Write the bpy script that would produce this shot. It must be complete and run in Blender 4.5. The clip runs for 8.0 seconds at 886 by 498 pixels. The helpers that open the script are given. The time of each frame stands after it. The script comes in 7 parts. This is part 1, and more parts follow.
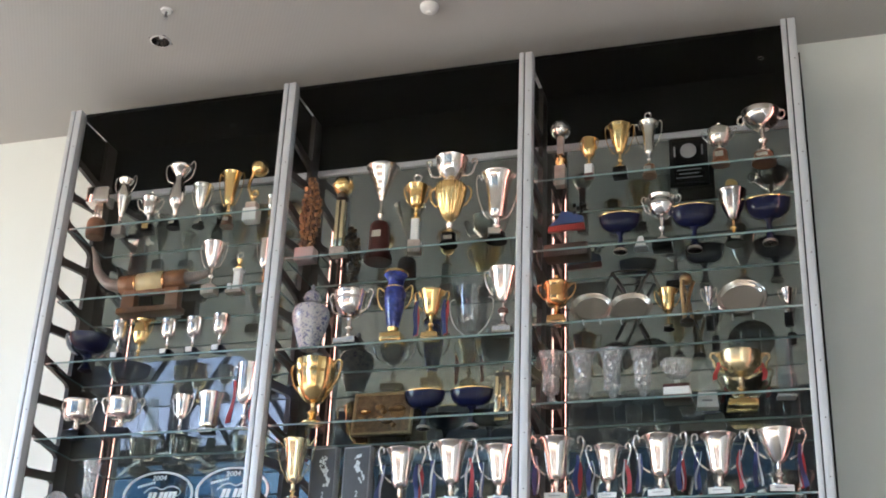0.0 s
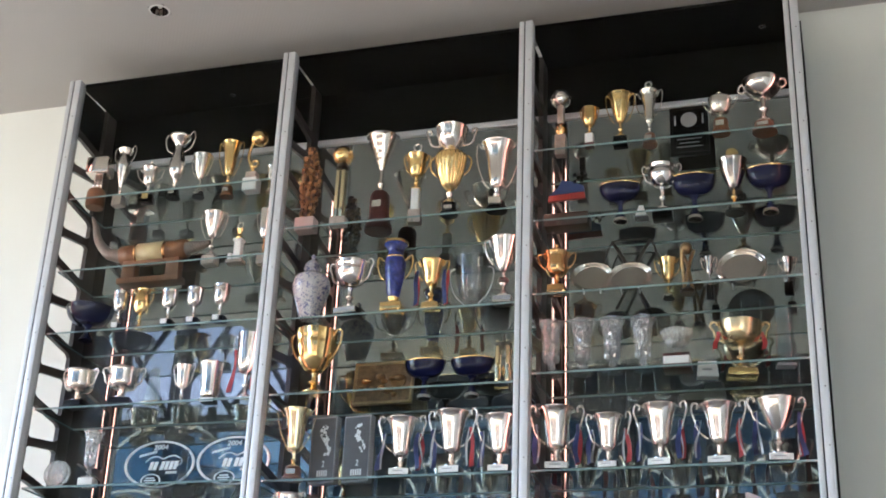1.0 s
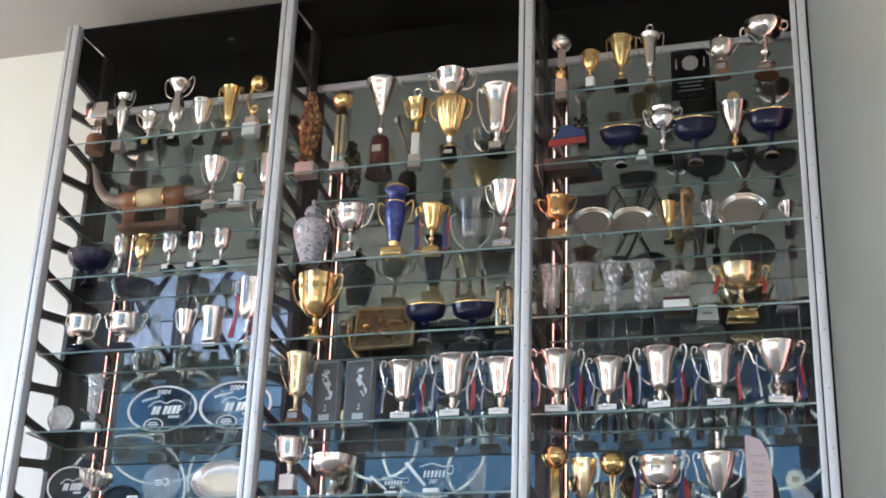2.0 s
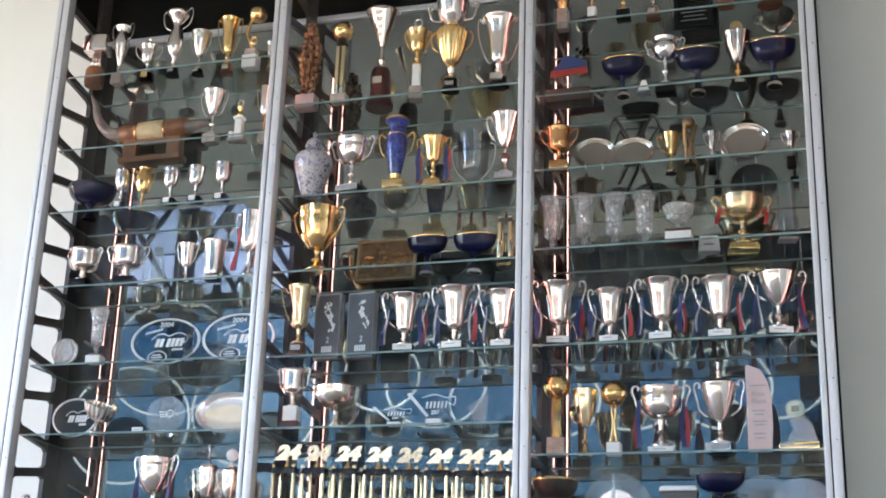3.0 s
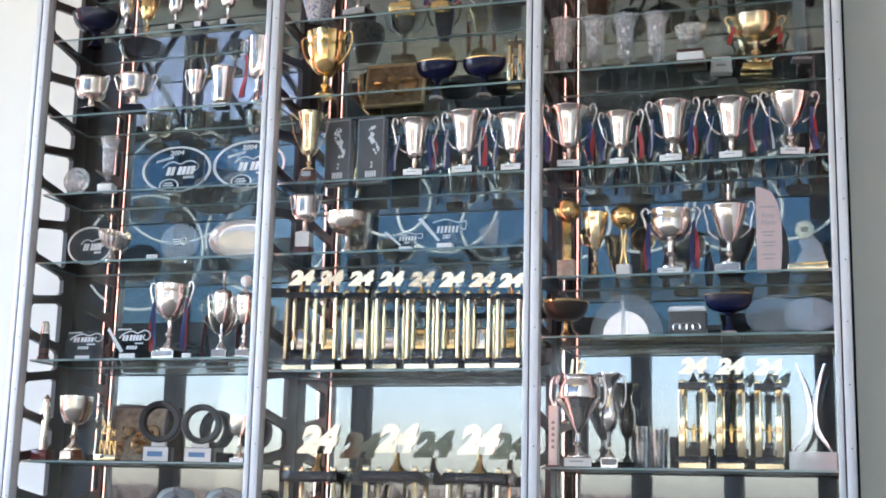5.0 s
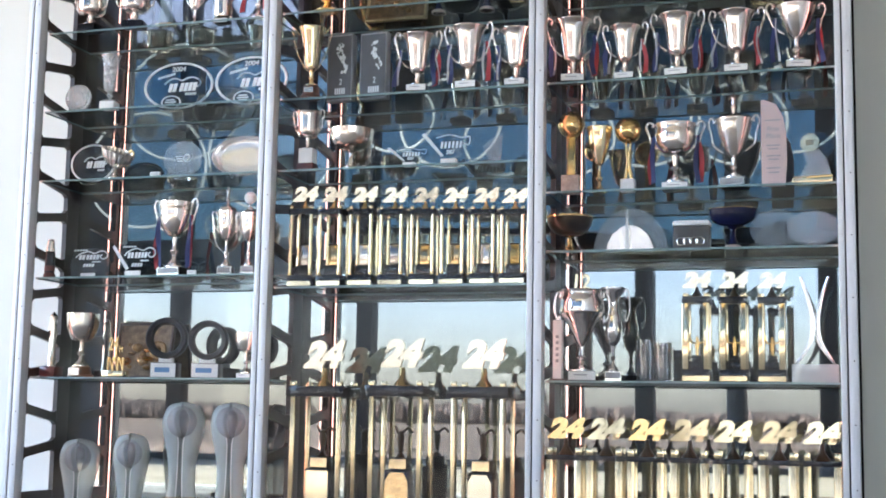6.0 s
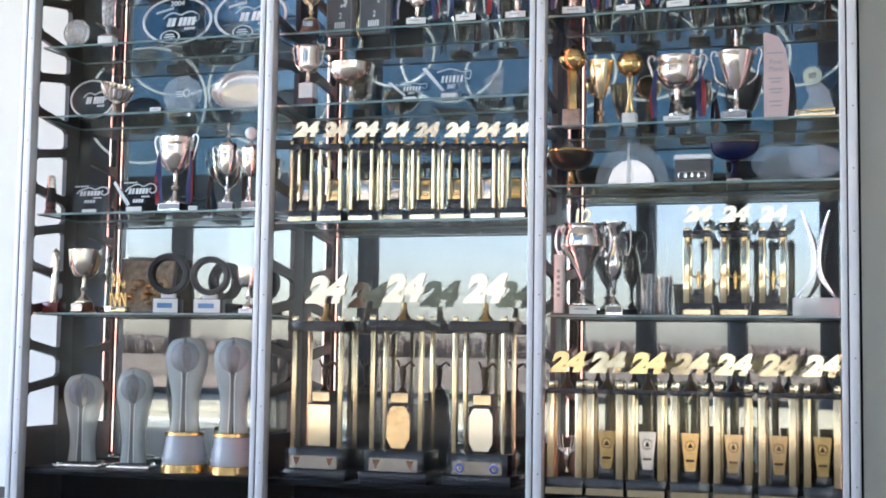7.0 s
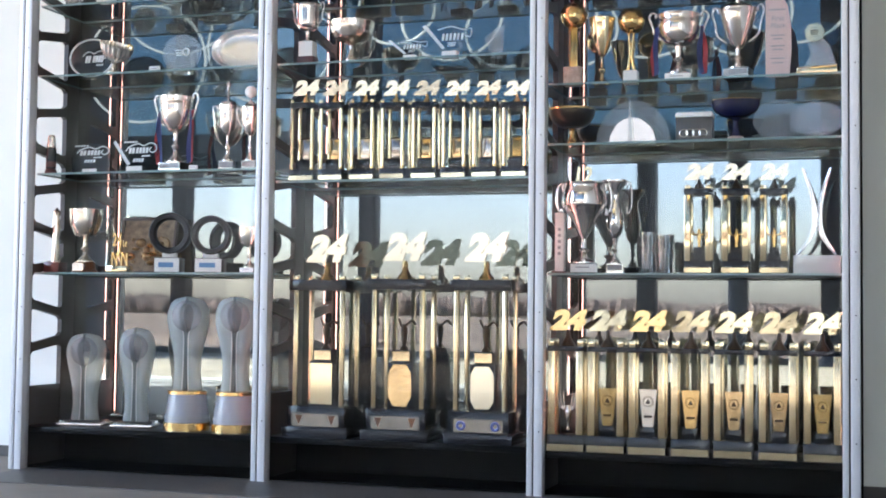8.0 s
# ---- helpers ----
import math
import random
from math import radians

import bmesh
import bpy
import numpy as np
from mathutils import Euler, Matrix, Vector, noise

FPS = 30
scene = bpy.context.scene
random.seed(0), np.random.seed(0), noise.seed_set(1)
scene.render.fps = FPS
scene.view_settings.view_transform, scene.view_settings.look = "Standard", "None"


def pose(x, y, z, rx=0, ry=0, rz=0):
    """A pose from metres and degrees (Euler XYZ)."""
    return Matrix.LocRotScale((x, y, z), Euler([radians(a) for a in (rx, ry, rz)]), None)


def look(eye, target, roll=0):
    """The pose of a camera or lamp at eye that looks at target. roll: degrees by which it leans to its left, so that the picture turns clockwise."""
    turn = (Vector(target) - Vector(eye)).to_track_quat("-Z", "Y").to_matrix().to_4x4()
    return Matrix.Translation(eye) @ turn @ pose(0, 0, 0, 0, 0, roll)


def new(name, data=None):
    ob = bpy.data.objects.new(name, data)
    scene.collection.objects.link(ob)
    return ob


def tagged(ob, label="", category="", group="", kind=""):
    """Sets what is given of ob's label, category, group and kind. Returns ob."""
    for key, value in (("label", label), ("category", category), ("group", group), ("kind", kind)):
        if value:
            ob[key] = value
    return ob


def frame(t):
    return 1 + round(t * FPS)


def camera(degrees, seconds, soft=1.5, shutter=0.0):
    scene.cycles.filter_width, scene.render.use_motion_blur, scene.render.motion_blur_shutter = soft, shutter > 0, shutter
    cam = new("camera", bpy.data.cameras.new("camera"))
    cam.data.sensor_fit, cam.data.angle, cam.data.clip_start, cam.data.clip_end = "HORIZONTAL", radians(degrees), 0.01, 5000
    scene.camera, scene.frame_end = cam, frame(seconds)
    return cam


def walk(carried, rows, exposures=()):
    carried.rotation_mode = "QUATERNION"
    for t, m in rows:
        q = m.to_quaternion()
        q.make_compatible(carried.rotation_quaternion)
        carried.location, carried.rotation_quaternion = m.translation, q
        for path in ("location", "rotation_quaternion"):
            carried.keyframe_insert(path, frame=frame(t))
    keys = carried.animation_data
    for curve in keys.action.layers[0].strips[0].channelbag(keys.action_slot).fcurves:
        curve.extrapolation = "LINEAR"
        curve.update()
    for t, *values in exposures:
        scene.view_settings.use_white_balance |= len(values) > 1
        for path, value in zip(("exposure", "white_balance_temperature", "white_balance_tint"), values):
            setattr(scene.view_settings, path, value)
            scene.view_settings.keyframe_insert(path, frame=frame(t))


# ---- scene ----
# ---------------------------------------------------------------- camera: it stands still and tilts down
cam = camera(36.63, 8.0, soft=1.82)
EYE = (4.286, -6.067, 0.833)
EXPOSURES = ((0.0, 4.11, 5700, 9), (3.5, 4.13, 5600, 11), (5.0, 4.12, 5620, 12), (8.0, 4.08, 5680, 12))
# seconds, degrees up, lean, turn to the left
TILTS = [
    (0, 25.037, 2.459, 17.589),
    (0.5, 24.442, 2.421, 17.567),
    (1, 23.740, 2.351, 17.541),
    (1.5, 22.645, 2.259, 17.507),
    (3, 18.472, 1.915, 17.426),
    (3.5, 16.776, 1.758, 17.455),
    (4, 14.898, 1.597, 17.490),
    (4.5, 12.976, 1.482, 17.582),
    (6, 7.370, 1.015, 17.764),
    (6.5, 5.974, 0.925, 17.764),
    (7, 4.585, 0.818, 17.773),
    (7.5, 3.550, 0.728, 17.786),
    (8, 2.815, 0.664, 17.790),
]
walk(cam, [(t, pose(*EYE, 0, 0, turn) @ pose(0, 0, 0, 90 + up) @ pose(0, 0, 0, 0, 0, lean)) for t, up, lean, turn in TILTS],
     exposures=EXPOSURES)

# ---------------------------------------------------------------- sky and sun
SUN_UP, SUN_WAY = 36.0, -70.0
world = bpy.data.worlds.new("sky")
scene.world = world
world.use_nodes = True
wn = world.node_tree.nodes
sky = wn.new("ShaderNodeTexSky")
sky.sky_type, sky.sun_disc = "NISHITA", False
sky.sun_elevation, sky.sun_rotation = radians(SUN_UP), radians(SUN_WAY)
world.node_tree.links.new(sky.outputs[0], wn["Background"].inputs[0])
sky.dust_density, sky.air_density, sky.ozone_density = 2.0, 1.0, 1.0
wn["Background"].inputs[1].default_value = 0.15
sun = new("sun", bpy.data.lights.new("sun", "SUN"))
sun.data.energy, sun.data.angle, sun.data.color = 4.0, radians(0.6), (1.0, 0.97, 0.93)
_s = Vector((math.sin(radians(SUN_WAY)) * math.cos(radians(SUN_UP)), math.cos(radians(SUN_WAY)) * math.cos(radians(SUN_UP)), math.sin(radians(SUN_UP))))
sun.matrix_world = look(_s * 40, (0, 0, 0))


# ---------------------------------------------------------------- materials
def surface(name, colour, rough=0.5, metal=0.0, vary=0.12, scale=8.0, bump=0.0, fine=120.0, coat=0.0, wear=0.03, spec=0.5, random_tint=0.0):
    """A Principled material whose colour and gloss wander at two scales, with fine relief."""
    m = bpy.data.materials.new(name)
    m.use_nodes = True
    nt, n, link = m.node_tree, m.node_tree.nodes, m.node_tree.links.new
    b = n["Principled BSDF"]
    b.inputs["Metallic"].default_value, b.inputs["Coat Weight"].default_value = metal, coat
    b.inputs["Specular IOR Level"].default_value = spec
    co = n.new("ShaderNodeTexCoord")
    big, small = n.new("ShaderNodeTexNoise"), n.new("ShaderNodeTexNoise")
    big.inputs["Scale"].default_value, small.inputs["Scale"].default_value = scale, fine
    big.inputs["Detail"].default_value = small.inputs["Detail"].default_value = 4
    link(co.outputs["Object"], big.inputs["Vector"]), link(co.outputs["Object"], small.inputs["Vector"])
    add = n.new("ShaderNodeMix")
    add.inputs[0].default_value = 0.3
    link(big.outputs[0], add.inputs[2]), link(small.outputs[0], add.inputs[3])
    ramp = n.new("ShaderNodeMapRange")
    ramp.inputs[1].default_value, ramp.inputs[2].default_value = 0.3, 0.7
    ramp.inputs[3].default_value, ramp.inputs[4].default_value = 1 - vary, 1 + vary
    link(add.outputs[0], ramp.inputs[0])
    mul = n.new("ShaderNodeMix")
    mul.data_type, mul.blend_type = "RGBA", "MULTIPLY"
    mul.inputs[0].default_value, mul.inputs[6].default_value = 1.0, (*colour, 1)
    link(ramp.outputs[0], mul.inputs[7])
    link(mul.outputs[2], b.inputs["Base Color"])
    if random_tint:
        info, shade, own = n.new("ShaderNodeObjectInfo"), n.new("ShaderNodeMapRange"), n.new("ShaderNodeMix")
        shade.inputs[3].default_value, shade.inputs[4].default_value = 1 - random_tint, 1.0
        own.data_type, own.blend_type, own.inputs[0].default_value = "RGBA", "MULTIPLY", 1.0
        link(info.outputs["Random"], shade.inputs[0]), link(mul.outputs[2], own.inputs[6]), link(shade.outputs[0], own.inputs[7])
        link(own.outputs[2], b.inputs["Base Color"])
    gloss = n.new("ShaderNodeMapRange")
    gloss.inputs[1].default_value, gloss.inputs[2].default_value = 0.3, 0.7
    gloss.inputs[3].default_value, gloss.inputs[4].default_value = max(0.02, rough * (1 - wear * 3)), min(1, rough * (1 + wear * 3))
    link(small.outputs[0], gloss.inputs[0]), link(gloss.outputs[0], b.inputs["Roughness"])
    if bump:
        bn = n.new("ShaderNodeBump")
        bn.inputs["Strength"].default_value, bn.inputs["Distance"].default_value = bump, 0.002
        link(small.outputs[0], bn.inputs["Height"]), link(bn.outputs[0], b.inputs["Normal"])
    return m


def thin_glass(name, tint, gloss=1.0, rough=0.0, facing=0.05, grazing=0.95):
    """Sheet glass: clear, tinted, with a mirror sheen that grows at grazing angles."""
    m = bpy.data.materials.new(name)
    m.use_nodes = True
    n, link = m.node_tree.nodes, m.node_tree.links.new
    clear, shine, mix, edge = n.new("ShaderNodeBsdfTransparent"), n.new("ShaderNodeBsdfGlossy"), n.new("ShaderNodeMixShader"), n.new("ShaderNodeLayerWeight")
    rise, level = n.new("ShaderNodeMath"), n.new("ShaderNodeMapRange")
    rise.operation, rise.inputs[1].default_value = "POWER", 5.0
    level.inputs[3].default_value, level.inputs[4].default_value = facing, grazing
    edge.inputs[0].default_value = 0.5
    clear.inputs[0].default_value = (*tint, 1)
    shine.inputs["Roughness"].default_value, shine.inputs[0].default_value = rough, (gloss, gloss, gloss, 1)
    link(edge.outputs["Facing"], rise.inputs[0]), link(rise.outputs[0], level.inputs[0])
    link(level.outputs[0], mix.inputs[0]), link(clear.outputs[0], mix.inputs[1]), link(shine.outputs[0], mix.inputs[2])
    link(mix.outputs[0], n["Material Output"].inputs[0])
    return m


def solid_glass(name, colour, rough=0.05):
    m = surface(name, colour, rough, vary=0.03)
    m.node_tree.nodes["Principled BSDF"].inputs["Transmission Weight"].default_value = 1.0
    return m


def glow(name, colour, power):
    m = bpy.data.materials.new(name)
    m.use_nodes = True
    b = m.node_tree.nodes["Principled BSDF"]
    b.inputs["Base Color"].default_value = b.inputs["Emission Color"].default_value = (*colour, 1)
    b.inputs["Emission Strength"].default_value = power
    return m


MIRROR_SILVER = surface("chased_bright_silver", (0.91, 0.86, 0.84), 0.08, 1.0, vary=0.03, scale=14, fine=26, wear=0.05, bump=0.8)
SILVER = surface("polished_silver", (0.88, 0.80, 0.74), 0.15, 0.98, vary=0.04, scale=14, fine=42, wear=0.05, bump=0.16)
PALE = surface("pale_silver", (0.80, 0.75, 0.67), 0.20, 0.98, vary=0.05, scale=14, fine=42, wear=0.05, bump=0.12)
DISH = surface("worn_silver_dish", (0.50, 0.455, 0.41), 0.11, 1.0, vary=0.05, scale=10, fine=14, wear=0.02)
DULL_DISH = surface("dull_silver_dish", (0.36, 0.335, 0.29), 0.2, 0.95, vary=0.08, scale=10, fine=14, wear=0.02)
DARK_SILVER = surface("tarnished_silver", (0.45, 0.42, 0.40), 0.14, 1.0, vary=0.15, scale=12)
GOLD = surface("polished_gold", (0.93, 0.64, 0.27), 0.17, 0.98, vary=0.05, scale=14, fine=42, wear=0.05, bump=0.16)
PALE_GOLD = surface("pale_gold", (0.97, 0.81, 0.51), 0.09, 0.97, vary=0.04, scale=14, fine=40, wear=0.08, random_tint=0.2)
# Paler copy of PALE_GOLD: the sky's reflection is put into its colour.
NUMERAL = surface("brightened_pale_gold", (0.98, 0.90, 0.70), 0.16, 0.93, vary=0.05, scale=14, fine=42, random_tint=0.25)
PALE_GOLD_WORN = surface("worn_pale_gold", (0.76, 0.56, 0.30), 0.13, 0.96, vary=0.12, scale=9, fine=14, wear=0.06, bump=0.5, random_tint=0.35)
SATIN_GOLD = surface("satin_pale_gold", (0.93, 0.72, 0.42), 0.24, 0.97, vary=0.05, scale=14, fine=42)
BRASS_DARK = surface("dark_brass", (0.42, 0.30, 0.12), 0.2, 0.98, vary=0.08, scale=9, fine=30)
COPPER_GOLD = surface("copper_gold", (0.85, 0.48, 0.20), 0.14, 1.0, vary=0.08)
BRIGHT = surface("bright_white_metal", (0.93, 0.93, 0.93), 0.25, 0.8, vary=0.03)
COPPER = surface("copper", (0.80, 0.38, 0.16), 0.2, 1.0)
STEEL = surface("brushed_steel", (0.55, 0.55, 0.56), 0.3, 1.0, bump=0.04)
LACQUER = surface("glossy_black_lacquer", (0.010, 0.011, 0.014), 0.16, vary=0.1, wear=0.05, spec=0.5)
MATT_BLACK = surface("matt_black_board", (0.0028, 0.0031, 0.0027), 0.75, vary=0.1, spec=0.04)
BLACK = surface("black_lacquer", (0.0045, 0.0045, 0.005), 0.3, vary=0.1, wear=0.03, spec=0.09)
DARK = surface("dark_bronze", (0.05, 0.035, 0.02), 0.3, 0.6)
BRONZE = surface("old_bronze", (0.34, 0.22, 0.11), 0.3, 0.9, vary=0.35, scale=60)
WOOD = surface("brown_wood", (0.16, 0.065, 0.028), 0.4, vary=0.3, scale=20, bump=0.1)
RED_PAINT = surface("red_paint", (0.36, 0.05, 0.04), 0.35, vary=0.08)
BLUE_PAINT = surface("blue_paint", (0.035, 0.07, 0.21), 0.35, vary=0.08)
DARK_WOOD = surface("dark_brown_wood", (0.06, 0.03, 0.018), 0.4, vary=0.3, scale=20, bump=0.1)
WOOD_RED = surface("red_wood", (0.064, 0.011, 0.009), 0.3, vary=0.3, scale=20, coat=0.3)
WOOD_LIGHT = surface("orange_wood", (0.22, 0.098, 0.043), 0.45, vary=0.3, scale=24, bump=0.1)
STONE = surface("pinkish_marble", (0.42, 0.34, 0.29), 0.35, vary=0.3, scale=30)
FRAME_GILT = surface("dull_gilt_frame", (0.44, 0.34, 0.19), 0.4, 0.6, vary=0.25, scale=30, bump=0.2)
PICTURE = surface("brown_relief_ground", (0.20, 0.135, 0.075), 0.45, 0.3, vary=0.6, scale=28, bump=0.3)
GREY_FACE = surface("dark_grey_printed_face", (0.075, 0.075, 0.078), 0.35, vary=0.15, scale=18)
GREY_STONE = surface("grey_stone", (0.30, 0.31, 0.33), 0.5, vary=0.2, scale=30, bump=0.1)
WHITE = surface("white_plate", (0.78, 0.78, 0.77), 0.35, vary=0.05)
CREAM = surface("cream_horn", (0.62, 0.50, 0.28), 0.4, vary=0.2, scale=20)
HORN = surface("grey_horn", (0.20, 0.17, 0.15), 0.3, vary=0.4, scale=12)
BLUE = surface("cobalt_glaze", (0.006, 0.008, 0.036), 0.10, vary=0.15, spec=0.28)
BLUE_VASE = surface("bright_cobalt_glaze", (0.030, 0.042, 0.22), 0.15, vary=0.85, scale=30, fine=60, coat=0.3)
BLUE_GLASS = surface("dark_blue_glass", (0.012, 0.014, 0.046), 0.1, vary=0.15)
RED = surface("red_ribbon", (0.36, 0.024, 0.03), 0.6, vary=0.15)
BLUE_RIBBON = surface("blue_ribbon", (0.022, 0.032, 0.13), 0.6, vary=0.15)
WHITE_RIBBON = surface("white_ribbon", (0.46, 0.46, 0.49), 0.6, vary=0.08)
LABEL_BLUE = surface("blue_label", (0.12, 0.25, 0.48), 0.5)
BADGE_BLUE = surface("blue_enamel", (0.10, 0.12, 0.34), 0.4)
PINK_STONE = surface("pale_pink_stone", (0.56, 0.44, 0.43), 0.55, vary=0.08, scale=12)
RUBBER = surface("dark_rubber", (0.025, 0.025, 0.027), 0.6, vary=0.2)


def cut_crystal():
    """Clear crystal whose cut facets and wheel-cut lattice throw bright glints."""
    m = thin_glass("cut_crystal", (0.90, 0.91, 0.92), rough=0.04, facing=0.26)
    n, link = m.node_tree.nodes, m.node_tree.links.new
    co, cut, bump, long = n.new("ShaderNodeTexCoord"), n.new("ShaderNodeTexVoronoi"), n.new("ShaderNodeBump"), n.new("ShaderNodeMapping")
    cut.inputs["Scale"].default_value = 70
    long.inputs["Scale"].default_value = (1, 1, 0.45)
    bump.inputs["Strength"].default_value, bump.inputs["Distance"].default_value = 1.0, 0.012
    link(co.outputs["Object"], long.inputs["Vector"]), link(long.outputs[0], cut.inputs["Vector"])
    link(cut.outputs[0], bump.inputs["Height"]), link(bump.outputs[0], n["Glossy BSDF"].inputs["Normal"])
    frost, part_frost, lattice = n.new("ShaderNodeBsdfTranslucent"), n.new("ShaderNodeMixShader"), n.new("ShaderNodeMapRange")
    frost.inputs[0].default_value = (0.75, 0.76, 0.78, 1)
    lattice.inputs[1].default_value, lattice.inputs[2].default_value = 0.25, 0.6
    lattice.inputs[3].default_value, lattice.inputs[4].default_value = 0.0, 0.13
    link(cut.outputs[0], lattice.inputs[0]), link(lattice.outputs[0], part_frost.inputs[0])
    link(n["Mix Shader"].outputs[0], part_frost.inputs[1]), link(frost.outputs[0], part_frost.inputs[2])
    link(part_frost.outputs[0], n["Material Output"].inputs[0])
    return m


CRYSTAL = cut_crystal()
CLEAR = solid_glass("clear_glass", (0.93, 0.96, 0.97), 0.03)
SLAB = thin_glass("clear_sheet", (0.72, 0.78, 0.82))
def hazy(name, colour, cover):
    """Frosted sheet that lets part of what lies behind show through."""
    m = surface(name, colour, 0.2, vary=0.03)
    m.node_tree.nodes["Principled BSDF"].inputs["Alpha"].default_value = cover
    return m


HAZE = hazy("hazy_glass", (0.44, 0.54, 0.63), 0.34)
MILK = hazy("milky_glass", (0.43, 0.465, 0.46), 0.60)
GOBLET = thin_glass("pale_clear_glass", (0.93, 0.94, 0.955), facing=0.08)
ICE_EDGE = hazy("polished_glass_edge", (0.84, 0.83, 0.80), 0.7)
ICE = hazy("bright_clear_block", (0.88, 0.90, 0.91), 0.34)
MILK_GREY = hazy("lavender_frosted_glass", (0.47, 0.47, 0.52), 0.72)
DARK_SHEET = surface("dark_glass_sheet", (0.02, 0.024, 0.03), 0.08, vary=0.2, coat=0.3)
SMOKE = hazy("smoked_glass", (0.05, 0.06, 0.065), 0.7)
PRINT = surface("white_print", (0.72, 0.75, 0.77), 0.5, vary=0.06)
ALU = surface("anodised_aluminium", (0.58, 0.60, 0.63), 0.5, 0.35, vary=0.06, scale=5, fine=300)
GAP = surface("dark_rubber_gasket", (0.010, 0.010, 0.011), 0.9, spec=0.05)
LADDER = surface("dark_brown_steel", (0.030, 0.024, 0.020), 0.4, vary=0.2)
SHELF = thin_glass("shelf_glass", (0.935, 0.965, 0.965), gloss=0.12, facing=0.03, grazing=0.5)
SHELF_EDGE = surface("green_glass_edge", (0.20, 0.275, 0.275), 0.15, vary=0.15, coat=0.3)
PANE = thin_glass("front_pane_glass", (0.96, 0.97, 0.97), gloss=0.7, facing=0.009)
MIRROR = surface("grey_mirror_glass", (0.328, 0.361, 0.346), 0.012, 0.92, vary=0.05, scale=0.8, wear=0.0)
PLASTER = surface("white_plaster", (0.73, 0.762, 0.728), 0.85, vary=0.03, scale=1.2, bump=0.1, fine=400)
FLOOR = surface("beige_stone_floor", (0.225, 0.182, 0.128), 0.55, vary=0.15, scale=2.0, spec=0.25)
FLOOR_NEAR = surface("dark_stone_floor", (0.18, 0.162, 0.138), 0.6, vary=0.2, scale=3, spec=0.25)
PALE_SILL = surface("pale_threshold_stone", (0.40, 0.395, 0.37), 0.6, vary=0.08, scale=4)
FLOOR_DARK = surface("dark_floor_strip", (0.05, 0.047, 0.044), 0.5, vary=0.15, scale=3)
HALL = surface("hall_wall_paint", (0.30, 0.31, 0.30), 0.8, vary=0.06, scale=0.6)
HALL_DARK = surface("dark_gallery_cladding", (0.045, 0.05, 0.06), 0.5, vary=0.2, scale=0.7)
STEEL_DARK = surface("dark_steel_column", (0.010, 0.012, 0.018), 0.5, vary=0.2, spec=0.12)
TINTED = thin_glass("tinted_upper_glazing", (0.196, 0.228, 0.252), gloss=0.6)
DARK_TINT = thin_glass("darker_tinted_glazing", (0.100, 0.114, 0.121), gloss=0.6)
SIDE_GLASS = thin_glass("clear_high_glazing", (0.545, 0.46, 0.445), gloss=0.6)
BLIND_GLASS = thin_glass("blind_covered_glazing", (0.87, 0.61, 0.32), gloss=0.4)
# Roof tones picked for the brightness that the mirror should show.
HALL_MID = surface("mirror_mid_roof_tone", (0.38, 0.39, 0.375), 0.8, vary=0.06, scale=0.6)
HALL_PALE = surface("mirror_bright_roof_tone", (0.86, 0.88, 0.83), 0.8, vary=0.06, scale=0.6)
LOWER = thin_glass("lightly_tinted_glazing", (0.600, 0.555, 0.563), gloss=0.6)
PAVING = surface("bounce_ground_tan", (0.28, 0.205, 0.12), 0.8, vary=0.1, scale=0.4)
FIELD = surface("dry_field", (0.165, 0.12, 0.068), 0.95, vary=0.3, scale=0.03, fine=0.8)
# Brown lightened to carry the haze over that distance.
WOODS = surface("far_bare_woods", (0.185, 0.145, 0.11), 0.95, vary=0.4, scale=0.1, fine=2)
RING = glow("warm_white_ring_lamp", (1.0, 0.94, 0.86), 0.10)
RING.node_tree.nodes["Principled BSDF"].inputs["Base Color"].default_value = (0.10, 0.095, 0.085, 1)
GREY_BALL = hazy("grey_glass_ball", (0.40, 0.40, 0.42), 0.42)
STRIP = glow("warm_light_strip", (1.0, 0.41, 0.30), 1.5)
MATT_WHITE = surface("white_plastic", (0.75, 0.74, 0.71), 0.5, vary=0.04)
CHECK_LIGHT = surface("orange_wood_block", (0.33, 0.165, 0.065), 0.45, vary=0.25, scale=40)
CHECK_DARK = surface("dark_wood_block", (0.11, 0.05, 0.024), 0.45, vary=0.25, scale=40)


def porcelain():
    m = surface("blue_white_porcelain", (0.55, 0.55, 0.60), 0.15, vary=0.05, coat=0.5)
    n, link = m.node_tree.nodes, m.node_tree.links.new
    b = n["Principled BSDF"]
    co, tex, ramp, mix = n.new("ShaderNodeTexCoord"), n.new("ShaderNodeTexNoise"), n.new("ShaderNodeValToRGB"), n.new("ShaderNodeMix")
    tex.inputs["Scale"].default_value, tex.inputs["Detail"].default_value, tex.inputs["Distortion"].default_value = 55, 5, 1.2
    ramp.color_ramp.elements[0].position, ramp.color_ramp.elements[1].position = 0.50, 0.62
    mix.data_type = "RGBA"
    mix.inputs[6].default_value, mix.inputs[7].default_value = (0.46, 0.44, 0.46, 1), (0.12, 0.125, 0.25, 1)
    link(co.outputs["Object"], tex.inputs["Vector"]), link(tex.outputs[0], ramp.inputs[0])
    link(ramp.outputs[0], mix.inputs[0]), link(mix.outputs[2], b.inputs["Base Color"])
    return m


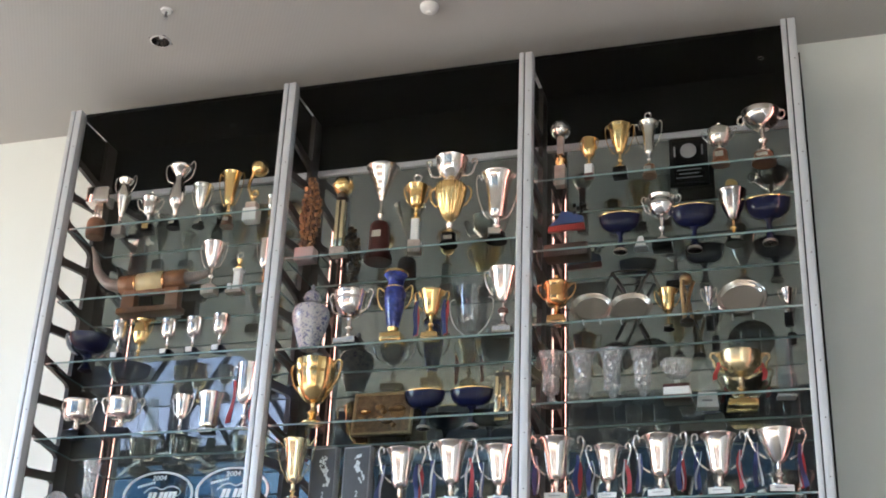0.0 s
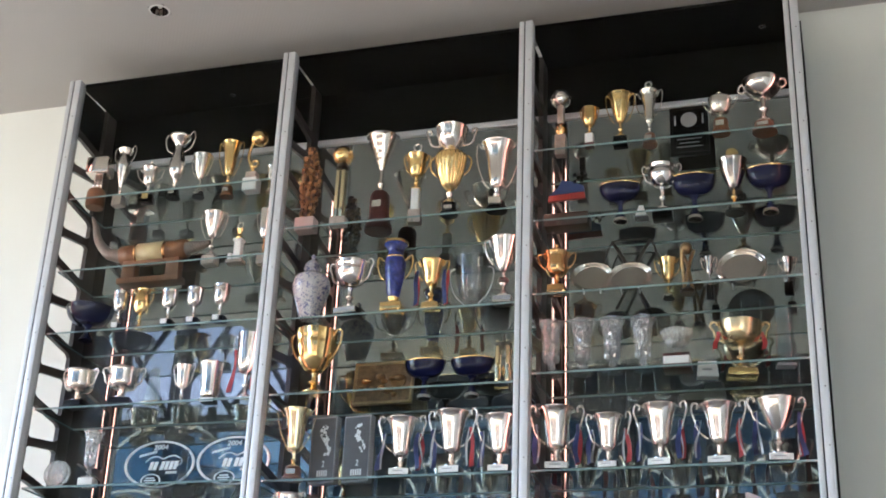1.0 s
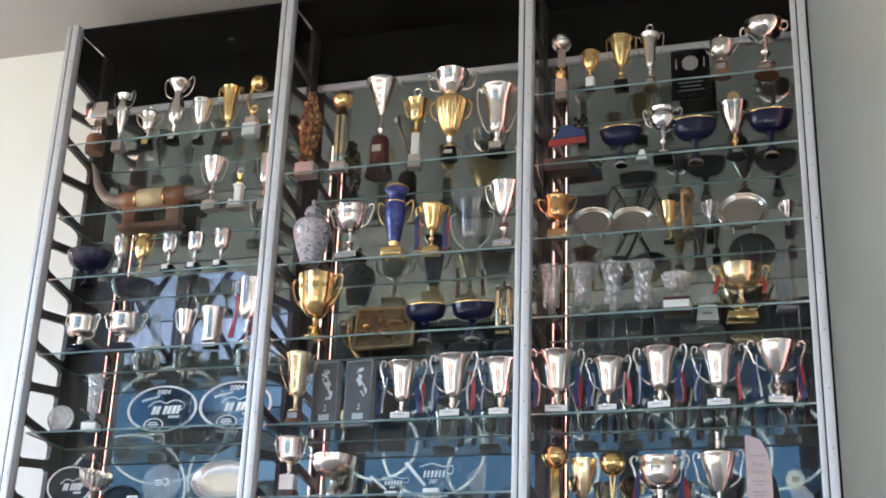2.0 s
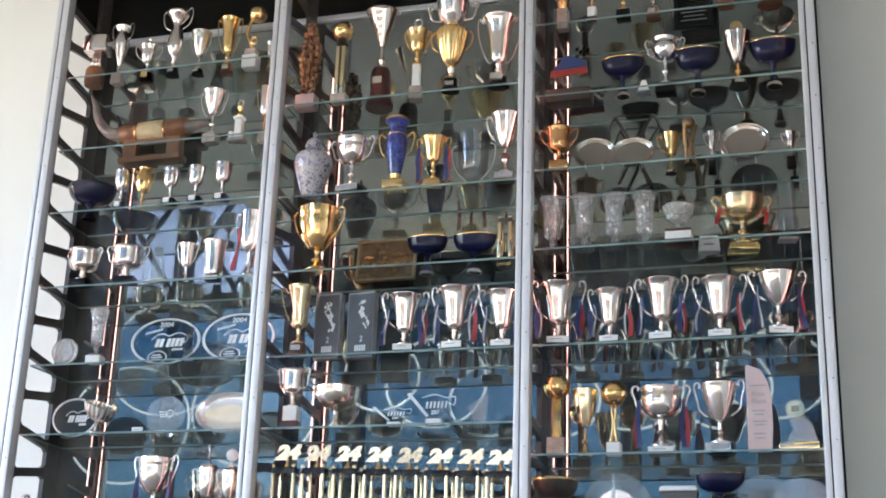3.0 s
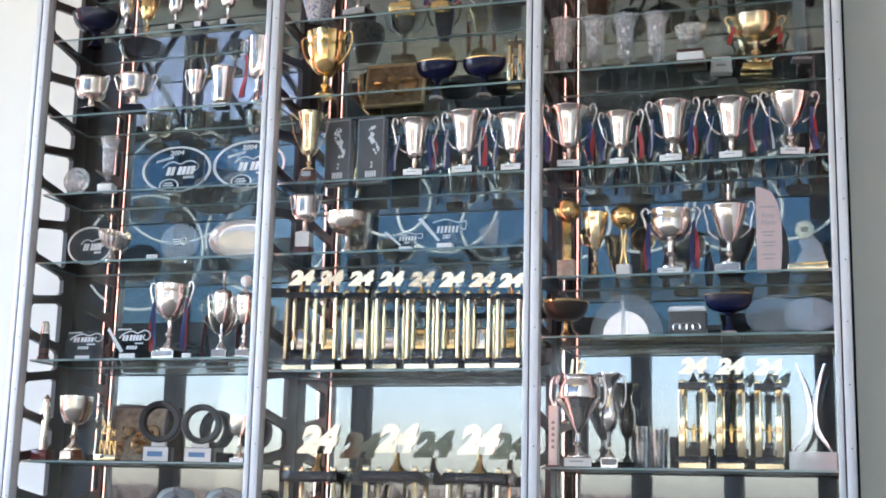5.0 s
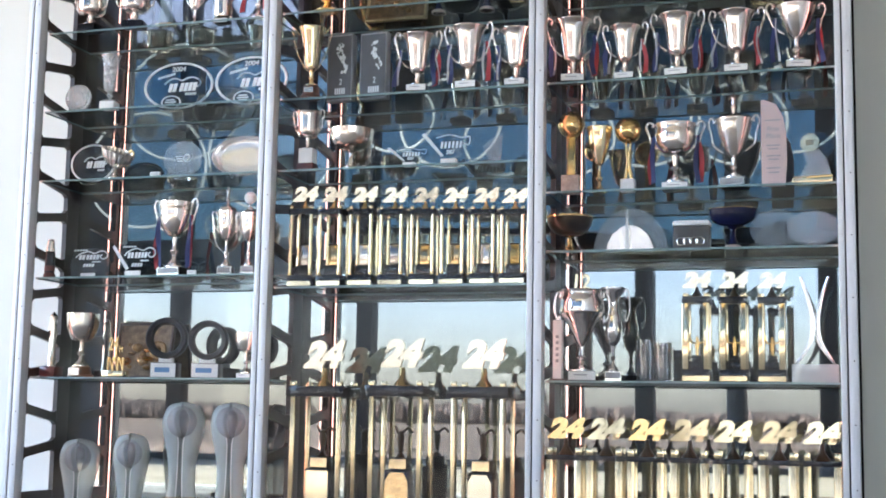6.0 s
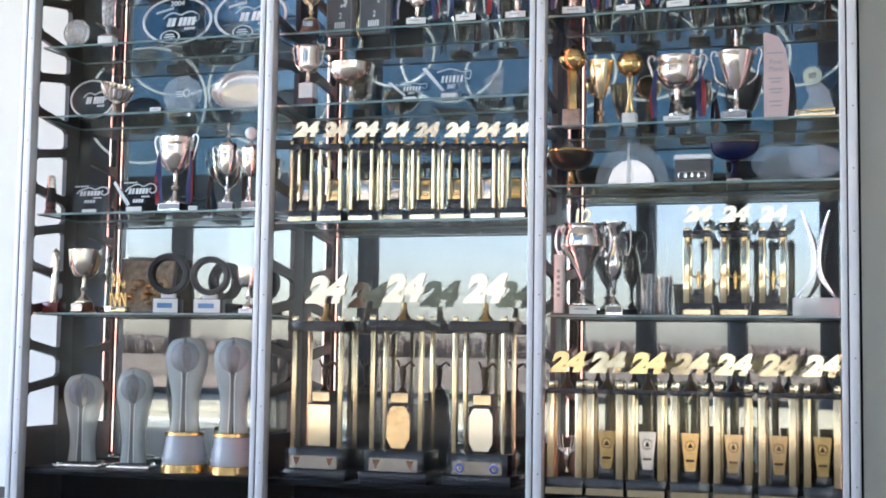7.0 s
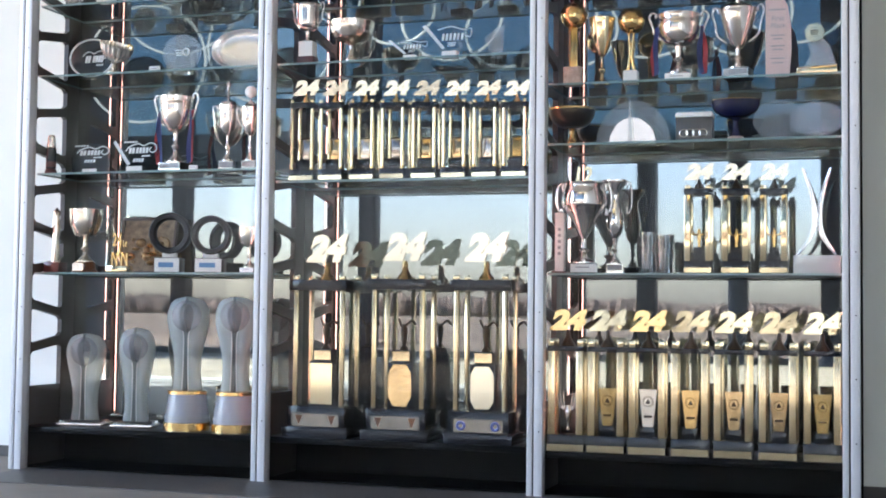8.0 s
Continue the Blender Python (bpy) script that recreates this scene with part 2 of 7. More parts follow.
def ribbed_ceiling():
    """Painted boards with fine parallel grooves."""
    m = surface("ribbed_ceiling_board", (0.44, 0.425, 0.40), 0.8, vary=0.04, scale=1.0)
    n, link = m.node_tree.nodes, m.node_tree.links.new
    co, turn, wave, bump = n.new("ShaderNodeTexCoord"), n.new("ShaderNodeMapping"), n.new("ShaderNodeTexWave"), n.new("ShaderNodeBump")
    turn.inputs["Rotation"].default_value[2] = radians(-31)
    wave.inputs["Scale"].default_value, wave.inputs["Distortion"].default_value = 16.0, 0.0
    bump.inputs["Strength"].default_value, bump.inputs["Distance"].default_value = 0.10, 0.004
    link(co.outputs["Object"], turn.inputs["Vector"]), link(turn.outputs[0], wave.inputs["Vector"])
    link(wave.outputs[0], bump.inputs["Height"]), link(bump.outputs[0], n["Principled BSDF"].inputs["Normal"])
    return m


PORCELAIN, CEILING = porcelain(), ribbed_ceiling()


# ---------------------------------------------------------------- mesh helpers
def mesh_of(name, bm, *materials, smooth=40):
    me = bpy.data.meshes.new(name)
    for f in bm.faces:
        f.smooth = smooth > 0
    if smooth:
        for e in bm.edges:
            if len(e.link_faces) == 2 and e.calc_face_angle(0) > radians(smooth):
                e.smooth = False
    bm.to_mesh(me)
    bm.free()
    for m in materials:
        me.materials.append(m)
    return me


def part(name, bm, material, parent, label="", smooth=40):
    """Links a bmesh as one mesh object under a thing or under a part."""
    mats = material if isinstance(material, tuple) else (material,)
    ob = new(name, mesh_of(name, bm, *mats, smooth=smooth))
    ob.parent = parent
    if label:
        ob["label"] = label
    return ob


def thing(name, label, category, x, y, z, turn=0.0, group=""):
    ob = new(name)
    ob.empty_display_size = 0.05
    ob.matrix_world = pose(x, y, z, 0, 0, turn)
    return tagged(ob, label, category, group)


def setting(name, bm, material, label, category):
    mats = material if isinstance(material, tuple) else (material,)
    return tagged(new(name, mesh_of(name, bm, *mats)), label, category, kind="structure")


def join(*bms):
    out = bmesh.new()
    for b in bms:
        me = bpy.data.meshes.new("tmp")
        b.to_mesh(me)
        b.free()
        out.from_mesh(me)
        bpy.data.meshes.remove(me)
    return out


def box(w, d, h, x=0.0, y=0.0, z=0.0, bevel=0.0, top=1.0):
    """A box with its base centre at x, y, z; top: how much the top shrinks."""
    bm = bmesh.new()
    bmesh.ops.create_cube(bm, size=1)
    for v in bm.verts:
        s = top if v.co.z > 0 else 1.0
        v.co = Vector((v.co.x * w * s, v.co.y * d * s, (v.co.z + 0.5) * h))
    if bevel:
        bmesh.ops.bevel(bm, geom=bm.edges[:], offset=bevel, segments=2, affect="EDGES", profile=0.5)
    bmesh.ops.translate(bm, verts=bm.verts, vec=(x, y, z))
    return bm


def span(x0, x1, y0, y1, z0, z1, bevel=0.0):
    return box(x1 - x0, y1 - y0, z1 - z0, (x0 + x1) / 2, (y0 + y1) / 2, z0, bevel)


def lathe(prof, seg=28, flute=0, depth=0.06, x=0.0, y=0.0, sy=1.0):
    """Turns a list of (radius, height) round the z axis; flute: lobes round it."""
    bm = bmesh.new()
    rings = []
    for r, z in prof:
        ring = []
        for i in range(seg):
            a = 2 * math.pi * i / seg
            k = r * (1 + (depth * abs(math.sin(a * flute / 2)) if flute else 0))
            ring.append(bm.verts.new((x + k * math.cos(a), y + sy * k * math.sin(a), z)))
        rings.append(ring)
    for lo, hi in zip(rings, rings[1:]):
        for i in range(seg):
            bm.faces.new((lo[i], lo[(i + 1) % seg], hi[(i + 1) % seg], hi[i]))
    bm.faces.new(rings[0][::-1])
    bm.faces.new(rings[-1])
    bmesh.ops.remove_doubles(bm, verts=bm.verts, dist=1e-6)
    return bm


def smooth_line(pts, n=5):
    pts = [Vector(p) for p in pts]
    ext = [2 * pts[0] - pts[1]] + pts + [2 * pts[-1] - pts[-2]]
    out = []
    for a, b, c, d in zip(ext, ext[1:], ext[2:], ext[3:]):
        for i in range(n):
            t = i / n
            out.append(0.5 * ((2 * b) + (c - a) * t + (2 * a - 5 * b + 4 * c - d) * t * t + (3 * b - a - 3 * c + d) * t ** 3))
    return out + [pts[-1]]


def tube(pts, r, seg=7, taper=None, n=5):
    """A round bar along a smooth line."""
    line = smooth_line(pts, n) if n > 1 else [Vector(p) for p in pts]
    bm = bmesh.new()
    rings, side = [], None
    for i, p in enumerate(line):
        way = (line[min(i + 1, len(line) - 1)] - line[max(i - 1, 0)]).normalized()
        if side is None:
            side = way.orthogonal().normalized()
        side = (side - way * side.dot(way)).normalized()
        other = way.cross(side)
        k = r if taper is None else r * (taper[0] + (taper[1] - taper[0]) * i / (len(line) - 1))
        rings.append([bm.verts.new(p + k * (math.cos(2 * math.pi * j / seg) * side + math.sin(2 * math.pi * j / seg) * other)) for j in range(seg)])
    for lo, hi in zip(rings, rings[1:]):
        for j in range(seg):
            bm.faces.new((lo[j], lo[(j + 1) % seg], hi[(j + 1) % seg], hi[j]))
    bm.faces.new(rings[0][::-1])
    bm.faces.new(rings[-1])
    return bm


def hoop(radius, r, x=0.0, y=0.0, z=0.0, seg=28, flat=False, stretch=1.0):
    """A ring standing upright, facing the front (or lying, when flat)."""
    bm = bmesh.new()
    rings = []
    for i in range(seg):
        a = 2 * math.pi * i / seg
        ring = []
        for j in range(8):
            b = 2 * math.pi * j / 8
            k = radius + r * math.cos(b)
            u, v, w = k * math.cos(a) * stretch, k * math.sin(a), r * math.sin(b)
            ring.append(bm.verts.new((x + u, y + v, z + w) if flat else (x + u, y + w, z + v)))
        rings.append(ring)
    for i in range(seg):
        for j in range(8):
            bm.faces.new((rings[i][j], rings[(i + 1) % seg][j], rings[(i + 1) % seg][(j + 1) % 8], rings[i][(j + 1) % 8]))
    bmesh.ops.recalc_face_normals(bm, faces=bm.faces)
    return bm


def ball(r, x=0.0, y=0.0, z=0.0, sx=1.0, sz=1.0):
    bm = bmesh.new()
    bmesh.ops.create_uvsphere(bm, u_segments=20, v_segments=12, radius=r)
    for v in bm.verts:
        v.co = Vector((x + v.co.x * sx, y + v.co.y * sx, z + v.co.z * sz))
    return bm


def plate_shape(outline, thick, y=0.0):
    """An upright sheet from an outline in x and z, its front at y."""
    bm = bmesh.new()
    front = [bm.verts.new((px, y, pz)) for px, pz in outline]
    back = [bm.verts.new((px, y + thick, pz)) for px, pz in outline]
    bm.faces.new(front)
    bm.faces.new(back[::-1])
    for i in range(len(outline)):
        j = (i + 1) % len(outline)
        bm.faces.new((front[i], back[i], back[j], front[j]))
    bmesh.ops.recalc_face_normals(bm, faces=bm.faces)
    return bm


def oval(w, h, z, n=40, x=0.0):
    return [(x + w / 2 * math.cos(2 * math.pi * i / n), z + h / 2 * math.sin(2 * math.pi * i / n)) for i in range(n)]


def lettering(text, height, width, depth, x=0.0, y=0.0, z=0.0, shear=0.0, bold=0.0):
    """Raised characters standing upright, centred at x, their foot at z, fitted to a height and a width."""
    cu = bpy.data.curves.new("characters", "FONT")
    cu.body, cu.extrude, cu.shear, cu.offset, cu.align_x, cu.resolution_u = text, 0.1, shear, bold, "CENTER", 3
    ob = bpy.data.objects.new("characters", cu)
    scene.collection.objects.link(ob)
    me = bpy.data.meshes.new_from_object(ob.evaluated_get(bpy.context.evaluated_depsgraph_get()))
    bpy.data.objects.remove(ob)
    bm = bmesh.new()
    bm.from_mesh(me)
    bpy.data.meshes.remove(me)
    bmesh.ops.remove_doubles(bm, verts=bm.verts, dist=1e-5)
    lo = [min(v.co[i] for v in bm.verts) for i in range(2)]
    hi = [max(v.co[i] for v in bm.verts) for i in range(2)]
    for v in bm.verts:
        u, t = (v.co.x - lo[0]) / (hi[0] - lo[0]), (v.co.y - lo[1]) / (hi[1] - lo[1])
        v.co = Vector((x + (u - 0.5) * width, y - v.co.z / 0.1 * depth / 2, z + t * height))
    bmesh.ops.recalc_face_normals(bm, faces=bm.faces)
    return bm


# ---------------------------------------------------------------- the hall: floor, walls, ceiling, glazed front
BAY, TOP, DEEP = 1.40, 4.95, 0.47
CEIL, WALL = 5.12, 0.50
setting("floor", span(-11, 6.6, -7.9, WALL, -0.2, 0.0), FLOOR_NEAR, "dark grey stone floor before the cabinet", "floor")
setting("floor_far", span(-11, 6.6, -18, -8.15, -0.2, 0.0), FLOOR, "beige stone floor of the hall", "floor")
setting("floor_threshold", span(-11, 6.6, -8.15, -7.9, -0.2, 0.012), PALE_SILL, "pale stone threshold across the hall floor", "floor")
setting("floor_strip", span(0.05, 4.4, -0.52, 0.02, 0.0, 0.004), FLOOR_DARK, "dark grey strip along the cabinet foot", "floor")

setting("wall_north", span(-11, 6.6, WALL, WALL + 0.2, 0, CEIL), PLASTER, "smooth white plaster wall behind the cabinet", "wall")
LX, LY, LH = 0.718, -0.364, 0.052
setting("ceiling", join(span(-11, -1.0, -3.6, 0.70, CEIL, CEIL + 0.35), span(-1.0, LX - LH, -5.3, 0.70, CEIL, CEIL + 0.35), span(LX + LH, 6.6, -5.3, 0.70, CEIL, CEIL + 0.35), span(LX - LH, LX + LH, -5.3, LY - LH, CEIL, CEIL + 0.35), span(LX - LH, LX + LH, LY + LH, 0.70, CEIL, CEIL + 0.35)), CEILING, "grey ceiling boards with fine grooves", "ceiling")
setting("baseboard", span(-11, 6.6, WALL - 0.015, WALL, 0, 0.06), FLOOR_DARK, "dark grey baseboard along the wall", "baseboard")
setting("wall_upper_left", span(-11, -1.0, -3.6, -3.3, CEIL + 0.35, 12.0), HALL, "plain upper wall above the ceiling edge", "wall")
setting("wall_upper", span(-1.0, 6.6, -5.3, -5.0, CEIL + 0.35, 12.0), HALL, "plain upper wall above the ceiling edge", "wall")
setting("wall_west", span(-11.3, -11, -0.6, 0.7, 0, 12.0), HALL, "unseen plain grey side wall of the hall", "wall")
for wy in (-17.9, -14.5, -11.1, -7.7, -4.3, -0.8):
    mull = thing("steel_column", "dark steel column of the glazed hall side", "column", -11.15, wy, 0.0, group="hall columns")
    part("shaft", box(0.2, 0.2, 12.0, 0, 0, 0, 0.02), STEEL_DARK, mull)
setting("wall_west_corner", span(-11.3, -11, -18.2, -13.0, 0, 12.0), HALL_DARK, "dark cladding at the hall corner", "wall")
# Unseen wall set close to keep light off the right side.
setting("wall_east", span(6.6, 6.9, -18, 0.7, 0, 12.0), HALL, "unseen plain grey side wall of the hall", "wall")
setting("roof_south", span(-11.3, 6.9, -18.3, -17.6, 12.0, 12.3), HALL, "roof edge of the hall", "roof")
setting("roof_beam", span(-11.3, 6.9, -15.15, -14.85, 12.0, 12.3), HALL, "beam across the open glass roof", "roof")
setting("roof_north", span(-11.3, 6.9, -5.2, -3.2, 12.0, 12.3), HALL, "roof edge of the hall", "roof")
setting("gallery_band", join(span(-11, -6.0, -18.2, -17.6, 3.72, 4.5), span(-6.0, 6.6, -18.2, -17.6, 3.78, 4.12)), HALL_DARK, "dark floor edge across the glazed front", "wall")
setting("front_upper_wall", span(-6.4, -4.6, -18.2, -17.9, 9.5, 12.0), HALL_DARK, "dark cladding above the upper glazing", "wall")
setting("window_4", span(-4.6, 6.6, -18.06, -18.04, 9.5, 12.0), BLIND_GLASS, "high glazing with closed pale blinds", "window")
setting("window_sill", span(-11, 6.6, -18.2, -17.8, 0.0, 0.12), HALL_DARK, "low dark sill below the glazing", "sill")
setting("window_band", join(span(-11, -6.4, -18.2, -17.9, 8.6, 8.9), span(-6.4, 6.6, -18.2, -17.9, 8.6, 9.5)), STEEL_DARK, "dark transom above the tinted glazing", "wall")
setting("window_head", span(-11, -6.4, -18.2, -17.9, 11.3, 12.0), HALL_DARK, "dark cladding above the clear glazing", "wall")
for k in range(3):
    strut = thing("truss_strut", "dark slanted strut across the upper glazing", "strut", -10.4 + 1.5 * k, -17.85, 8.9, group="truss struts")
    part("bar", tube([(-0.8, 0, 0.0), (0.8, 0, 2.4)], 0.07, n=1), STEEL_DARK, strut)
    part("cross_bar", tube([(0.8, 0.09, 0.0), (-0.8, 0.09, 2.4)], 0.07, n=1), STEEL_DARK, strut)
# Roof pieces out of direct view; their tones set how bright the mirror looks.
setting("roof_west", span(-11.3, -1.4, -17.6, -10.4, 12.0, 12.3), HALL_DARK, "added dark roof strip that dims the mirror", "roof")
# Closes the unseen roof so that less sky reaches the right side.
setting("roof_middle", span(-4.0, -1.4, -10.4, -5.2, 12.0, 12.3), HALL_MID, "added roof piece that keeps sky off the right", "roof")
setting("roof_east", span(-1.4, 6.9, -17.6, -5.2, 12.0, 12.3), HALL_PALE, "added pale roof piece that brightens the mirror", "roof")
setting("window_2", span(-11, 6.6, -18.06, -18.04, 0.12, 3.74), LOWER, "lightly tinted lower glazing of the hall", "window")
setting("window_3", span(-11, -6.4, -18.06, -18.04, 8.9, 11.3), SIDE_GLASS, "clear glazing high in the hall front", "window")
setting("window_5", span(-6.0, 6.6, -18.06, -18.04, 7.1, 8.6), DARK_TINT, "darker tinted glazing under the transom", "window")
setting("window_1", join(span(-11, -6.0, -18.06, -18.04, 4.10, 8.6), span(-6.0, 6.6, -18.06, -18.04, 4.10, 7.1)), TINTED, "blue tinted upper glazing of the hall", "window")
for cx in (-9.2, -5.1, 0.36, 2.0, 3.6, 5.6):
    col = thing("steel_column", "dark steel column of the glazed hall front", "column", cx, -17.5, 0.0, group="hall columns")
    part("shaft", box(0.34, 0.34, 12.0, 0, 0, 0, 0.02), STEEL_DARK, col)
    part("foot", box(0.5, 0.5, 0.04, 0, 0, 0), STEEL_DARK, col)
setting("ground", span(-2500, 2500, -2500, 900, -0.6, -0.21), FIELD, "flat dry field reaching the horizon", "ground")

# Invented ground, put in to bounce sunlight onto the left wall.
setting("pavement", span(-45, -11.35, -40, 25, -0.21, -0.12), PAVING, "tan ground added beside the hall to bounce sunlight", "pavement")


def far_woods():
    """Many small uneven crowns in a deep belt along the horizon."""
    rnd = np.random.default_rng(5)
    seed = bmesh.new()
    bmesh.ops.create_icosphere(seed, subdivisions=1, radius=1.0)
    verts = np.array([v.co for v in seed.verts])
    faces = np.array([[v.index for v in f.verts] for f in seed.faces])
    seed.free()
    n = 7000
    x, y = rnd.uniform(-950, 380, n), rnd.uniform(-900, -760, n)
    r = rnd.uniform(0.9, 2.6, n)
    top = rnd.uniform(8.5, 13.0, n) + 2.2 * np.sin(x * 0.021) + 1.2 * np.sin(x * 0.09 + 1.0)
    size = np.stack([r, r, top * 0.5], axis=1)[:, None, :] * rnd.uniform(0.8, 1.2, (n, len(verts), 1))
    base = np.stack([x, y, top * 0.5 - 0.4], axis=1)[:, None, :]
    co = (verts[None] * size + base).reshape(-1, 3)
    fa = (faces[None] + (np.arange(n) * len(verts))[:, None, None]).reshape(-1, 3)
    me = bpy.data.meshes.new("far_woods")
    me.from_pydata(co.tolist(), [], fa.tolist())
    me.materials.append(WOODS)
    return tagged(new("far_woods", me), "bare brown woods along the horizon", "woods", kind="stuff")


far_woods()


def suspended_ring(x, z, radius, stretch=1.0):
    ob = thing("suspended_ring", "thin pale ring lamp hung across the hall", "lamp", x, -15.0, z, group="suspended rings")
    part("ring", hoop(radius, 0.020, seg=72, stretch=stretch), RING, ob, "glowing warm white ring")
    part("cable", tube([(0, 0, radius), (0, 0, 12 - z)], 0.006, n=1), STEEL, ob)
    return ob


for rx, rz, rr in ((-7.95, 6.74, 1.12), (-8.69, 5.47, 1.1), (-6.12, 5.72, 1.09), (2.3, 5.8, 0.68), (3.15, 6.0, 0.73), (0.78, 5.91, 0.77), (-0.48, 5.67, 0.63), (-1.69, 5.71, 0.62), (-2.67, 6.06, 0.8), (-3.69, 6.21, 0.62)):
    suspended_ring(rx, rz, rr, 1.15)

# ---------------------------------------------------------------- ceiling fittings
lamp = thing("downlight", "round recessed ceiling downlight with polished reflector", "ceiling lamp", LX, LY, CEIL)
rim_line = [(0.052, -0.004), (0.060, -0.0035), (0.062, -0.001), (0.052, -0.001), (0.052, -0.004)]
rim_bm = lathe(rim_line, 32)
for f in [f for f in rim_bm.faces if len(f.verts) > 4]:
    rim_bm.faces.remove(f)
part("rim", rim_bm, MATT_WHITE, lamp)
dish_bm = lathe([(0.0515, -0.005), (0.049, 0.02), (0.04, 0.06), (0.02, 0.085), (0.002, 0.088)], 32, 16, 0.02)
for f in [f for f in dish_bm.faces if len(f.verts) > 4 and f.calc_center_median().z < 0.01]:
    dish_bm.faces.remove(f)
part("reflector", dish_bm, DARK_SILVER, lamp, "polished facetted reflector", smooth=10)
part("bulb", ball(0.014, 0, 0, 0.03), MATT_WHITE, lamp)
for sx, sy in ((0.886, 0.316), (4.040, 0.291)):
    spot = thing("spotlight", "tiny dark recessed spotlight in the cabinet top", "lamp", sx, sy, 4.928, group="cabinet spotlights")
    part("ring", hoop(0.016, 0.002, 0, 0, -0.0015, 24, True), DARK_SILVER, spot, "thin dull metal ring")
    part("lens", lathe([(0.014, -0.002), (0.012, -0.003), (0.002, -0.0035)], 20), BLACK, spot, "dark glass lens")
det = thing("smoke_detector", "small round white smoke detector on ceiling", "detector", 2.332, -0.333, CEIL)
part("body", lathe([(0.0, -0.04), (0.025, -0.04), (0.045, -0.028), (0.052, -0.008), (0.052, 0.0)]), MATT_WHITE, det)
part("sensor", lathe([(0.0, -0.052), (0.015, -0.05), (0.02, -0.04)]), MATT_WHITE, det)
spr = thing("sprinkler_head", "small white sprinkler head under the ceiling", "sprinkler", 0.895, -0.635, CEIL)
part("rosette", lathe([(0.0, -0.012), (0.03, -0.010), (0.034, 0.0)]), MATT_WHITE, spr)
part("nozzle", lathe([(0.0, -0.05), (0.014, -0.05), (0.014, -0.045), (0.006, -0.042), (0.007, -0.012)]), STEEL, spr)

# ---------------------------------------------------------------- the trophy cabinet
cab = thing("trophy_cabinet", "tall glazed trophy cabinet with aluminium posts and glass shelves", "cabinet", 0, 0, 0)


def post_profile():
    """Aluminium upright with two raised flats and a dark groove between them."""
    return join(span(-0.037, -0.0105, -0.025, 0.04, 0, TOP, 0.002), span(-0.0035, 0.037, -0.025, 0.04, 0, TOP, 0.002), span(-0.012, -0.002, -0.012, 0.038, 0.001, TOP - 0.001))


def side_panel():
    """Dark steel frame with slanted rungs that leave rounded openings."""
    bms = [span(-0.012, 0.012, 0.045, 0.075, 0.0, TOP), span(-0.0135, 0.0135, 0.355, 0.482, 0.0, TOP), span(-0.012, 0.012, 0.07, 0.36, 0.0, 0.43)]
    for k in range(10):
        for z0, dz in ((0.87 + 0.42 * k, -0.05), (0.63 + 0.42 * k, 0.045)):
            if z0 > TOP - 0.05:
                continue
            b = bmesh.new()
            ring = []
            for yy, zz, t in ((0.07, z0, 0.042), (0.095, z0 + dz * 0.1, 0.024), (0.33, z0 + dz * 0.9, 0.024), (0.36, z0 + dz, 0.042)):
                ring.append([b.verts.new((sx, yy, zz + s * t)) for sx, s in ((-0.012, -1), (0.012, -1), (0.012, 1), (-0.012, 1))])
            for lo, hi in zip(ring, ring[1:]):
                for j in range(4):
                    b.faces.new((lo[j], lo[(j + 1) % 4], hi[(j + 1) % 4], hi[j]))
            bmesh.ops.recalc_face_normals(b, faces=b.faces)
            bms.append(b)
    return join(*bms)


def shifted(ob, x):
    ob.location.x = x
    return ob


part("black_side", span(-0.030, -0.015, 0.046, 0.48, 4.66, TOP - 0.003), MATT_BLACK, cab, "black board beside the top")
# Black strip in place of the narrow shadow beside the right post.
part("black_side", span(3 * BAY + 0.0385, 3 * BAY + 0.0455, 0.02, 0.49, 0.001, 4.76), MATT_BLACK, cab, "narrow black strip standing in for a shadow gap")
for i in range(4):
    shifted(part("post", post_profile(), ALU, cab), i * BAY)
    shifted(part("gasket", span(-0.0103, -0.0037, -0.0195, -0.0125, 0.002, TOP - 0.002), GAP, cab), i * BAY)
    # Black sheet added so the strips' glow doesn't show on the post's back.
    shifted(part("back_mask", span(-0.036, 0.036, 0.0402, 0.0425, 0.002, TOP - 0.03), GAP, cab), i * BAY)
    shifted(part("side_panel", side_panel(), LADDER, cab), i * BAY)
    for k in range(17):
        bolt = part("screw", lathe([(0.0032, 0.0), (0.0032, 0.0016), (0.0012, 0.0022), (0.001, 0.0014)], 8), GAP, cab)
        bolt.location, bolt.rotation_euler = (i * BAY + 0.02, -0.0245, 0.3 + 0.275 * k), (radians(90), 0, 0)
    for dx, dy in ((-0.040, 0.058), (0.0295, 0.0455)) if i < 3 else ((-0.033, 0.0465),):
        shifted(part("light_strip", tube([(dx, dy, 0.25), (dx, dy, 4.5)], 0.0021, n=1), STRIP, cab, "thin warm glowing light strip"), i * BAY)
ROWS_OF = {
    0: (4.19, 3.73, 3.35, 2.91, 2.47, 2.09, 1.565, 1.035),
    1: (3.87, 3.335, 2.915, 2.46, 2.09, 1.495),
    2: (4.19, 3.78, 3.37, 2.95, 2.46, 1.93, 1.645, 1.035),
}
DECKS = (0.22, 0.22, 0.205)
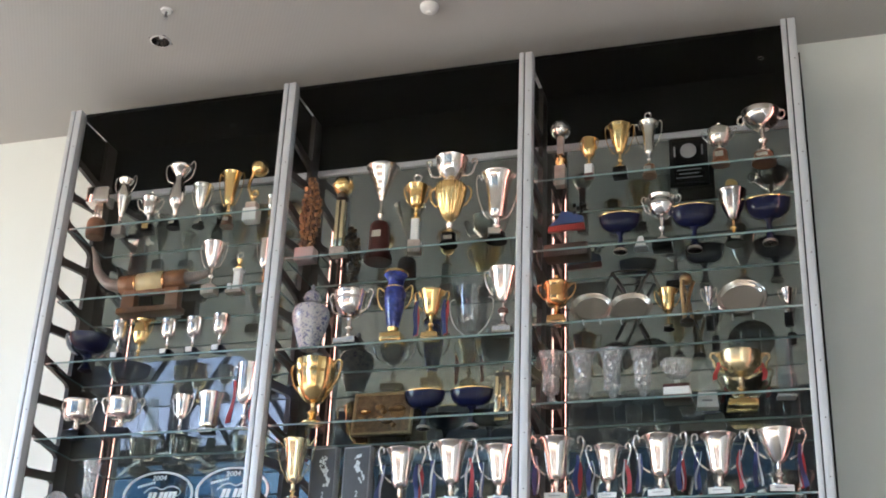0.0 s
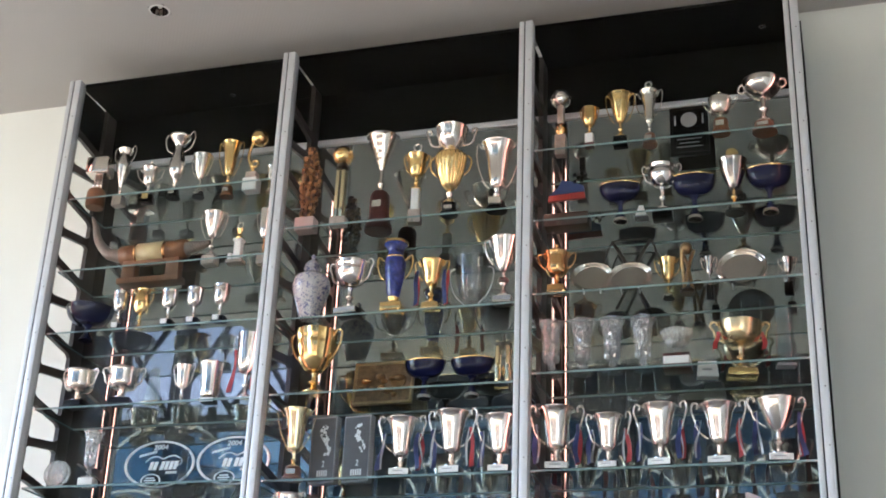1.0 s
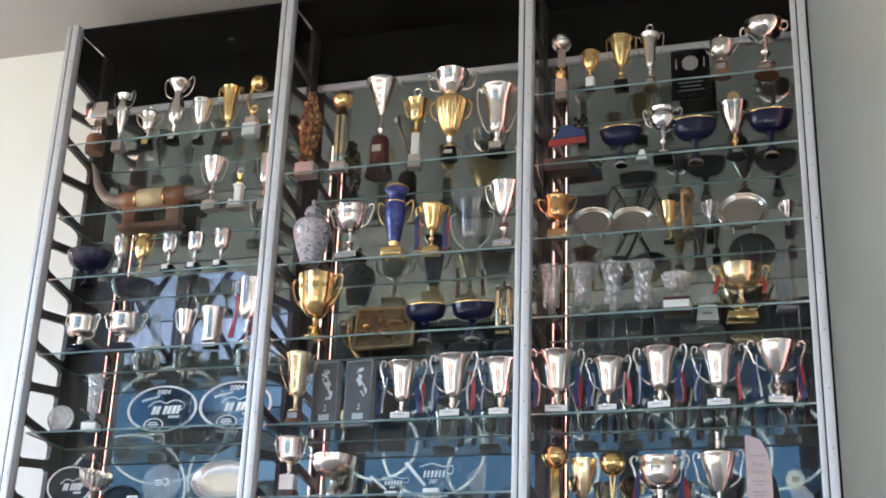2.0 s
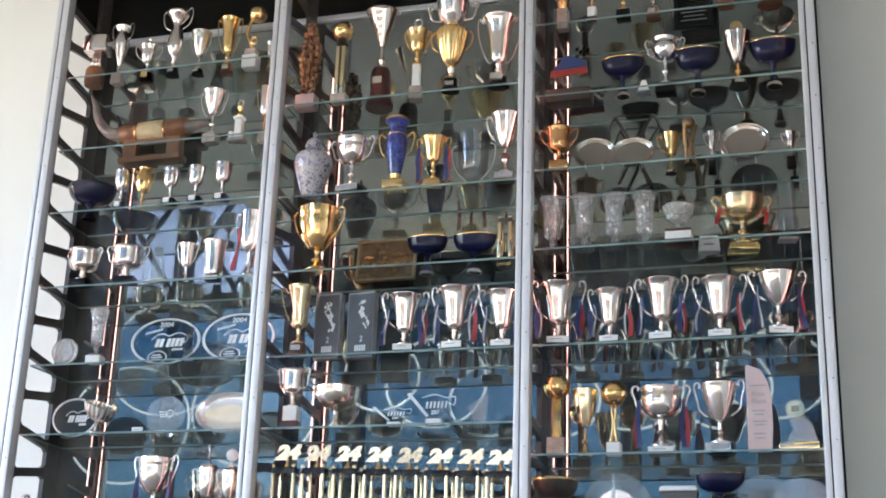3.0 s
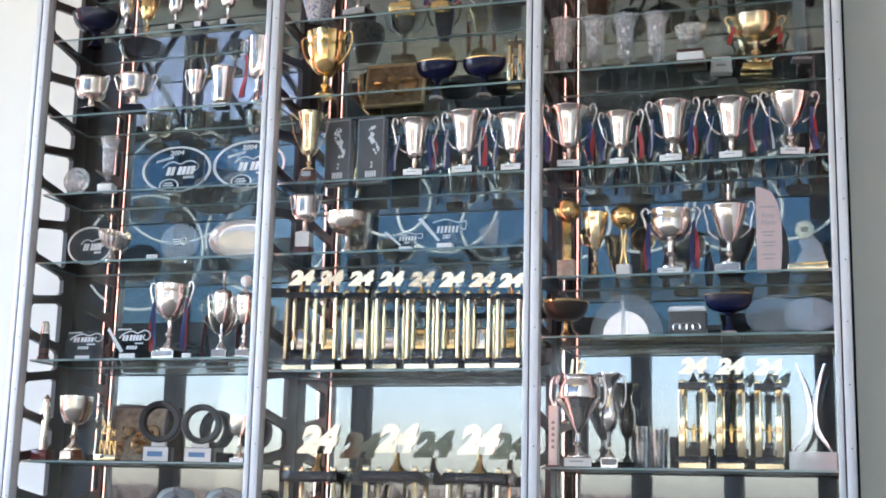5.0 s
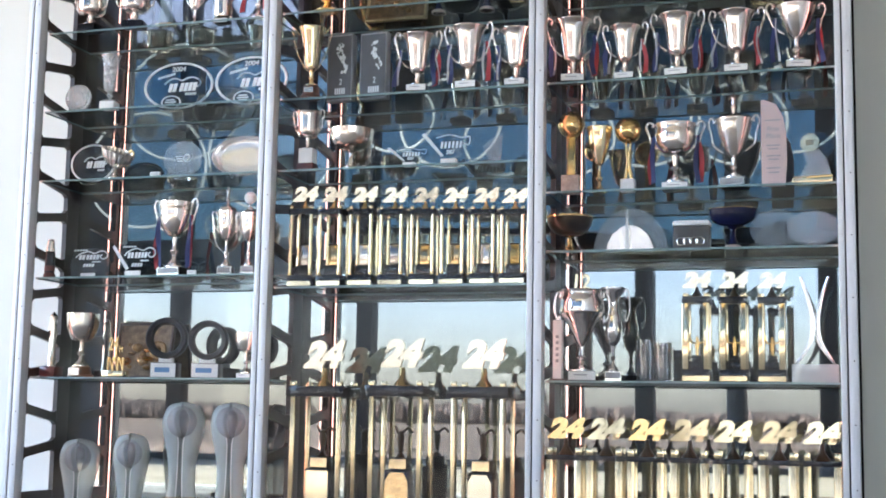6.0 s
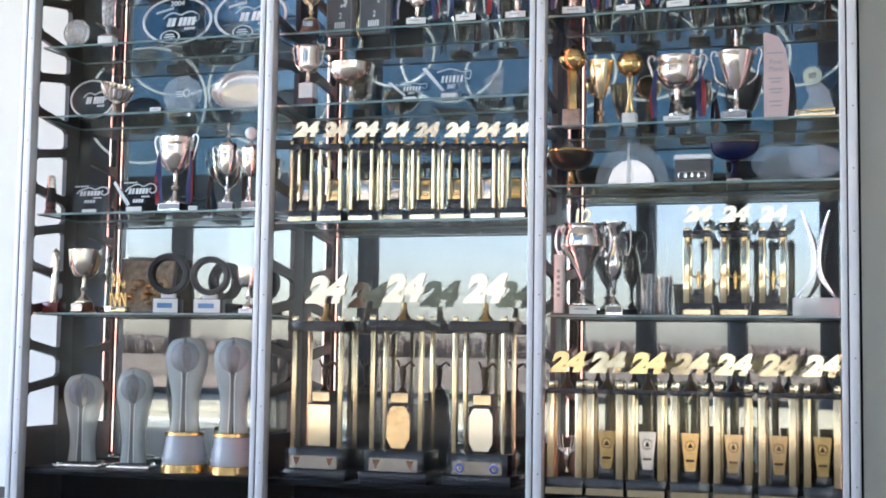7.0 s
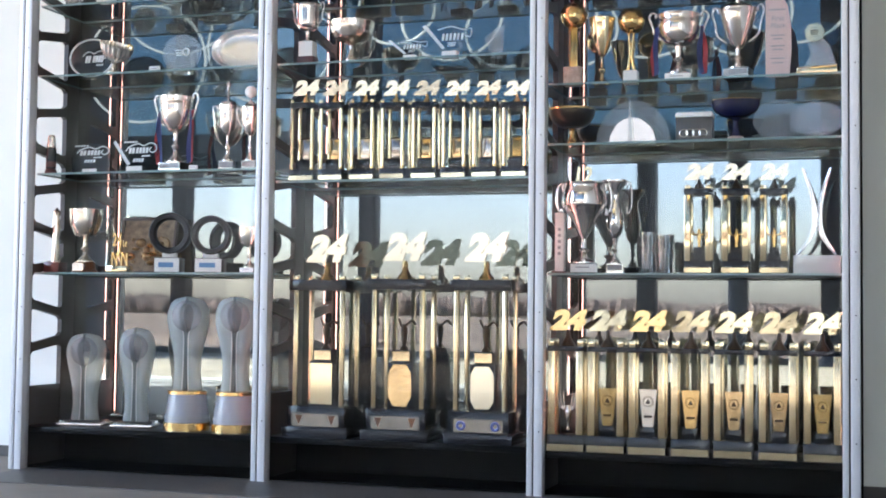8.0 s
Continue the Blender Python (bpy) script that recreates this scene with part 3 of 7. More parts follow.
for b in range(3):
    x0, x1 = b * BAY + 0.014, (b + 1) * BAY - 0.014
    part("back_panel", span(x0, x1, DEEP, DEEP + 0.008, DECKS[b], 4.58), MIRROR, cab, "grey mirror glass back panel")
    part("top_panel", span(x0, x1, DEEP - 0.012, DEEP + 0.008, 4.62, TOP - 0.003), MATT_BLACK, cab, "black panel above the mirror")
    part("top_rail", span(x0, x1, DEEP - 0.02, DEEP + 0.004, 4.582, 4.618, 0.003), ALU, cab)
    part("top_board", span(x0, x1, 0.03, DEEP - 0.014, TOP - 0.022, TOP - 0.002), MATT_BLACK, cab, "black board closing the top")
    part("deck", span(x0, x1, 0.045, DEEP - 0.002, DECKS[b] - 0.03, DECKS[b], 0.002), BLACK, cab, "black lacquered lowest shelf")
    part("lower_back", span(x0, x1, DEEP - 0.06, DEEP - 0.05, 0.013, DECKS[b] - 0.032), BLACK, cab, "glossy black panel below the lowest shelf")
    part("bottom_board", span(x0, x1, 0.045, DEEP - 0.002, 0.005, 0.012), MATT_BLACK, cab, "matt black bottom board")
    part("front_pane", span(x0 + 0.025, x1 - 0.025, 0.016, 0.022, 0.004, TOP - 0.004), PANE, cab, "clear front glass pane", smooth=0).visible_shadow = False
    for z in ROWS_OF[b]:
        s = span(x0 + 0.02, x1 - 0.02, 0.062, 0.468, z - 0.01, z)
        for f in s.faces:
            f.material_index = 0 if abs(f.normal.z) > 0.5 else 1
        part("shelf", s, (SHELF, SHELF_EDGE), cab, "clear glass shelf with green edge", smooth=0)

A1, B1, C1, D1, E1, F1, G1, H1, I1 = (z + 0.001 for z in (*ROWS_OF[0], DECKS[0]))
A2, B2, C2, D2, E2, F2, G2 = (z + 0.001 for z in (*ROWS_OF[1], DECKS[1]))
A3, B3, C3, D3, E3, F3, G3, H3, I3 = (z + 0.001 for z in (*ROWS_OF[2], DECKS[2]))

# ---------------------------------------------------------------- cups: share of the stem, then the bowl's outline
STYLES = {
    "tall": (0.23, ((0.2, 0), (0.38, 0.04), (0.50, 0.14), (0.58, 0.38), (0.68, 0.65), (0.83, 0.88), (1, 0.98), (1, 1))),
    "high": (0.36, ((0.2, 0), (0.6, 0.08), (0.85, 0.28), (0.95, 0.6), (0.97, 0.85), (1, 1))),
    "goblet": (0.34, ((0.2, 0), (0.55, 0.1), (0.75, 0.4), (0.85, 0.75), (1, 1))),
    "flare": (0.24, ((0.18, 0), (0.44, 0.08), (0.60, 0.3), (0.73, 0.62), (0.9, 0.9), (1, 1))),
    "amphora": (0.2, ((0.15, 0), (0.5, 0.2), (0.85, 0.45), (0.98, 0.62), (0.8, 0.78), (0.68, 0.86), (1.0, 1))),
    "ewer": (0.2, ((0.25, 0), (0.6, 0.12), (0.75, 0.3), (0.62, 0.5), (0.42, 0.68), (0.5, 0.8), (0.95, 0.95), (1, 1))),
    "melon": (0.34, ((0.2, 0), (0.7, 0.1), (1, 0.4), (0.95, 0.7), (0.7, 0.9), (0.74, 1))),
    "round": (0.3, ((0.2, 0), (0.6, 0.06), (0.9, 0.3), (1, 0.6), (0.95, 0.85), (1, 1))),
    "bucket": (0.30, ((0.2, 0), (0.66, 0.06), (0.88, 0.24), (0.92, 0.6), (0.95, 0.88), (1.04, 1))),
    "helmet": (0.30, ((0.12, 0), (0.3, 0.12), (0.62, 0.38), (0.92, 0.56), (1, 0.62), (0.98, 0.80), (0.86, 0.93), (0.9, 1))),
    "beaker": (0.06, ((0.7, 0), (0.75, 0.1), (0.8, 0.5), (0.92, 0.9), (1, 1))),
    "trophy": (0.46, ((0.14, 0), (0.45, 0.07), (0.78, 0.3), (0.93, 0.58), (0.95, 0.76), (1, 0.86), (1.02, 1))),
    "urn": (0.28, ((0.2, 0), (0.62, 0.1), (0.92, 0.38), (1.0, 0.62), (0.9, 0.84), (1, 1))),
    "tazza": (0.66, ((0.15, 0), (0.5, 0.1), (0.9, 0.5), (1, 0.9), (1, 1))),
    "vee": (0.40, ((0.12, 0), (0.34, 0.08), (0.62, 0.36), (0.84, 0.68), (0.94, 0.88), (1, 0.97), (1, 1))),
    "wide": (0.36, ((0.15, 0), (0.6, 0.08), (0.9, 0.4), (1, 0.8), (1.02, 1))),
}
STANDS = {"stone": (STONE, 0.16), "black": (BLACK, 0.17), "dark": (BLACK, 0.11), "wood": (WOOD, 0.17), "white": (WHITE, 0.11), "steel": (STEEL, 0.11),
          "gold": (GOLD, 0.13), "darktall": (BLACK, 0.34), "woodtall": (WOOD, 0.32), "redwhite": (WHITE, 0.34), "copper": (COPPER_GOLD, 0.16), "": (None, 0.0)}
# handle lines in shares of the half width (a) and of the rim's radius (r): across, up
HANDLES = {
    "ear": (("r", 0.93, 0.80), ("a", 0.80, 0.98), ("a", 0.98, 0.97), ("a", 1.0, 0.80), ("a", 0.84, 0.5), ("r", 0.72, 0.24)),
    "thin": (("r", 0.95, 0.85), ("a", 0.95, 0.92), ("a", 1.0, 0.75), ("a", 0.8, 0.4), ("r", 0.6, 0.12)),
    "scroll": (("r", 0.60, 0.16), ("r", 1.10, 0.36), ("a", 0.88, 0.66), ("a", 0.99, 0.92), ("a", 0.90, 1.08), ("a", 0.76, 1.03), ("a", 0.78, 0.92)),
    "loop": (("r", 0.60, 0.62), ("a", 0.80, 0.72), ("a", 1.0, 0.95), ("a", 0.86, 1.08), ("a", 0.66, 1.02), ("r", 0.7, 0.93)),
    "ring": (("r", 0.98, 0.55), ("a", 0.80, 0.42), ("a", 1.0, 0.6), ("a", 0.97, 0.9), ("a", 0.8, 0.98), ("r", 0.98, 0.86)),
    "long": (("r", 0.95, 0.9), ("a", 0.92, 1.02), ("a", 1.0, 0.84), ("a", 0.9, 0.5), ("r", 0.75, 0.12), ("r", 0.45, 0.02)),
    "wide": (("r", 0.95, 0.85), ("a", 0.98, 1.04), ("a", 0.95, 0.8), ("a", 0.75, 0.45), ("r", 0.45, 0.05)),
}


def hanging_ribbon(parent, cloth, x, y, top, low, width, lean, seed):
    rnd = random.Random(seed)
    bm = bmesh.new()
    rows, n = [], 8
    a, b = rnd.uniform(0, 6), rnd.uniform(0.004, 0.010)
    for i in range(n + 1):
        t = i / n
        zz, sway = top + (low - top) * t, b * math.sin(a + 5 * t)
        px, k = x + lean * t + sway, width * (0.55 + 0.45 * min(1, 2.5 * t))
        slant = width * 0.4 if i == n else 0
        rows.append([bm.verts.new(v) for v in ((px - k / 2, y + sway, zz - slant), (px + k / 2, y - sway, zz), (px + k / 2, y - sway + 0.0015, zz), (px - k / 2, y + sway + 0.0015, zz - slant))])
    for lo, hi in zip(rows, rows[1:]):
        for j in range(4):
            bm.faces.new((lo[j], lo[(j + 1) % 4], hi[(j + 1) % 4], hi[j]))
    bm.faces.new(rows[0][::-1]), bm.faces.new(rows[-1])
    bmesh.ops.recalc_face_normals(bm, faces=bm.faces)
    part("ribbon", bm, cloth, parent, {RED: "red ribbon", BLUE_RIBBON: "dark blue ribbon"}.get(cloth, "white ribbon"))


COUNT = [0]


def turn_of():
    COUNT[0] += 1
    return random.Random(COUNT[0]).uniform(-9, 14)


def lean_of(bm, tilt, twist, bias=0.0):
    """A slight chance lean and turn of a piece about its own middle."""
    COUNT[0] += 1
    rnd = random.Random(COUNT[0] * 31)
    mid = sum((v.co for v in bm.verts), Vector()) / len(bm.verts)
    turn = Matrix.Rotation(radians(bias + rnd.uniform(-tilt, tilt)), 3, "X") @ Matrix.Rotation(radians(rnd.uniform(-twist, twist)), 3, "Z")
    bmesh.ops.rotate(bm, verts=bm.verts, cent=mid, matrix=turn)
    return bm


def stand(ob, kind, h, width):
    """The foot block of a cup; returns its height."""
    material, share = STANDS[kind]
    if not material:
        return 0.0
    bh = h * share
    if kind in ("wood", "dark", "woodtall"):
        b = part("base", lathe([(width * 0.52, 0), (width * 0.52, bh * 0.2), (width * 0.44, bh * 0.3), (width * 0.40, bh * 0.9), (width * 0.37, bh)]), material, ob)
        part("plate", span(-width * 0.24, width * 0.24, -width * 0.44, -width * 0.40, bh * 0.38, bh * 0.78), PALE, b, "small engraved metal plate")
    elif kind == "redwhite":
        part("base", box(width, width * 0.8, bh * 0.3, bevel=0.002), WOOD_RED, ob)
        part("block", box(width * 0.86, width * 0.7, bh * 0.7, 0, 0, bh * 0.3, 0.002), WHITE, ob)
    elif kind in ("white", "steel"):
        b = part("base", box(width, width * 0.8, bh, bevel=0.003), BLACK, ob)
        if kind == "steel":
            part("frame", plate_shape([(-width * 0.49, bh * 0.05), (width * 0.49, bh * 0.05), (width * 0.49, bh * 0.95), (-width * 0.49, bh * 0.95)], 0.003, -width * 0.4 - 0.003), PALE, b, "bright plate frame")
            part("plate", span(-width * 0.45, width * 0.45, -width * 0.4 - 0.0052, -width * 0.4 - 0.0035, bh * 0.32, bh * 0.87), GREY_STONE, b, "dark engraved plate")
            return bh
        part("plate", span(-width * 0.49, width * 0.49, -width * 0.4 - 0.003, -width * 0.4, bh * 0.08, bh * 0.92), WHITE, b, "pale name plate with small print")
        part("print", span(-width * 0.3, width * 0.2, -width * 0.4 - 0.0042, -width * 0.4 - 0.003, bh * 0.52, bh * 0.64), GREY_STONE, b)
    else:
        part("base", box(width, width * 0.8, bh, bevel=min(0.004, bh * 0.1), top=0.94), material, ob)
    return bh


def cup(x, y, z, h, w, label, metal, style, base, handles="ear", flute=0, ribbon=(), lid="", plate=None, stem=None, column=None, numeral="", slim=None, share=None, wide=1.0, group="", ribbon_end=0.12):
    ob = thing("trophy_cup", label, "trophy", x, y, z, turn_of(), group)
    rim = w / 2 * min(0.98, (slim or (0.66 if handles else 0.92)) * wide)
    b0 = stand(ob, base, h, max(min(rim * (1.25 if base in ("white", "dark") else 1.5), w * (0.5 if handles else 0.85)), 0.04))
    if plate:
        part("plate", span(-rim * 0.35, rim * 0.35, -rim * 0.98 - 0.002, -rim * 0.80, b0 * 0.15, b0 * 0.85), plate, ob, "small label plate")
    if column:
        part("column", box(rim * 0.7, rim * 0.7, h * 0.26, 0, 0, b0, 0.002), column, ob, "white marble column")
        b0 += h * 0.26
    head = {"": 0.0, "cone": 0.2, "finial": 0.28, "ball": 0.26, "ring": 0.16, "medal": 0.2}[lid] * h
    over = 0.06 if handles in ("scroll", "loop", "long", "wide") and not lid else 0.0
    top = h * (1 - over) - head
    low_share, outline = STYLES[style]
    share = share or low_share
    mid = b0 + (top - b0) * share
    s0, s1 = b0, mid
    fr, nb = rim * (0.52 if base else 0.6), outline[0][0] * rim
    part("stem", lathe([(r, s0 + (s1 - s0) * t) for r, t in ((fr, 0), (fr, 0.05), (fr * 0.72, 0.14), (fr * 0.34, 0.27), (fr * 0.24, 0.42), (fr * 0.46, 0.5), (fr * 0.5, 0.56), (fr * 0.26, 0.64), (max(nb * 0.8, fr * 0.2), 0.86), (nb, 1.0))], 22), stem or metal, ob)
    # a smooth outline from few knots, then the inside wall
    knots = smooth_line([(r, 0, t) for r, t in outline], 4)
    out = [(p.x * rim, mid + p.z * (top - mid)) for p in knots]
    out.append((rim * 1.02, top))
    inner = [(max(r * 0.93 - 0.001, 0.002), max(t, mid + (top - mid) * 0.08)) for r, t in out[:-1][::-1]]
    vessel = part("bowl", lathe(out + inner, 32, flute), metal, ob)
    if style in ("urn", "wide"):
        part("band", lathe([(rim * 0.92, mid + (top - mid) * 0.66), (rim * 0.965, mid + (top - mid) * 0.68), (rim * 0.95, mid + (top - mid) * 0.70)], 32), metal, vessel)
    if handles:
        for side in (-1, 1):
            line = [(side * (k * (w / 2 if u == "a" else rim)), 0, mid + (top - mid) * t) for u, k, t in HANDLES[handles]]
            part("handle", tube(line, max(0.0026, rim * (0.042 if handles in ("thin", "long", "wide") else 0.06))), metal, ob)
    cloths = [BLUE_RIBBON if c is BLUE else WHITE_RIBBON if c is WHITE else c for c in ribbon]
    for side in (-1, 1):
        pair = cloths if len(cloths) < 3 else cloths[1:] if side < 0 else [cloths[2], cloths[1], cloths[0]][(COUNT[0] % 2):]
        for i, cloth in enumerate(pair):
            lean = random.Random(COUNT[0] * 7 + i + side).uniform(-0.012, 0.02) * side
            hanging_ribbon(ob, cloth, side * (rim * 0.96 + 0.008 + i * 0.009), -0.014 + i * 0.011, mid + (top - mid) * 0.62, max(h * ribbon_end, 0.02), 0.008 if cloth is WHITE_RIBBON else 0.022, lean, COUNT[0] * 10 + i + 3 * side)
    if lid == "cone":
        part("lid", lathe([(rim * 0.98, top), (rim * 0.8, top + head * 0.25), (rim * 0.3, top + head * 0.5), (rim * 0.12, top + head * 0.65), (rim * 0.18, top + head * 0.8), (0.001, top + head)]), metal, ob)
    elif lid == "finial":
        part("lid", lathe([(rim * 0.98, top), (rim * 0.85, top + head * 0.12), (rim * 0.3, top + head * 0.22), (rim * 0.1, top + head * 0.34), (rim * 0.22, top + head * 0.48), (rim * 0.1, top + head * 0.56), (rim * 0.1, top + head * 0.74), (rim * 0.26, top + head * 0.8), (rim * 0.2, top + head * 0.9), (0.001, top + head)]), metal, ob)
    elif lid == "ball":
        cover = part("lid", lathe([(rim * 0.98, top), (rim * 0.8, top + head * 0.12), (rim * 0.2, top + head * 0.3), (rim * 0.12, top + head * 0.45)]), metal, ob)
        part("knob", ball(head * 0.28, 0, 0, top + head * 0.72), WHITE, cover, "pale ball on the lid")
    elif lid in ("ring", "medal"):
        cover = part("lid", lathe([(rim * 0.98, top), (rim * 0.75, top + head * 0.14), (rim * 0.15, top + head * 0.3), (rim * 0.1, top + head * 0.42)]), metal, ob)
        if lid == "ring":
            part("finial", hoop(head * 0.27, head * 0.07, 0, 0, top + head * 0.68, 20), SILVER, cover)
        else:
            part("medal", plate_shape(oval(head * 0.85, head * 0.85, top + head * 0.6, 24), 0.006), GOLD, cover, "round gold medal")
    if numeral:
        part("numeral", lettering(numeral, 0.075, 0.075, 0.012, 0, 0, top + 0.002, 0.1, 0.02), PALE_GOLD, ob, "raised pale gold numeral")
    return ob


def bowl(x, y, z, h, w, label, body, rim=None, flute=0):
    ob = thing("footed_bowl", label, "bowl", x, y, z, 0)
    blue = body is BLUE
    r, f, sy = w / 2, h * (0.55 if blue else 0.46), 0.6 if blue else 1.0
    foot = part("foot", lathe([(r * 0.30, 0), (r * 0.30, 0.006), (r * 0.24, f * 0.2), (r * 0.13, f * 0.5), (r * 0.12, f * 0.85), (r * 0.24, f)]), body if blue else rim, ob)
    if blue:
        part("foot_ring", lathe([(r * 0.33, 0), (r * 0.33, 0.008), (r * 0.29, 0.016)]), STONE, foot, "pale stone foot ring")
    k = [(0.16, 0.0), (0.50, 0.07), (0.80, 0.30), (0.94, 0.60), (1.0, 1.0)] if blue else [(0.16, 0.0), (0.52, 0.08), (0.80, 0.32), (0.95, 0.66), (1.0, 1.0)]
    out = [(p.x * r, f + p.z * (h - f)) for p in smooth_line([(a, 0, t) for a, t in k], 4)]
    vessel = part("bowl", lathe(out + [(a * 0.94, max(t, f + 0.01)) for a, t in out[::-1]], 64, flute, 0.035, sy=sy), body, ob)
    low = h - (h - f) * (0.08 if blue else 0.1)
    wide = r * (0.978 if blue else 0.99)
    part("rim", lathe([(wide, low), (wide * 1.008, low + 0.002), (r * 1.012, h), (r * 0.94, h + 0.002), (r * 0.93, h * 0.95)], 36, sy=sy), GOLD if blue else rim or body, vessel, "dull gold rim" if blue else "")
    return ob


# ---------------------------------------------------------------- awards of other shapes
def square_cup(x, y, z, h, w):
    ob = thing("square_trophy", "square silver bowl on rods and round wooden base", "trophy", x, y, z, 8)
    part("base", lathe([(w * 0.46, 0), (w * 0.50, h * 0.08), (w * 0.48, h * 0.3), (w * 0.4, h * 0.36)]), WOOD_LIGHT, ob)
    for dx in (-0.2, 0.0, 0.2):
        part("rod", tube([(w * dx, 0, h * 0.36), (w * dx * 0.8, 0, h * 0.66)], w * 0.07, n=1), SILVER, ob)
    part("bowl", box(w * 1.25, w * 1.0, h * 0.34, 0, 0, h * 0.66, 0.012), SILVER, ob)
    return ob


def swirl_award(x, y, z, h, w):
    ob = thing("swirl_trophy", "gold swirl with ball on white block", "trophy", x, y, z)
    part("base", box(w * 0.75, w * 0.6, h * 0.2, 0, 0, 0, 0.003), WHITE, ob)
    part("block", box(w * 0.55, w * 0.5, h * 0.1, 0, 0, h * 0.2, 0.003), STONE, ob)
    part("swirl", tube([(0.1 * w, 0, h * 0.3), (-0.12 * w, 0, h * 0.42), (-0.3 * w, 0, h * 0.6), (-0.1 * w, 0, h * 0.8), (0.15 * w, 0, h * 0.9)], w * 0.09), GOLD, ob)
    part("medal", hoop(w * 0.17, w * 0.07, w * 0.12, -0.01, h * 0.44, 24), GOLD, ob, "gold ring medal")
    part("ball", ball(w * 0.46, w * 0.2, 0, h * 0.87), GOLD, ob)
    return ob


def powder_horn(x, y, z, h, w):
    ob = thing("drinking_horn", "large mounted horn with cream middle on wooden stand", "horn", x, y, z)
    zc = h * 0.50
    part("stand", join(span(-0.20, 0.20, -0.05, 0.05, 0, 0.035, 0.004), span(-0.185, -0.10, -0.03, 0.03, 0.035, 0.14, 0.004), span(0.10, 0.185, -0.03, 0.03, 0.035, 0.14, 0.004), span(-0.185, 0.185, -0.03, 0.03, 0.13, 0.152, 0.004)), WOOD_LIGHT, ob, "orange wooden stand")
    part("barrel", tube([(-0.21, 0, zc), (0, 0, zc + 0.005), (0.21, 0, zc + 0.012)], 0.058, 16, n=3), WOOD_LIGHT, ob)
    part("sleeve", tube([(-0.095, 0, zc + 0.003), (0.08, 0, zc + 0.006)], 0.063, 18, n=1), CREAM, ob, "cream horn sleeve")
    for sx in (-0.1, 0.085):
        part("band", tube([(sx - 0.006, 0, zc + 0.004), (sx + 0.006, 0, zc + 0.004)], 0.067, 18, n=1), COPPER, ob)
    part("horn", tube([(-0.20, 0, zc), (-0.30, -0.01, zc + 0.02), (-0.37, -0.03, zc + 0.10), (-0.40, -0.04, zc + 0.20), (-0.43, -0.04, zc + 0.26)], 0.04, 12, taper=(1.1, 0.18)), HORN, ob, "dark curved horn tip")
    part("tip", tube([(0.20, 0, zc + 0.012), (0.28, 0, zc + 0.02), (0.36, 0, zc + 0.035)], 0.038, 12, taper=(1.1, 0.5)), HORN, ob)
    return ob


def shell_cup(x, y, z, h, w):
    ob = thing("shell_cup", "silver shell-shaped cup leaning on a short stem", "cup", x, y, z)
    part("foot", lathe([(w * 0.22, 0), (w * 0.22, h * 0.05), (w * 0.10, h * 0.14), (w * 0.06, h * 0.28), (w * 0.10, h * 0.36)], 20), PALE, ob)
    out = [(p.x * w * 0.5, p.z * h * 0.5) for p in smooth_line([(0.1, 0, 0), (0.5, 0, 0.14), (0.84, 0, 0.5), (1.0, 0, 1.0)], 5)]
    bm = lathe(out + [(r * 0.93, max(t, h * 0.06)) for r, t in out[::-1]], 54, 18, 0.10, sy=0.7)
    bmesh.ops.rotate(bm, verts=bm.verts, cent=(0, 0, 0), matrix=Matrix.Rotation(radians(20), 3, "Y") @ Matrix.Rotation(radians(16), 3, "X"))
    bmesh.ops.translate(bm, verts=bm.verts, vec=(0, 0, h * 0.36))
    part("bowl", bm, PALE, ob, "ribbed silver shell bowl")
    part("scroll", tube([(w * 0.30, 0, h * 0.60), (w * 0.50, 0, h * 0.62), (w * 0.58, 0, h * 0.76), (w * 0.48, 0, h * 0.84), (w * 0.44, 0, h * 0.74)], w * 0.035, taper=(1.4, 0.6)), GOLD, ob, "gold scroll at the shell's back")
    return ob


def ring_award(x, y, z, h, w):
    ob = thing("figure_trophy", "pale marble steps with gold figure and ring", "trophy", x, y, z)
    part("base", box(w, w * 0.6, h * 0.08, 0, 0, 0, 0.003), STONE, ob)
    part("column", box(w * 0.42, w * 0.4, h * 0.42, w * 0.1, 0, h * 0.08, 0.003), WHITE, ob, "white marble column")
    part("cap", box(w * 0.56, w * 0.5, h * 0.05, w * 0.1, 0, h * 0.5, 0.002), WHITE, ob)
    part("small_block", box(w * 0.22, w * 0.3, h * 0.16, -w * 0.35, 0, h * 0.08, 0.002), WHITE, ob)
    part("figure", lathe([(w * 0.16, h * 0.55), (w * 0.2, h * 0.6), (w * 0.1, h * 0.68), (w * 0.2, h * 0.78), (0.002, h * 0.82)], 14, x=w * 0.1), GOLD, ob)
    part("ring", hoop(w * 0.17, w * 0.03, w * 0.1, 0, h * 0.88), SILVER, ob)
    return ob


def obelisk(x, y, z, h, w):
    ob = thing("obelisk_award", "hazy glass obelisk award with gold foot", "award", x, y, z)
    part("body", box(w * 0.9, w * 0.4, h * 0.93, 0, 0, h * 0.07, 0.002, top=0.55), HAZE, ob)
    part("base", box(w * 1.1, w * 0.6, h * 0.07, 0, 0, 0, 0.002), PALE_GOLD, ob)
    return ob


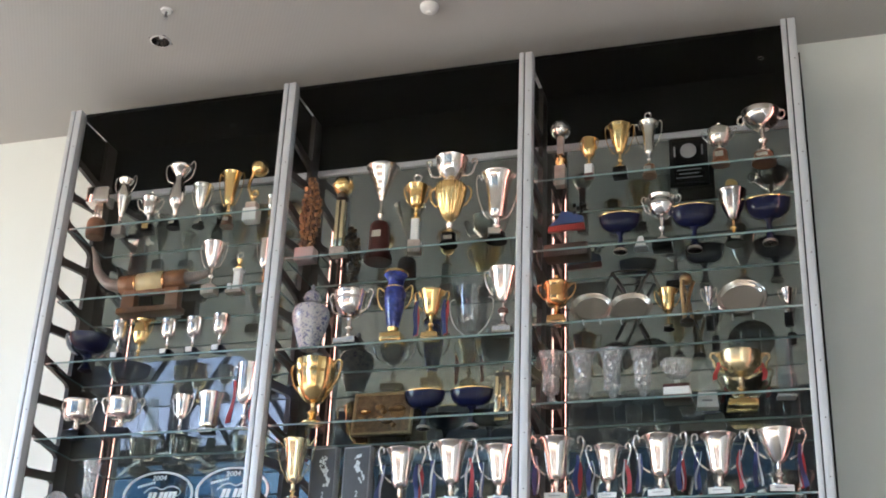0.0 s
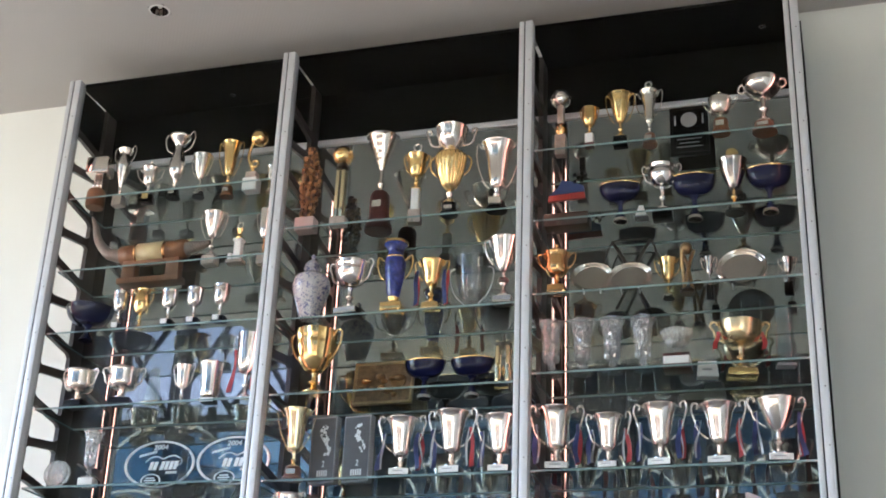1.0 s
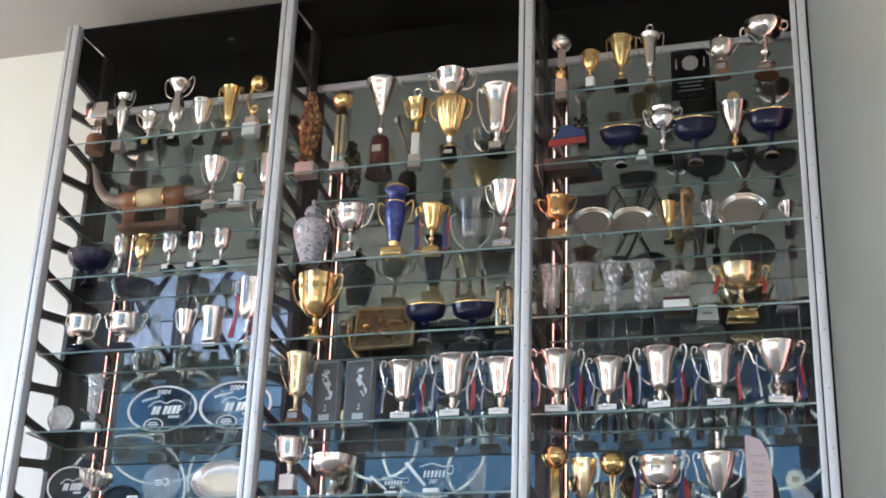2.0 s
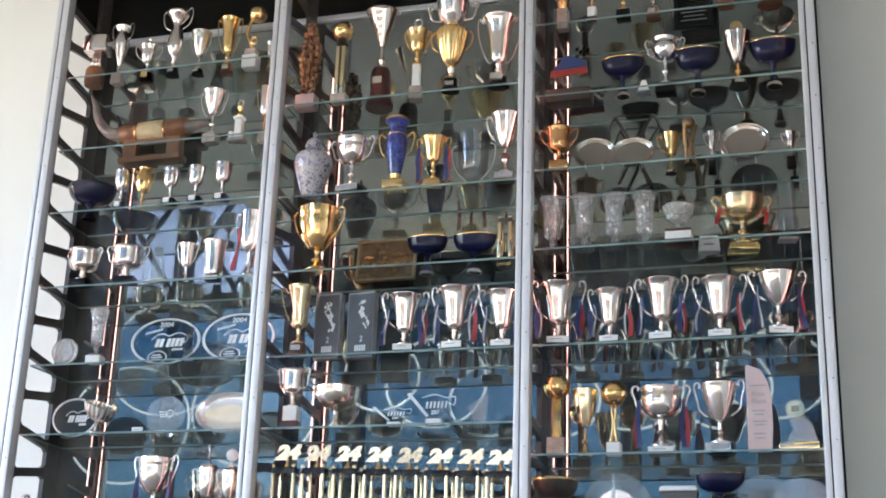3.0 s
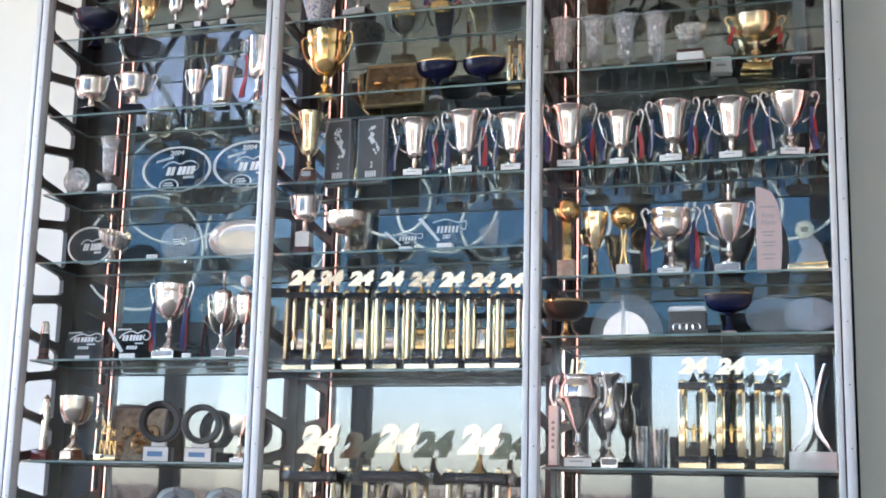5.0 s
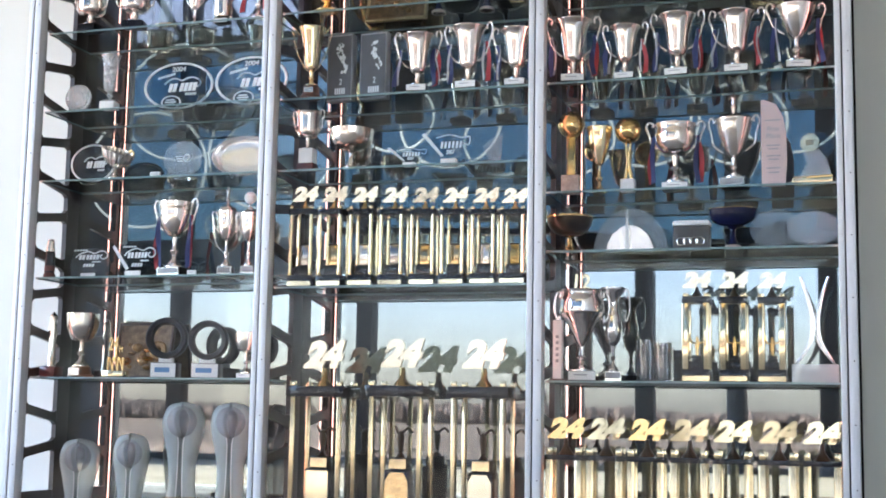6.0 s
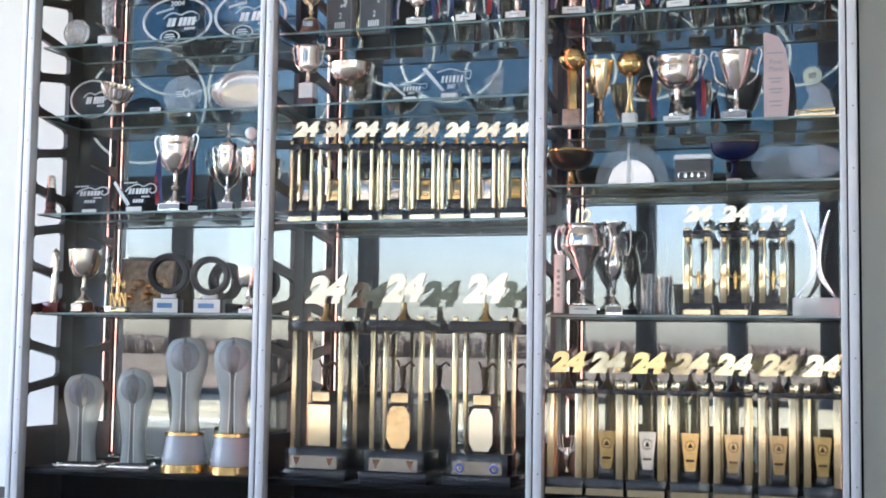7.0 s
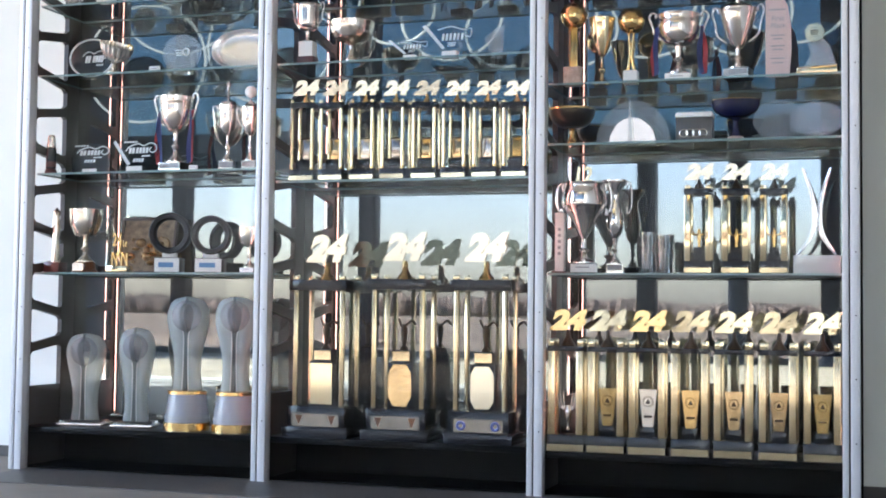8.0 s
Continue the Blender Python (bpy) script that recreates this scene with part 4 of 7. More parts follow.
def glass_dish(x, y, z, h, w):
    ob = thing("glass_dish", "small crystal dish standing on edge", "dish", x, y, z)
    d = plate_shape(oval(w, h, h / 2, 28), 0.012)
    part("dish", d, CRYSTAL, ob)
    part("rim", hoop(h * 0.44, 0.006, 0, -0.004, h * 0.5, stretch=w / h), CLEAR, ob)
    part("inner_ring", hoop(h * 0.25, 0.004, 0, -0.004, h * 0.5, stretch=w / h), CLEAR, ob)
    return ob


def crystal_vase(x, y, z, h, w, label, block=None, group=""):
    ob = thing("crystal_vase", label, "vase", x, y, z, turn_of(), group)
    b = 0.0
    if block:
        b = h * 0.13
        part("base", box(w * 0.8, w * 0.7, b, 0, 0, 0, 0.002), block, ob)
    k = ((0.30, 0.0), (0.18, 0.05), (0.30, 0.12), (0.20, 0.18), (0.56, 0.24), (0.62, 0.45), (0.68, 0.72), (0.78, 0.88), (1.0, 1.0))
    z0 = b + (h - b) * 0.04
    out = [(p.x * w / 2, z0 + p.z * (h - z0)) for p in smooth_line([(a, 0, t) for a, t in k], 3)]
    part("vase", lathe(out + [(max(r * 0.86, 0.004), max(t, z0 + h * 0.26)) for r, t in out[::-1]], 27, 9, 0.10), CRYSTAL, ob, smooth=12)
    part("foot", lathe([(w * 0.38, b), (w * 0.40, b + (h - b) * 0.02), (w * 0.36, z0), (w * 0.12, z0 + 0.002)], 24, 12, 0.06), CRYSTAL, ob, "scalloped crystal foot", smooth=12)
    return ob


def oval_plaque(x, y, z, h, w, big):
    ob = thing("oval_plaque", "dark glass plaque with white oval emblem and year" if big else "clear dark plaque with white oval emblem", "plaque", x, y, z)
    t = 0.008
    part("sheet", plate_shape([(px, max(pz, 0.0)) for px, pz in oval(w, h * 1.04, h * 0.5, 48)], t), SLAB if big else SMOKE, ob)
    part("emblem_ring", hoop(h * 0.465, h * 0.020, 0, -0.001, h * 0.5, 56, stretch=w * 0.48 / (h * 0.465)), PRINT, ob, "white oval line")
    def bar(u0, u1, v0, v1, lean=0.02, slope=0.0):
        part("print", plate_shape([(w * u0, h * v0), (w * u1, h * (v0 + slope)), (w * (u1 + lean), h * (v1 + slope)), (w * (u0 + lean), h * v1)], 0.002, -0.002), PRINT, ob)

    if big:
        part("year", lettering("2004", h * 0.1, w * 0.2, 0.002, 0.0, -0.002, h * 0.80, 0.15, 0.01), PRINT, ob, "white year number")
        part("small_ring", hoop(h * 0.13, h * 0.010, -w * 0.1, -0.001, h * 0.17, 28, stretch=1.6), PRINT, ob)
        for i in range(3):
            bar(-0.19 + 0.02 * abs(i - 1), -0.03 - 0.02 * abs(i - 1), 0.12 + 0.045 * i, 0.14 + 0.045 * i, 0.0)
        for i in range(7):
            bar(-0.30 + i * 0.036, -0.276 + i * 0.036, 0.655 + 0.012 * i, 0.705 + 0.012 * i, 0.01, 0.006)
    part("swoosh", tube([(-w * 0.20, -0.001, h * 0.55), (-w * 0.12, -0.001, h * 0.64), (-w * 0.03, -0.001, h * 0.655), (w * 0.05, -0.001, h * 0.61), (w * 0.13, -0.001, h * 0.655), (w * 0.22, -0.001, h * 0.66), (w * 0.31, -0.001, h * 0.58), (w * 0.30, -0.001, h * 0.49), (w * 0.23, -0.001, h * 0.47), (w * 0.22, -0.001, h * 0.54)], h * 0.013), PRINT, ob, "white car outline emblem")
    for i in range(6):
        u = -0.15 + i * 0.062 + (0.035 if i > 1 else 0.0)
        bar(u, u + 0.048, 0.385, 0.555, 0.03)
    for i in range(5):
        bar(0.10 + i * 0.032, 0.122 + i * 0.032, 0.30, 0.35, 0.008)
    part("foot", box(w * 0.28, 0.05, h * 0.05, -w * 0.1, 0.01, 0), CLEAR, ob)
    return ob


def glass_slab(x, y, z, h, w):
    ob = thing("glass_slab", "upright clear glass block award", "award", x, y, z, 12)
    part("block", box(w, w * 0.7, h * 0.96, 0, 0, h * 0.04, 0.002, top=0.92), SLAB, ob)
    part("foot", box(w * 1.1, w * 0.8, h * 0.04, 0, 0, 0, 0.001), GREY_STONE, ob)
    return ob


def disc_award(x, y, z, h, w, label, ink):
    ob = thing("disc_award", label, "award", x, y, z)
    part("disc", plate_shape(oval(w, h * 0.92, h * 0.54, 40), 0.012), HAZE, ob)
    part("emblem", hoop(h * 0.085, h * 0.016, w * 0.12, -0.001, h * 0.56, 20), ink, ob, "small pale ring")
    for i in range(3):
        part("print", span(-w * (0.17 - 0.02 * i), w * 0.02, -0.001, 0.0, h * (0.60 - i * 0.06), h * (0.615 - i * 0.06)), ink, ob)
    part("foot", box(w * 0.3, 0.05, h * 0.1, 0, 0.006, 0, 0.002), CLEAR, ob)
    return ob


def label_block(x, y, z, h, w):
    ob = thing("name_card", "small white name card on the shelf", "card", x, y, z)
    part("card", box(w, 0.012, h, 0, 0, 0, 0.001), WHITE, ob)
    part("print", span(-w * 0.35, w * 0.3, -0.0075, -0.006, h * 0.45, h * 0.6), GREY_STONE, ob)
    return ob


def oval_dish(x, y, z, h, w, label, deep=0.35, metal=None):
    ob = thing("oval_dish", label, "dish", x, y, z, turn_of() * 0.5)
    lean = radians(-8)
    bm = lathe([(0.001, 0.030), (0.2, 0.0298), (0.36, 0.029), (0.40, 0.025), (0.425, 0.012), (0.45, 0.006), (0.485, 0.002), (0.497, -0.003), (0.506, 0.001), (0.495, 0.007), (0.46, 0.012), (0.435, 0.020), (0.41, 0.031), (0.36, 0.035), (0.001, 0.036)], 48)
    for v in bm.verts:
        v.co = Vector((v.co.x * w, v.co.z * 1.2 * deep, v.co.y * h))
        v.co = Vector((v.co.x, v.co.y * math.cos(lean) - v.co.z * math.sin(lean), v.co.z * math.cos(lean) + v.co.y * math.sin(lean) + h * 0.5))
    bmesh.ops.recalc_face_normals(bm, faces=bm.faces)
    part("dish", bm, metal or DISH, ob)
    part("rest", join(tube([(-w * 0.2, -0.02, 0.012), (-w * 0.2, 0.03, 0.006), (-w * 0.2, 0.07, h * 0.6)], 0.003), tube([(w * 0.2, -0.02, 0.012), (w * 0.2, 0.03, 0.006), (w * 0.2, 0.07, h * 0.6)], 0.003)), STEEL, ob, "thin wire stand")
    return ob


def bottle(x, y, z, h, w):
    ob = thing("small_jar", "small dark jar with silver neck and red foot", "jar", x, y, z)
    part("body", lathe([(w * 0.5, h * 0.12), (w * 0.52, h * 0.2), (w * 0.52, h * 0.62), (w * 0.44, h * 0.68)]), DARK_SHEET, ob)
    part("foot", lathe([(w * 0.62, 0), (w * 0.62, h * 0.06), (w * 0.5, h * 0.12)]), WOOD_RED, ob, "dark red round foot")
    part("label", lathe([(w * 0.535, h * 0.16), (w * 0.535, h * 0.30)]), WOOD_RED, ob, "red paper label")
    part("neck", lathe([(w * 0.46, h * 0.68), (w * 0.48, h * 0.72), (w * 0.42, h * 0.80), (w * 0.40, h * 0.93), (w * 0.34, h * 0.94)]), PALE, ob, "silver neck")
    part("cap", lathe([(w * 0.34, h * 0.94), (w * 0.36, h * 0.96), (w * 0.30, h), (w * 0.05, h)]), DARK_SILVER, ob)
    return ob


def logo_block(x, y, z, h, w, slash):
    ob = thing("emblem_block", "clear pointed glass award with white car emblem" if slash else "dark rounded glass block with white car emblem", "award", x, y, z)
    if slash:
        part("block", plate_shape([(-w * 0.2, 0), (w * 0.12, 0), (w * 0.46, h * 0.55), (w * 0.5, h * 0.9), (w * 0.3, h), (-w * 0.5, h)], 0.016), SLAB, ob)
        part("slash", plate_shape([(-w * 0.5, h * 0.93), (-w * 0.46, h * 1.0), (-w * 0.12, h * 0.28), (-w * 0.18, h * 0.22)], 0.002, -0.002), PRINT, ob, "thick white slanted line")
        e0, eh, ew, ex, fy = 0.30, 0.66, 0.80, 0.08, -0.0015
    else:
        part("block", plate_shape([(-w * 0.44, 0), (w * 0.40, 0), (w * 0.44, h * 0.5), (w * 0.36, h * 0.84), (w * 0.16, h * 0.97), (-w * 0.2, h * 0.97), (-w * 0.4, h * 0.84), (-w * 0.48, h * 0.5)], 0.03), SMOKE, ob)
        e0, eh, ew, ex, fy = 0.34, 0.58, 0.90, 0.0, -0.0015

    def at(u, v):
        return (w * (ex + ew * u), fy, h * (e0 + eh * v))

    def bar(u0, u1, v0, v1, lean=0.02):
        a, b = at(u0, v0), at(u1, v1)
        part("print", plate_shape([(a[0], a[2]), (b[0], a[2]), (b[0] + lean * w, b[2]), (a[0] + lean * w, b[2])], 0.0015, fy), PRINT, ob)

    part("swoosh", tube([at(-0.38, 0.55), at(-0.28, 0.74), at(-0.05, 0.88), at(0.12, 0.78), at(0.30, 0.90), at(0.44, 0.80), at(0.46, 0.58), at(0.36, 0.46), at(0.27, 0.56), at(0.32, 0.70)], h * 0.018), PRINT, ob, "white car outline emblem")
    for i in range(6):
        bar(-0.30 + i * 0.088 + (0.02 if i > 1 else 0), -0.235 + i * 0.088 + (0.02 if i > 1 else 0), 0.44, 0.70)
    for i in range(5):
        bar(-0.44 + i * 0.075, -0.385 + i * 0.075, 0.93, 1.0)
    for i in range(4):
        bar(-0.18 + i * 0.075, -0.125 + i * 0.075, 0.04, 0.2)
    bar(0.05, 0.27, 0.28, 0.34)
    part("plate", span(-w * 0.2, w * 0.14, -0.004, -0.0005, 0.004, h * (0.2 if slash else 0.16)), WHITE, ob, "small white plate")
    return ob


def figure_award(x, y, z, h, w):
    ob = thing("statuette", "slim pale statuette on dark red block", "statuette", x, y, z)
    part("base", box(w * 1.3, w * 1.1, h * 0.16, 0, 0, -0.0, 0.002), WOOD_RED, ob, "dark red block")
    part("body", join(lathe([(w * 0.4, h * 0.16), (w * 0.3, h * 0.2), (w * 0.22, h * 0.5), (w * 0.34, h * 0.7), (w * 0.2, h * 0.85), (w * 0.3, h * 0.93), (0.002, h)], 14)), (PALE, ), ob)
    return ob


def letter_award(x, y, z, h, w):
    ob = thing("letter_trophy", "stacked gold characters on gold base plate", "trophy", x, y, z)
    part("base", box(w, w * 0.5, h * 0.16, 0, 0, 0, 0.002), PALE_GOLD, ob)
    part("numeral", lettering("24", h * 0.34, w * 0.45, 0.008, -w * 0.12, 0, h * 0.66, 0, 0.015), GOLD, ob, "gold numeral")
    part("character", lettering("H", h * 0.16, w * 0.16, 0.008, w * 0.24, 0, h * 0.62, 0, 0.015), GOLD, ob)
    part("post", box(w * 0.1, 0.008, h * 0.2, 0, 0, h * 0.46), GOLD, ob)
    for i in range(4):
        part("upright", box(w * 0.06, 0.008, h * 0.34, w * (-0.36 + i * 0.24), 0, h * 0.16), GOLD, ob)
    for i in range(3):
        part("slant", plate_shape([(w * (-0.36 + i * 0.24), h * 0.5), (w * (-0.30 + i * 0.24), h * 0.5), (w * (-0.12 + i * 0.24), h * 0.17), (w * (-0.18 + i * 0.24), h * 0.17)], 0.008), GOLD, ob)
    return ob


def frame_picture(x, y, z, h, w, label, rail=None):
    ob = thing("framed_relief", label, "picture", x, y, z)
    lean, fw = radians(-10), 0.014

    def tip(bm):
        bmesh.ops.rotate(bm, verts=bm.verts, cent=(0, 0, 0), matrix=Matrix.Rotation(lean, 3, "X"))
        return bm

    part("frame", tip(join(span(-w / 2, w / 2, -0.012, 0.012, 0, fw, 0.002), span(-w / 2, w / 2, -0.012, 0.012, h - fw, h, 0.002), span(-w / 2, -w / 2 + fw, -0.012, 0.012, fw, h - fw, 0.002), span(w / 2 - fw, w / 2, -0.012, 0.012, fw, h - fw, 0.002))), rail or FRAME_GILT, ob)
    part("backing", tip(span(-w / 2 + fw, w / 2 - fw, 0.0, 0.008, fw, h - fw)), PICTURE, ob)
    rnd = random.Random(int(w * 1000))
    for i in range(16):
        r = rnd.uniform(0.008, 0.022)
        part("relief", tip(ball(r, rnd.uniform(-w * 0.36, w * 0.36), 0.002, h * rnd.uniform(0.18, 0.66), rnd.uniform(0.8, 2.0), rnd.uniform(0.5, 1.4))), BRONZE if i % 3 else COPPER_GOLD, ob)
    part("badge", tip(join(hoop(h * 0.15, 0.005, w * 0.25, -0.008, h * 0.5), plate_shape(oval(h * 0.26, h * 0.26, h * 0.5, 24, w * 0.25), 0.004, -0.008))), BRONZE, ob, "round bronze badge")
    return ob


def tyre_award(x, y, z, h, w):
    ob = thing("tyre_trophy", "small dark tyre standing on white labelled block", "trophy", x, y, z, 18)
    part("base", box(w * 0.75, w * 0.9, h * 0.24, 0, 0, 0, 0.002), BLACK, ob)
    front = part("plate", span(-w * 0.37, w * 0.37, -w * 0.45 - 0.003, -w * 0.45, 0.002, h * 0.23), WHITE, ob, "white front plate")
    part("label", span(-w * 0.25, w * 0.2, -w * 0.45 - 0.0045, -w * 0.45 - 0.003, h * 0.08, h * 0.16), LABEL_BLUE, front, "blue printed label")
    part("cradle", box(w * 0.42, w * 0.3, h * 0.10, 0, 0, h * 0.24, 0.004), WHITE, ob)
    r = h * 0.34
    prof = [(0.69, -0.10), (0.74, -0.14), (0.92, -0.16), (0.99, -0.12), (1.0, 0.0), (0.99, 0.12), (0.92, 0.16), (0.74, 0.14), (0.69, 0.10)]
    bm = lathe([(a * r, t * r * 2.2) for a, t in prof + [prof[0]]], 40)
    for f in [f for f in bm.faces if len(f.verts) > 4]:
        bm.faces.remove(f)
    bmesh.ops.remove_doubles(bm, verts=bm.verts, dist=1e-5)
    for v in bm.verts:
        v.co = Vector((v.co.x, v.co.z, v.co.y + h * 0.30 + r))
    bmesh.ops.recalc_face_normals(bm, faces=bm.faces)
    part("tyre", bm, RUBBER, ob, "dark rubber tyre")
    return ob


def glass_arch(x, y, z, h, w, tall):
    ob = thing("glass_trophy", "frosted glass pair of wings round a ball on tapered pedestal" if tall else "frosted glass pair of wings round a ball on metal plate", "trophy", x, y, z, 10)
    b = h * 0.30 if tall else h * 0.062
    if tall:
        foot = part("base", lathe([(w * 0.53, 0), (w * 0.53, h * 0.055), (w * 0.50, h * 0.06)], 40, 20, 0.03), GOLD, ob, "ribbed gold foot")
        ped = part("pedestal", lathe([(w * 0.51, h * 0.06), (w * 0.50, h * 0.12), (w * 0.43, h * 0.265), (w * 0.40, h * 0.27)]), MILK_GREY, ob, "tapered frosted pedestal")
        part("band", lathe([(w * 0.515, h * 0.085), (w * 0.512, h * 0.105)]), GREY_STONE, ped, "dark printed band")
        part("collar", lathe([(w * 0.46, h * 0.27), (w * 0.46, h * 0.292), (w * 0.40, h * 0.298)]), GOLD, ob)
    else:
        part("base", box(w * 1.15, w * 0.8, h * 0.035, 0, 0, 0, 0.002), SILVER, ob)
        part("foot", box(w * 1.0, w * 0.7, h * 0.025, 0, 0, h * 0.035, 0.001), CLEAR, ob)
    outer = [(0.35, 0.0), (0.31, 0.16), (0.33, 0.36), (0.42, 0.56), (0.5, 0.74), (0.47, 0.87), (0.33, 0.965), (0.04, 1.0)]
    inner = [(0.075, 0.0), (0.06, 0.2), (0.055, 0.4), (0.06, 0.58), (0.12, 0.68), (0.17, 0.78), (0.15, 0.87), (0.02, 0.93)]
    for side in (-1, 1):
        a = [(side * p.x * w, b + p.z * (h - b)) for p in smooth_line([(u, 0, t) for u, t in outer], 5)]
        c = [(side * p.x * w, b + p.z * (h - b)) for p in smooth_line([(u, 0, t) for u, t in inner], 5)]
        bm = bmesh.new()
        grid = []
        for (ax, az), (cx, cz) in zip(a, c):
            ring = []
            for u, depth in ((0.0, 0.25), (0.06, 0.55), (0.25, 0.86), (0.55, 1.0), (0.94, 1.0), (1.0, 0.94)):
                ring.append((ax + (cx - ax) * u, -w * 0.17 * depth, az + (cz - az) * u))
            ring += [(px, -py, pz) for px, py, pz in ring[::-1]]
            grid.append([bm.verts.new(v) for v in ring])
        n = len(grid[0])
        for lo, hi in zip(grid, grid[1:]):
            for j in range(n):
                bm.faces.new((lo[j], lo[(j + 1) % n], hi[(j + 1) % n], hi[j]))
        bm.faces.new(grid[0][::-1]), bm.faces.new(grid[-1])
        bmesh.ops.recalc_face_normals(bm, faces=bm.faces)
        wing = part("wing", bm, MILK, ob, "frosted glass wing", smooth=55)
        edge = [(px, -w * 0.171, pz) for px, pz in c[:18]]
        part("polished_edge", tube(edge, w * 0.014, 5, n=1), ICE_EDGE, wing, "bright polished glass edge")
    part("ball", ball(min(w * 0.40, (h - b) * 0.185), 0, 0, b + (h - b) * 0.79), GREY_BALL, ob, "grey glass ball")
    return ob


def checker_award(x, y, z, h, w):
    ob = thing("block_sculpture", "tall sculpture of light and dark wood cubes", "sculpture", x, y, z)
    part("base", box(w, w * 0.7, h * 0.15, 0, 0, 0, 0.003), PINK_STONE, ob, "pale pink stone base")
    rnd = random.Random(3)
    s = w * 0.15
    n = int(h * 0.85 / (s * 0.86))
    for k in range(n):
        u = k / n
        half = 0.20 + 0.17 * math.sin(math.pi * min(1.0, max(0.0, u * 1.25 - 0.12))) if u < 0.86 else 0.10
        for i in range(3):
            for j in range(2):
                if rnd.random() < 0.12:
                    continue
                size = s * rnd.uniform(0.85, 1.3)
                px = w * (half * (i - 1) + rnd.uniform(-0.06, 0.06) + 0.10 * math.sin(2.4 * u))
                py = w * (0.16 * (j - 0.5) * 2 + rnd.uniform(-0.08, 0.05))
                part("cube", box(size, size, size, px, py, h * 0.15 + k * s * 0.86, 0.001), CHECK_LIGHT if rnd.random() < 0.66 else CHECK_DARK, ob)
    return ob


def ball_column(x, y, z, h, w, label, metal, base, figure=False):
    ob = thing("column_trophy", label, "trophy", x, y, z)
    bh, r = h * {"copper": 0.22, "white": 0.17, "stone": 0.30}.get(base, 0.1), w * (0.48 if base == "wood" else 0.54)
    part("base", box(w * (0.56 if base in ("white", "stone") else 0.72), w * 0.5, bh, 0, 0, 0, 0.003), WHITE if base == "white" else STONE, ob)
    if figure:
        for side in (-1, 1):
            part("leg", tube([(side * 0.15 * w, 0, bh), (side * 0.05 * w, 0, h * 0.34), (side * 0.04 * w, 0, h * 0.46), (side * 0.10 * w, 0, h - 2 * r + 0.006)], w * 0.05, taper=(1.5, 0.9)), metal, ob)
    elif base == "copper":
        part("column", box(w * 0.34, w * 0.2, h - 2 * r - bh + 0.01, 0, 0, bh, 0.002), BRASS_DARK, ob)
    elif base == "stone":
        part("knob", lathe([(w * 0.22, bh), (w * 0.30, bh + h * 0.04), (w * 0.34, bh + h * 0.10), (w * 0.20, bh + h * 0.15), (w * 0.16, bh + h * 0.18)], 20), COPPER_GOLD, ob, "turned copper gold knob")
        part("neck", box(w * 0.34, w * 0.3, h - 2 * r - bh - h * 0.17, 0, 0, bh + h * 0.18, 0.003), STONE, ob, "pale square neck")
    else:
        part("column", box(w * 0.42, w * 0.4, h - 2 * r - bh - h * 0.08, 0, 0, bh, 0.002), PALE_GOLD, ob)
        part("cap", lathe([(w * 0.2, h - 2 * r - h * 0.08), (w * 0.3, h - 2 * r - h * 0.05), (w * 0.22, h - 2 * r + h * 0.01)], 16), DARK, ob)
        part("stripe", span(-w * 0.05, w * 0.05, -w * 0.205, -w * 0.195, bh, h - 2 * r - h * 0.09), DARK, ob)
    part("ball", ball(r, 0, 0, h - r), metal, ob)
    part("band", hoop(r * 0.99, r * 0.05, 0, 0, h - r, 30, True), metal, ob)
    return ob


def cone_cup(x, y, z, h, w):
    ob = thing("trophy_cup", "big silver cone cup on red wooden pedestal", "trophy", x, y, z, 0)
    part("base", lathe([(w * 0.52, 0), (w * 0.52, h * 0.05), (w * 0.44, h * 0.09), (w * 0.38, h * 0.1)]), WOOD_RED, ob, "round dark red wooden foot")
    part("pedestal", lathe([(w * 0.38, h * 0.1), (w * 0.37, h * 0.36), (w * 0.30, h * 0.40), (w * 0.18, h * 0.41)]), WOOD_RED, ob)
    part("plate", span(-w * 0.18, w * 0.18, -w * 0.39, -w * 0.35, h * 0.22, h * 0.29), PALE, ob, "silver name plate")
    part("stem", lathe([(w * 0.2, h * 0.41), (w * 0.08, h * 0.45), (w * 0.15, h * 0.49), (w * 0.05, h * 0.56), (w * 0.09, h * 0.60), (w * 0.06, h * 0.64)]), SILVER, ob)
    prof = [(0.08 + 0.5 * u ** 0.95 + 0.004 * math.sin(u * 30), 0.64 + 0.32 * u) for u in (i / 40 for i in range(41))] + [(0.64, 0.985), (0.66, 0.99)]
    part("bowl", lathe([(a * w, t * h) for a, t in prof] + [(a * w * 0.94, t * h) for a, t in prof[::-1][:-1]]), SILVER, ob)
    return ob


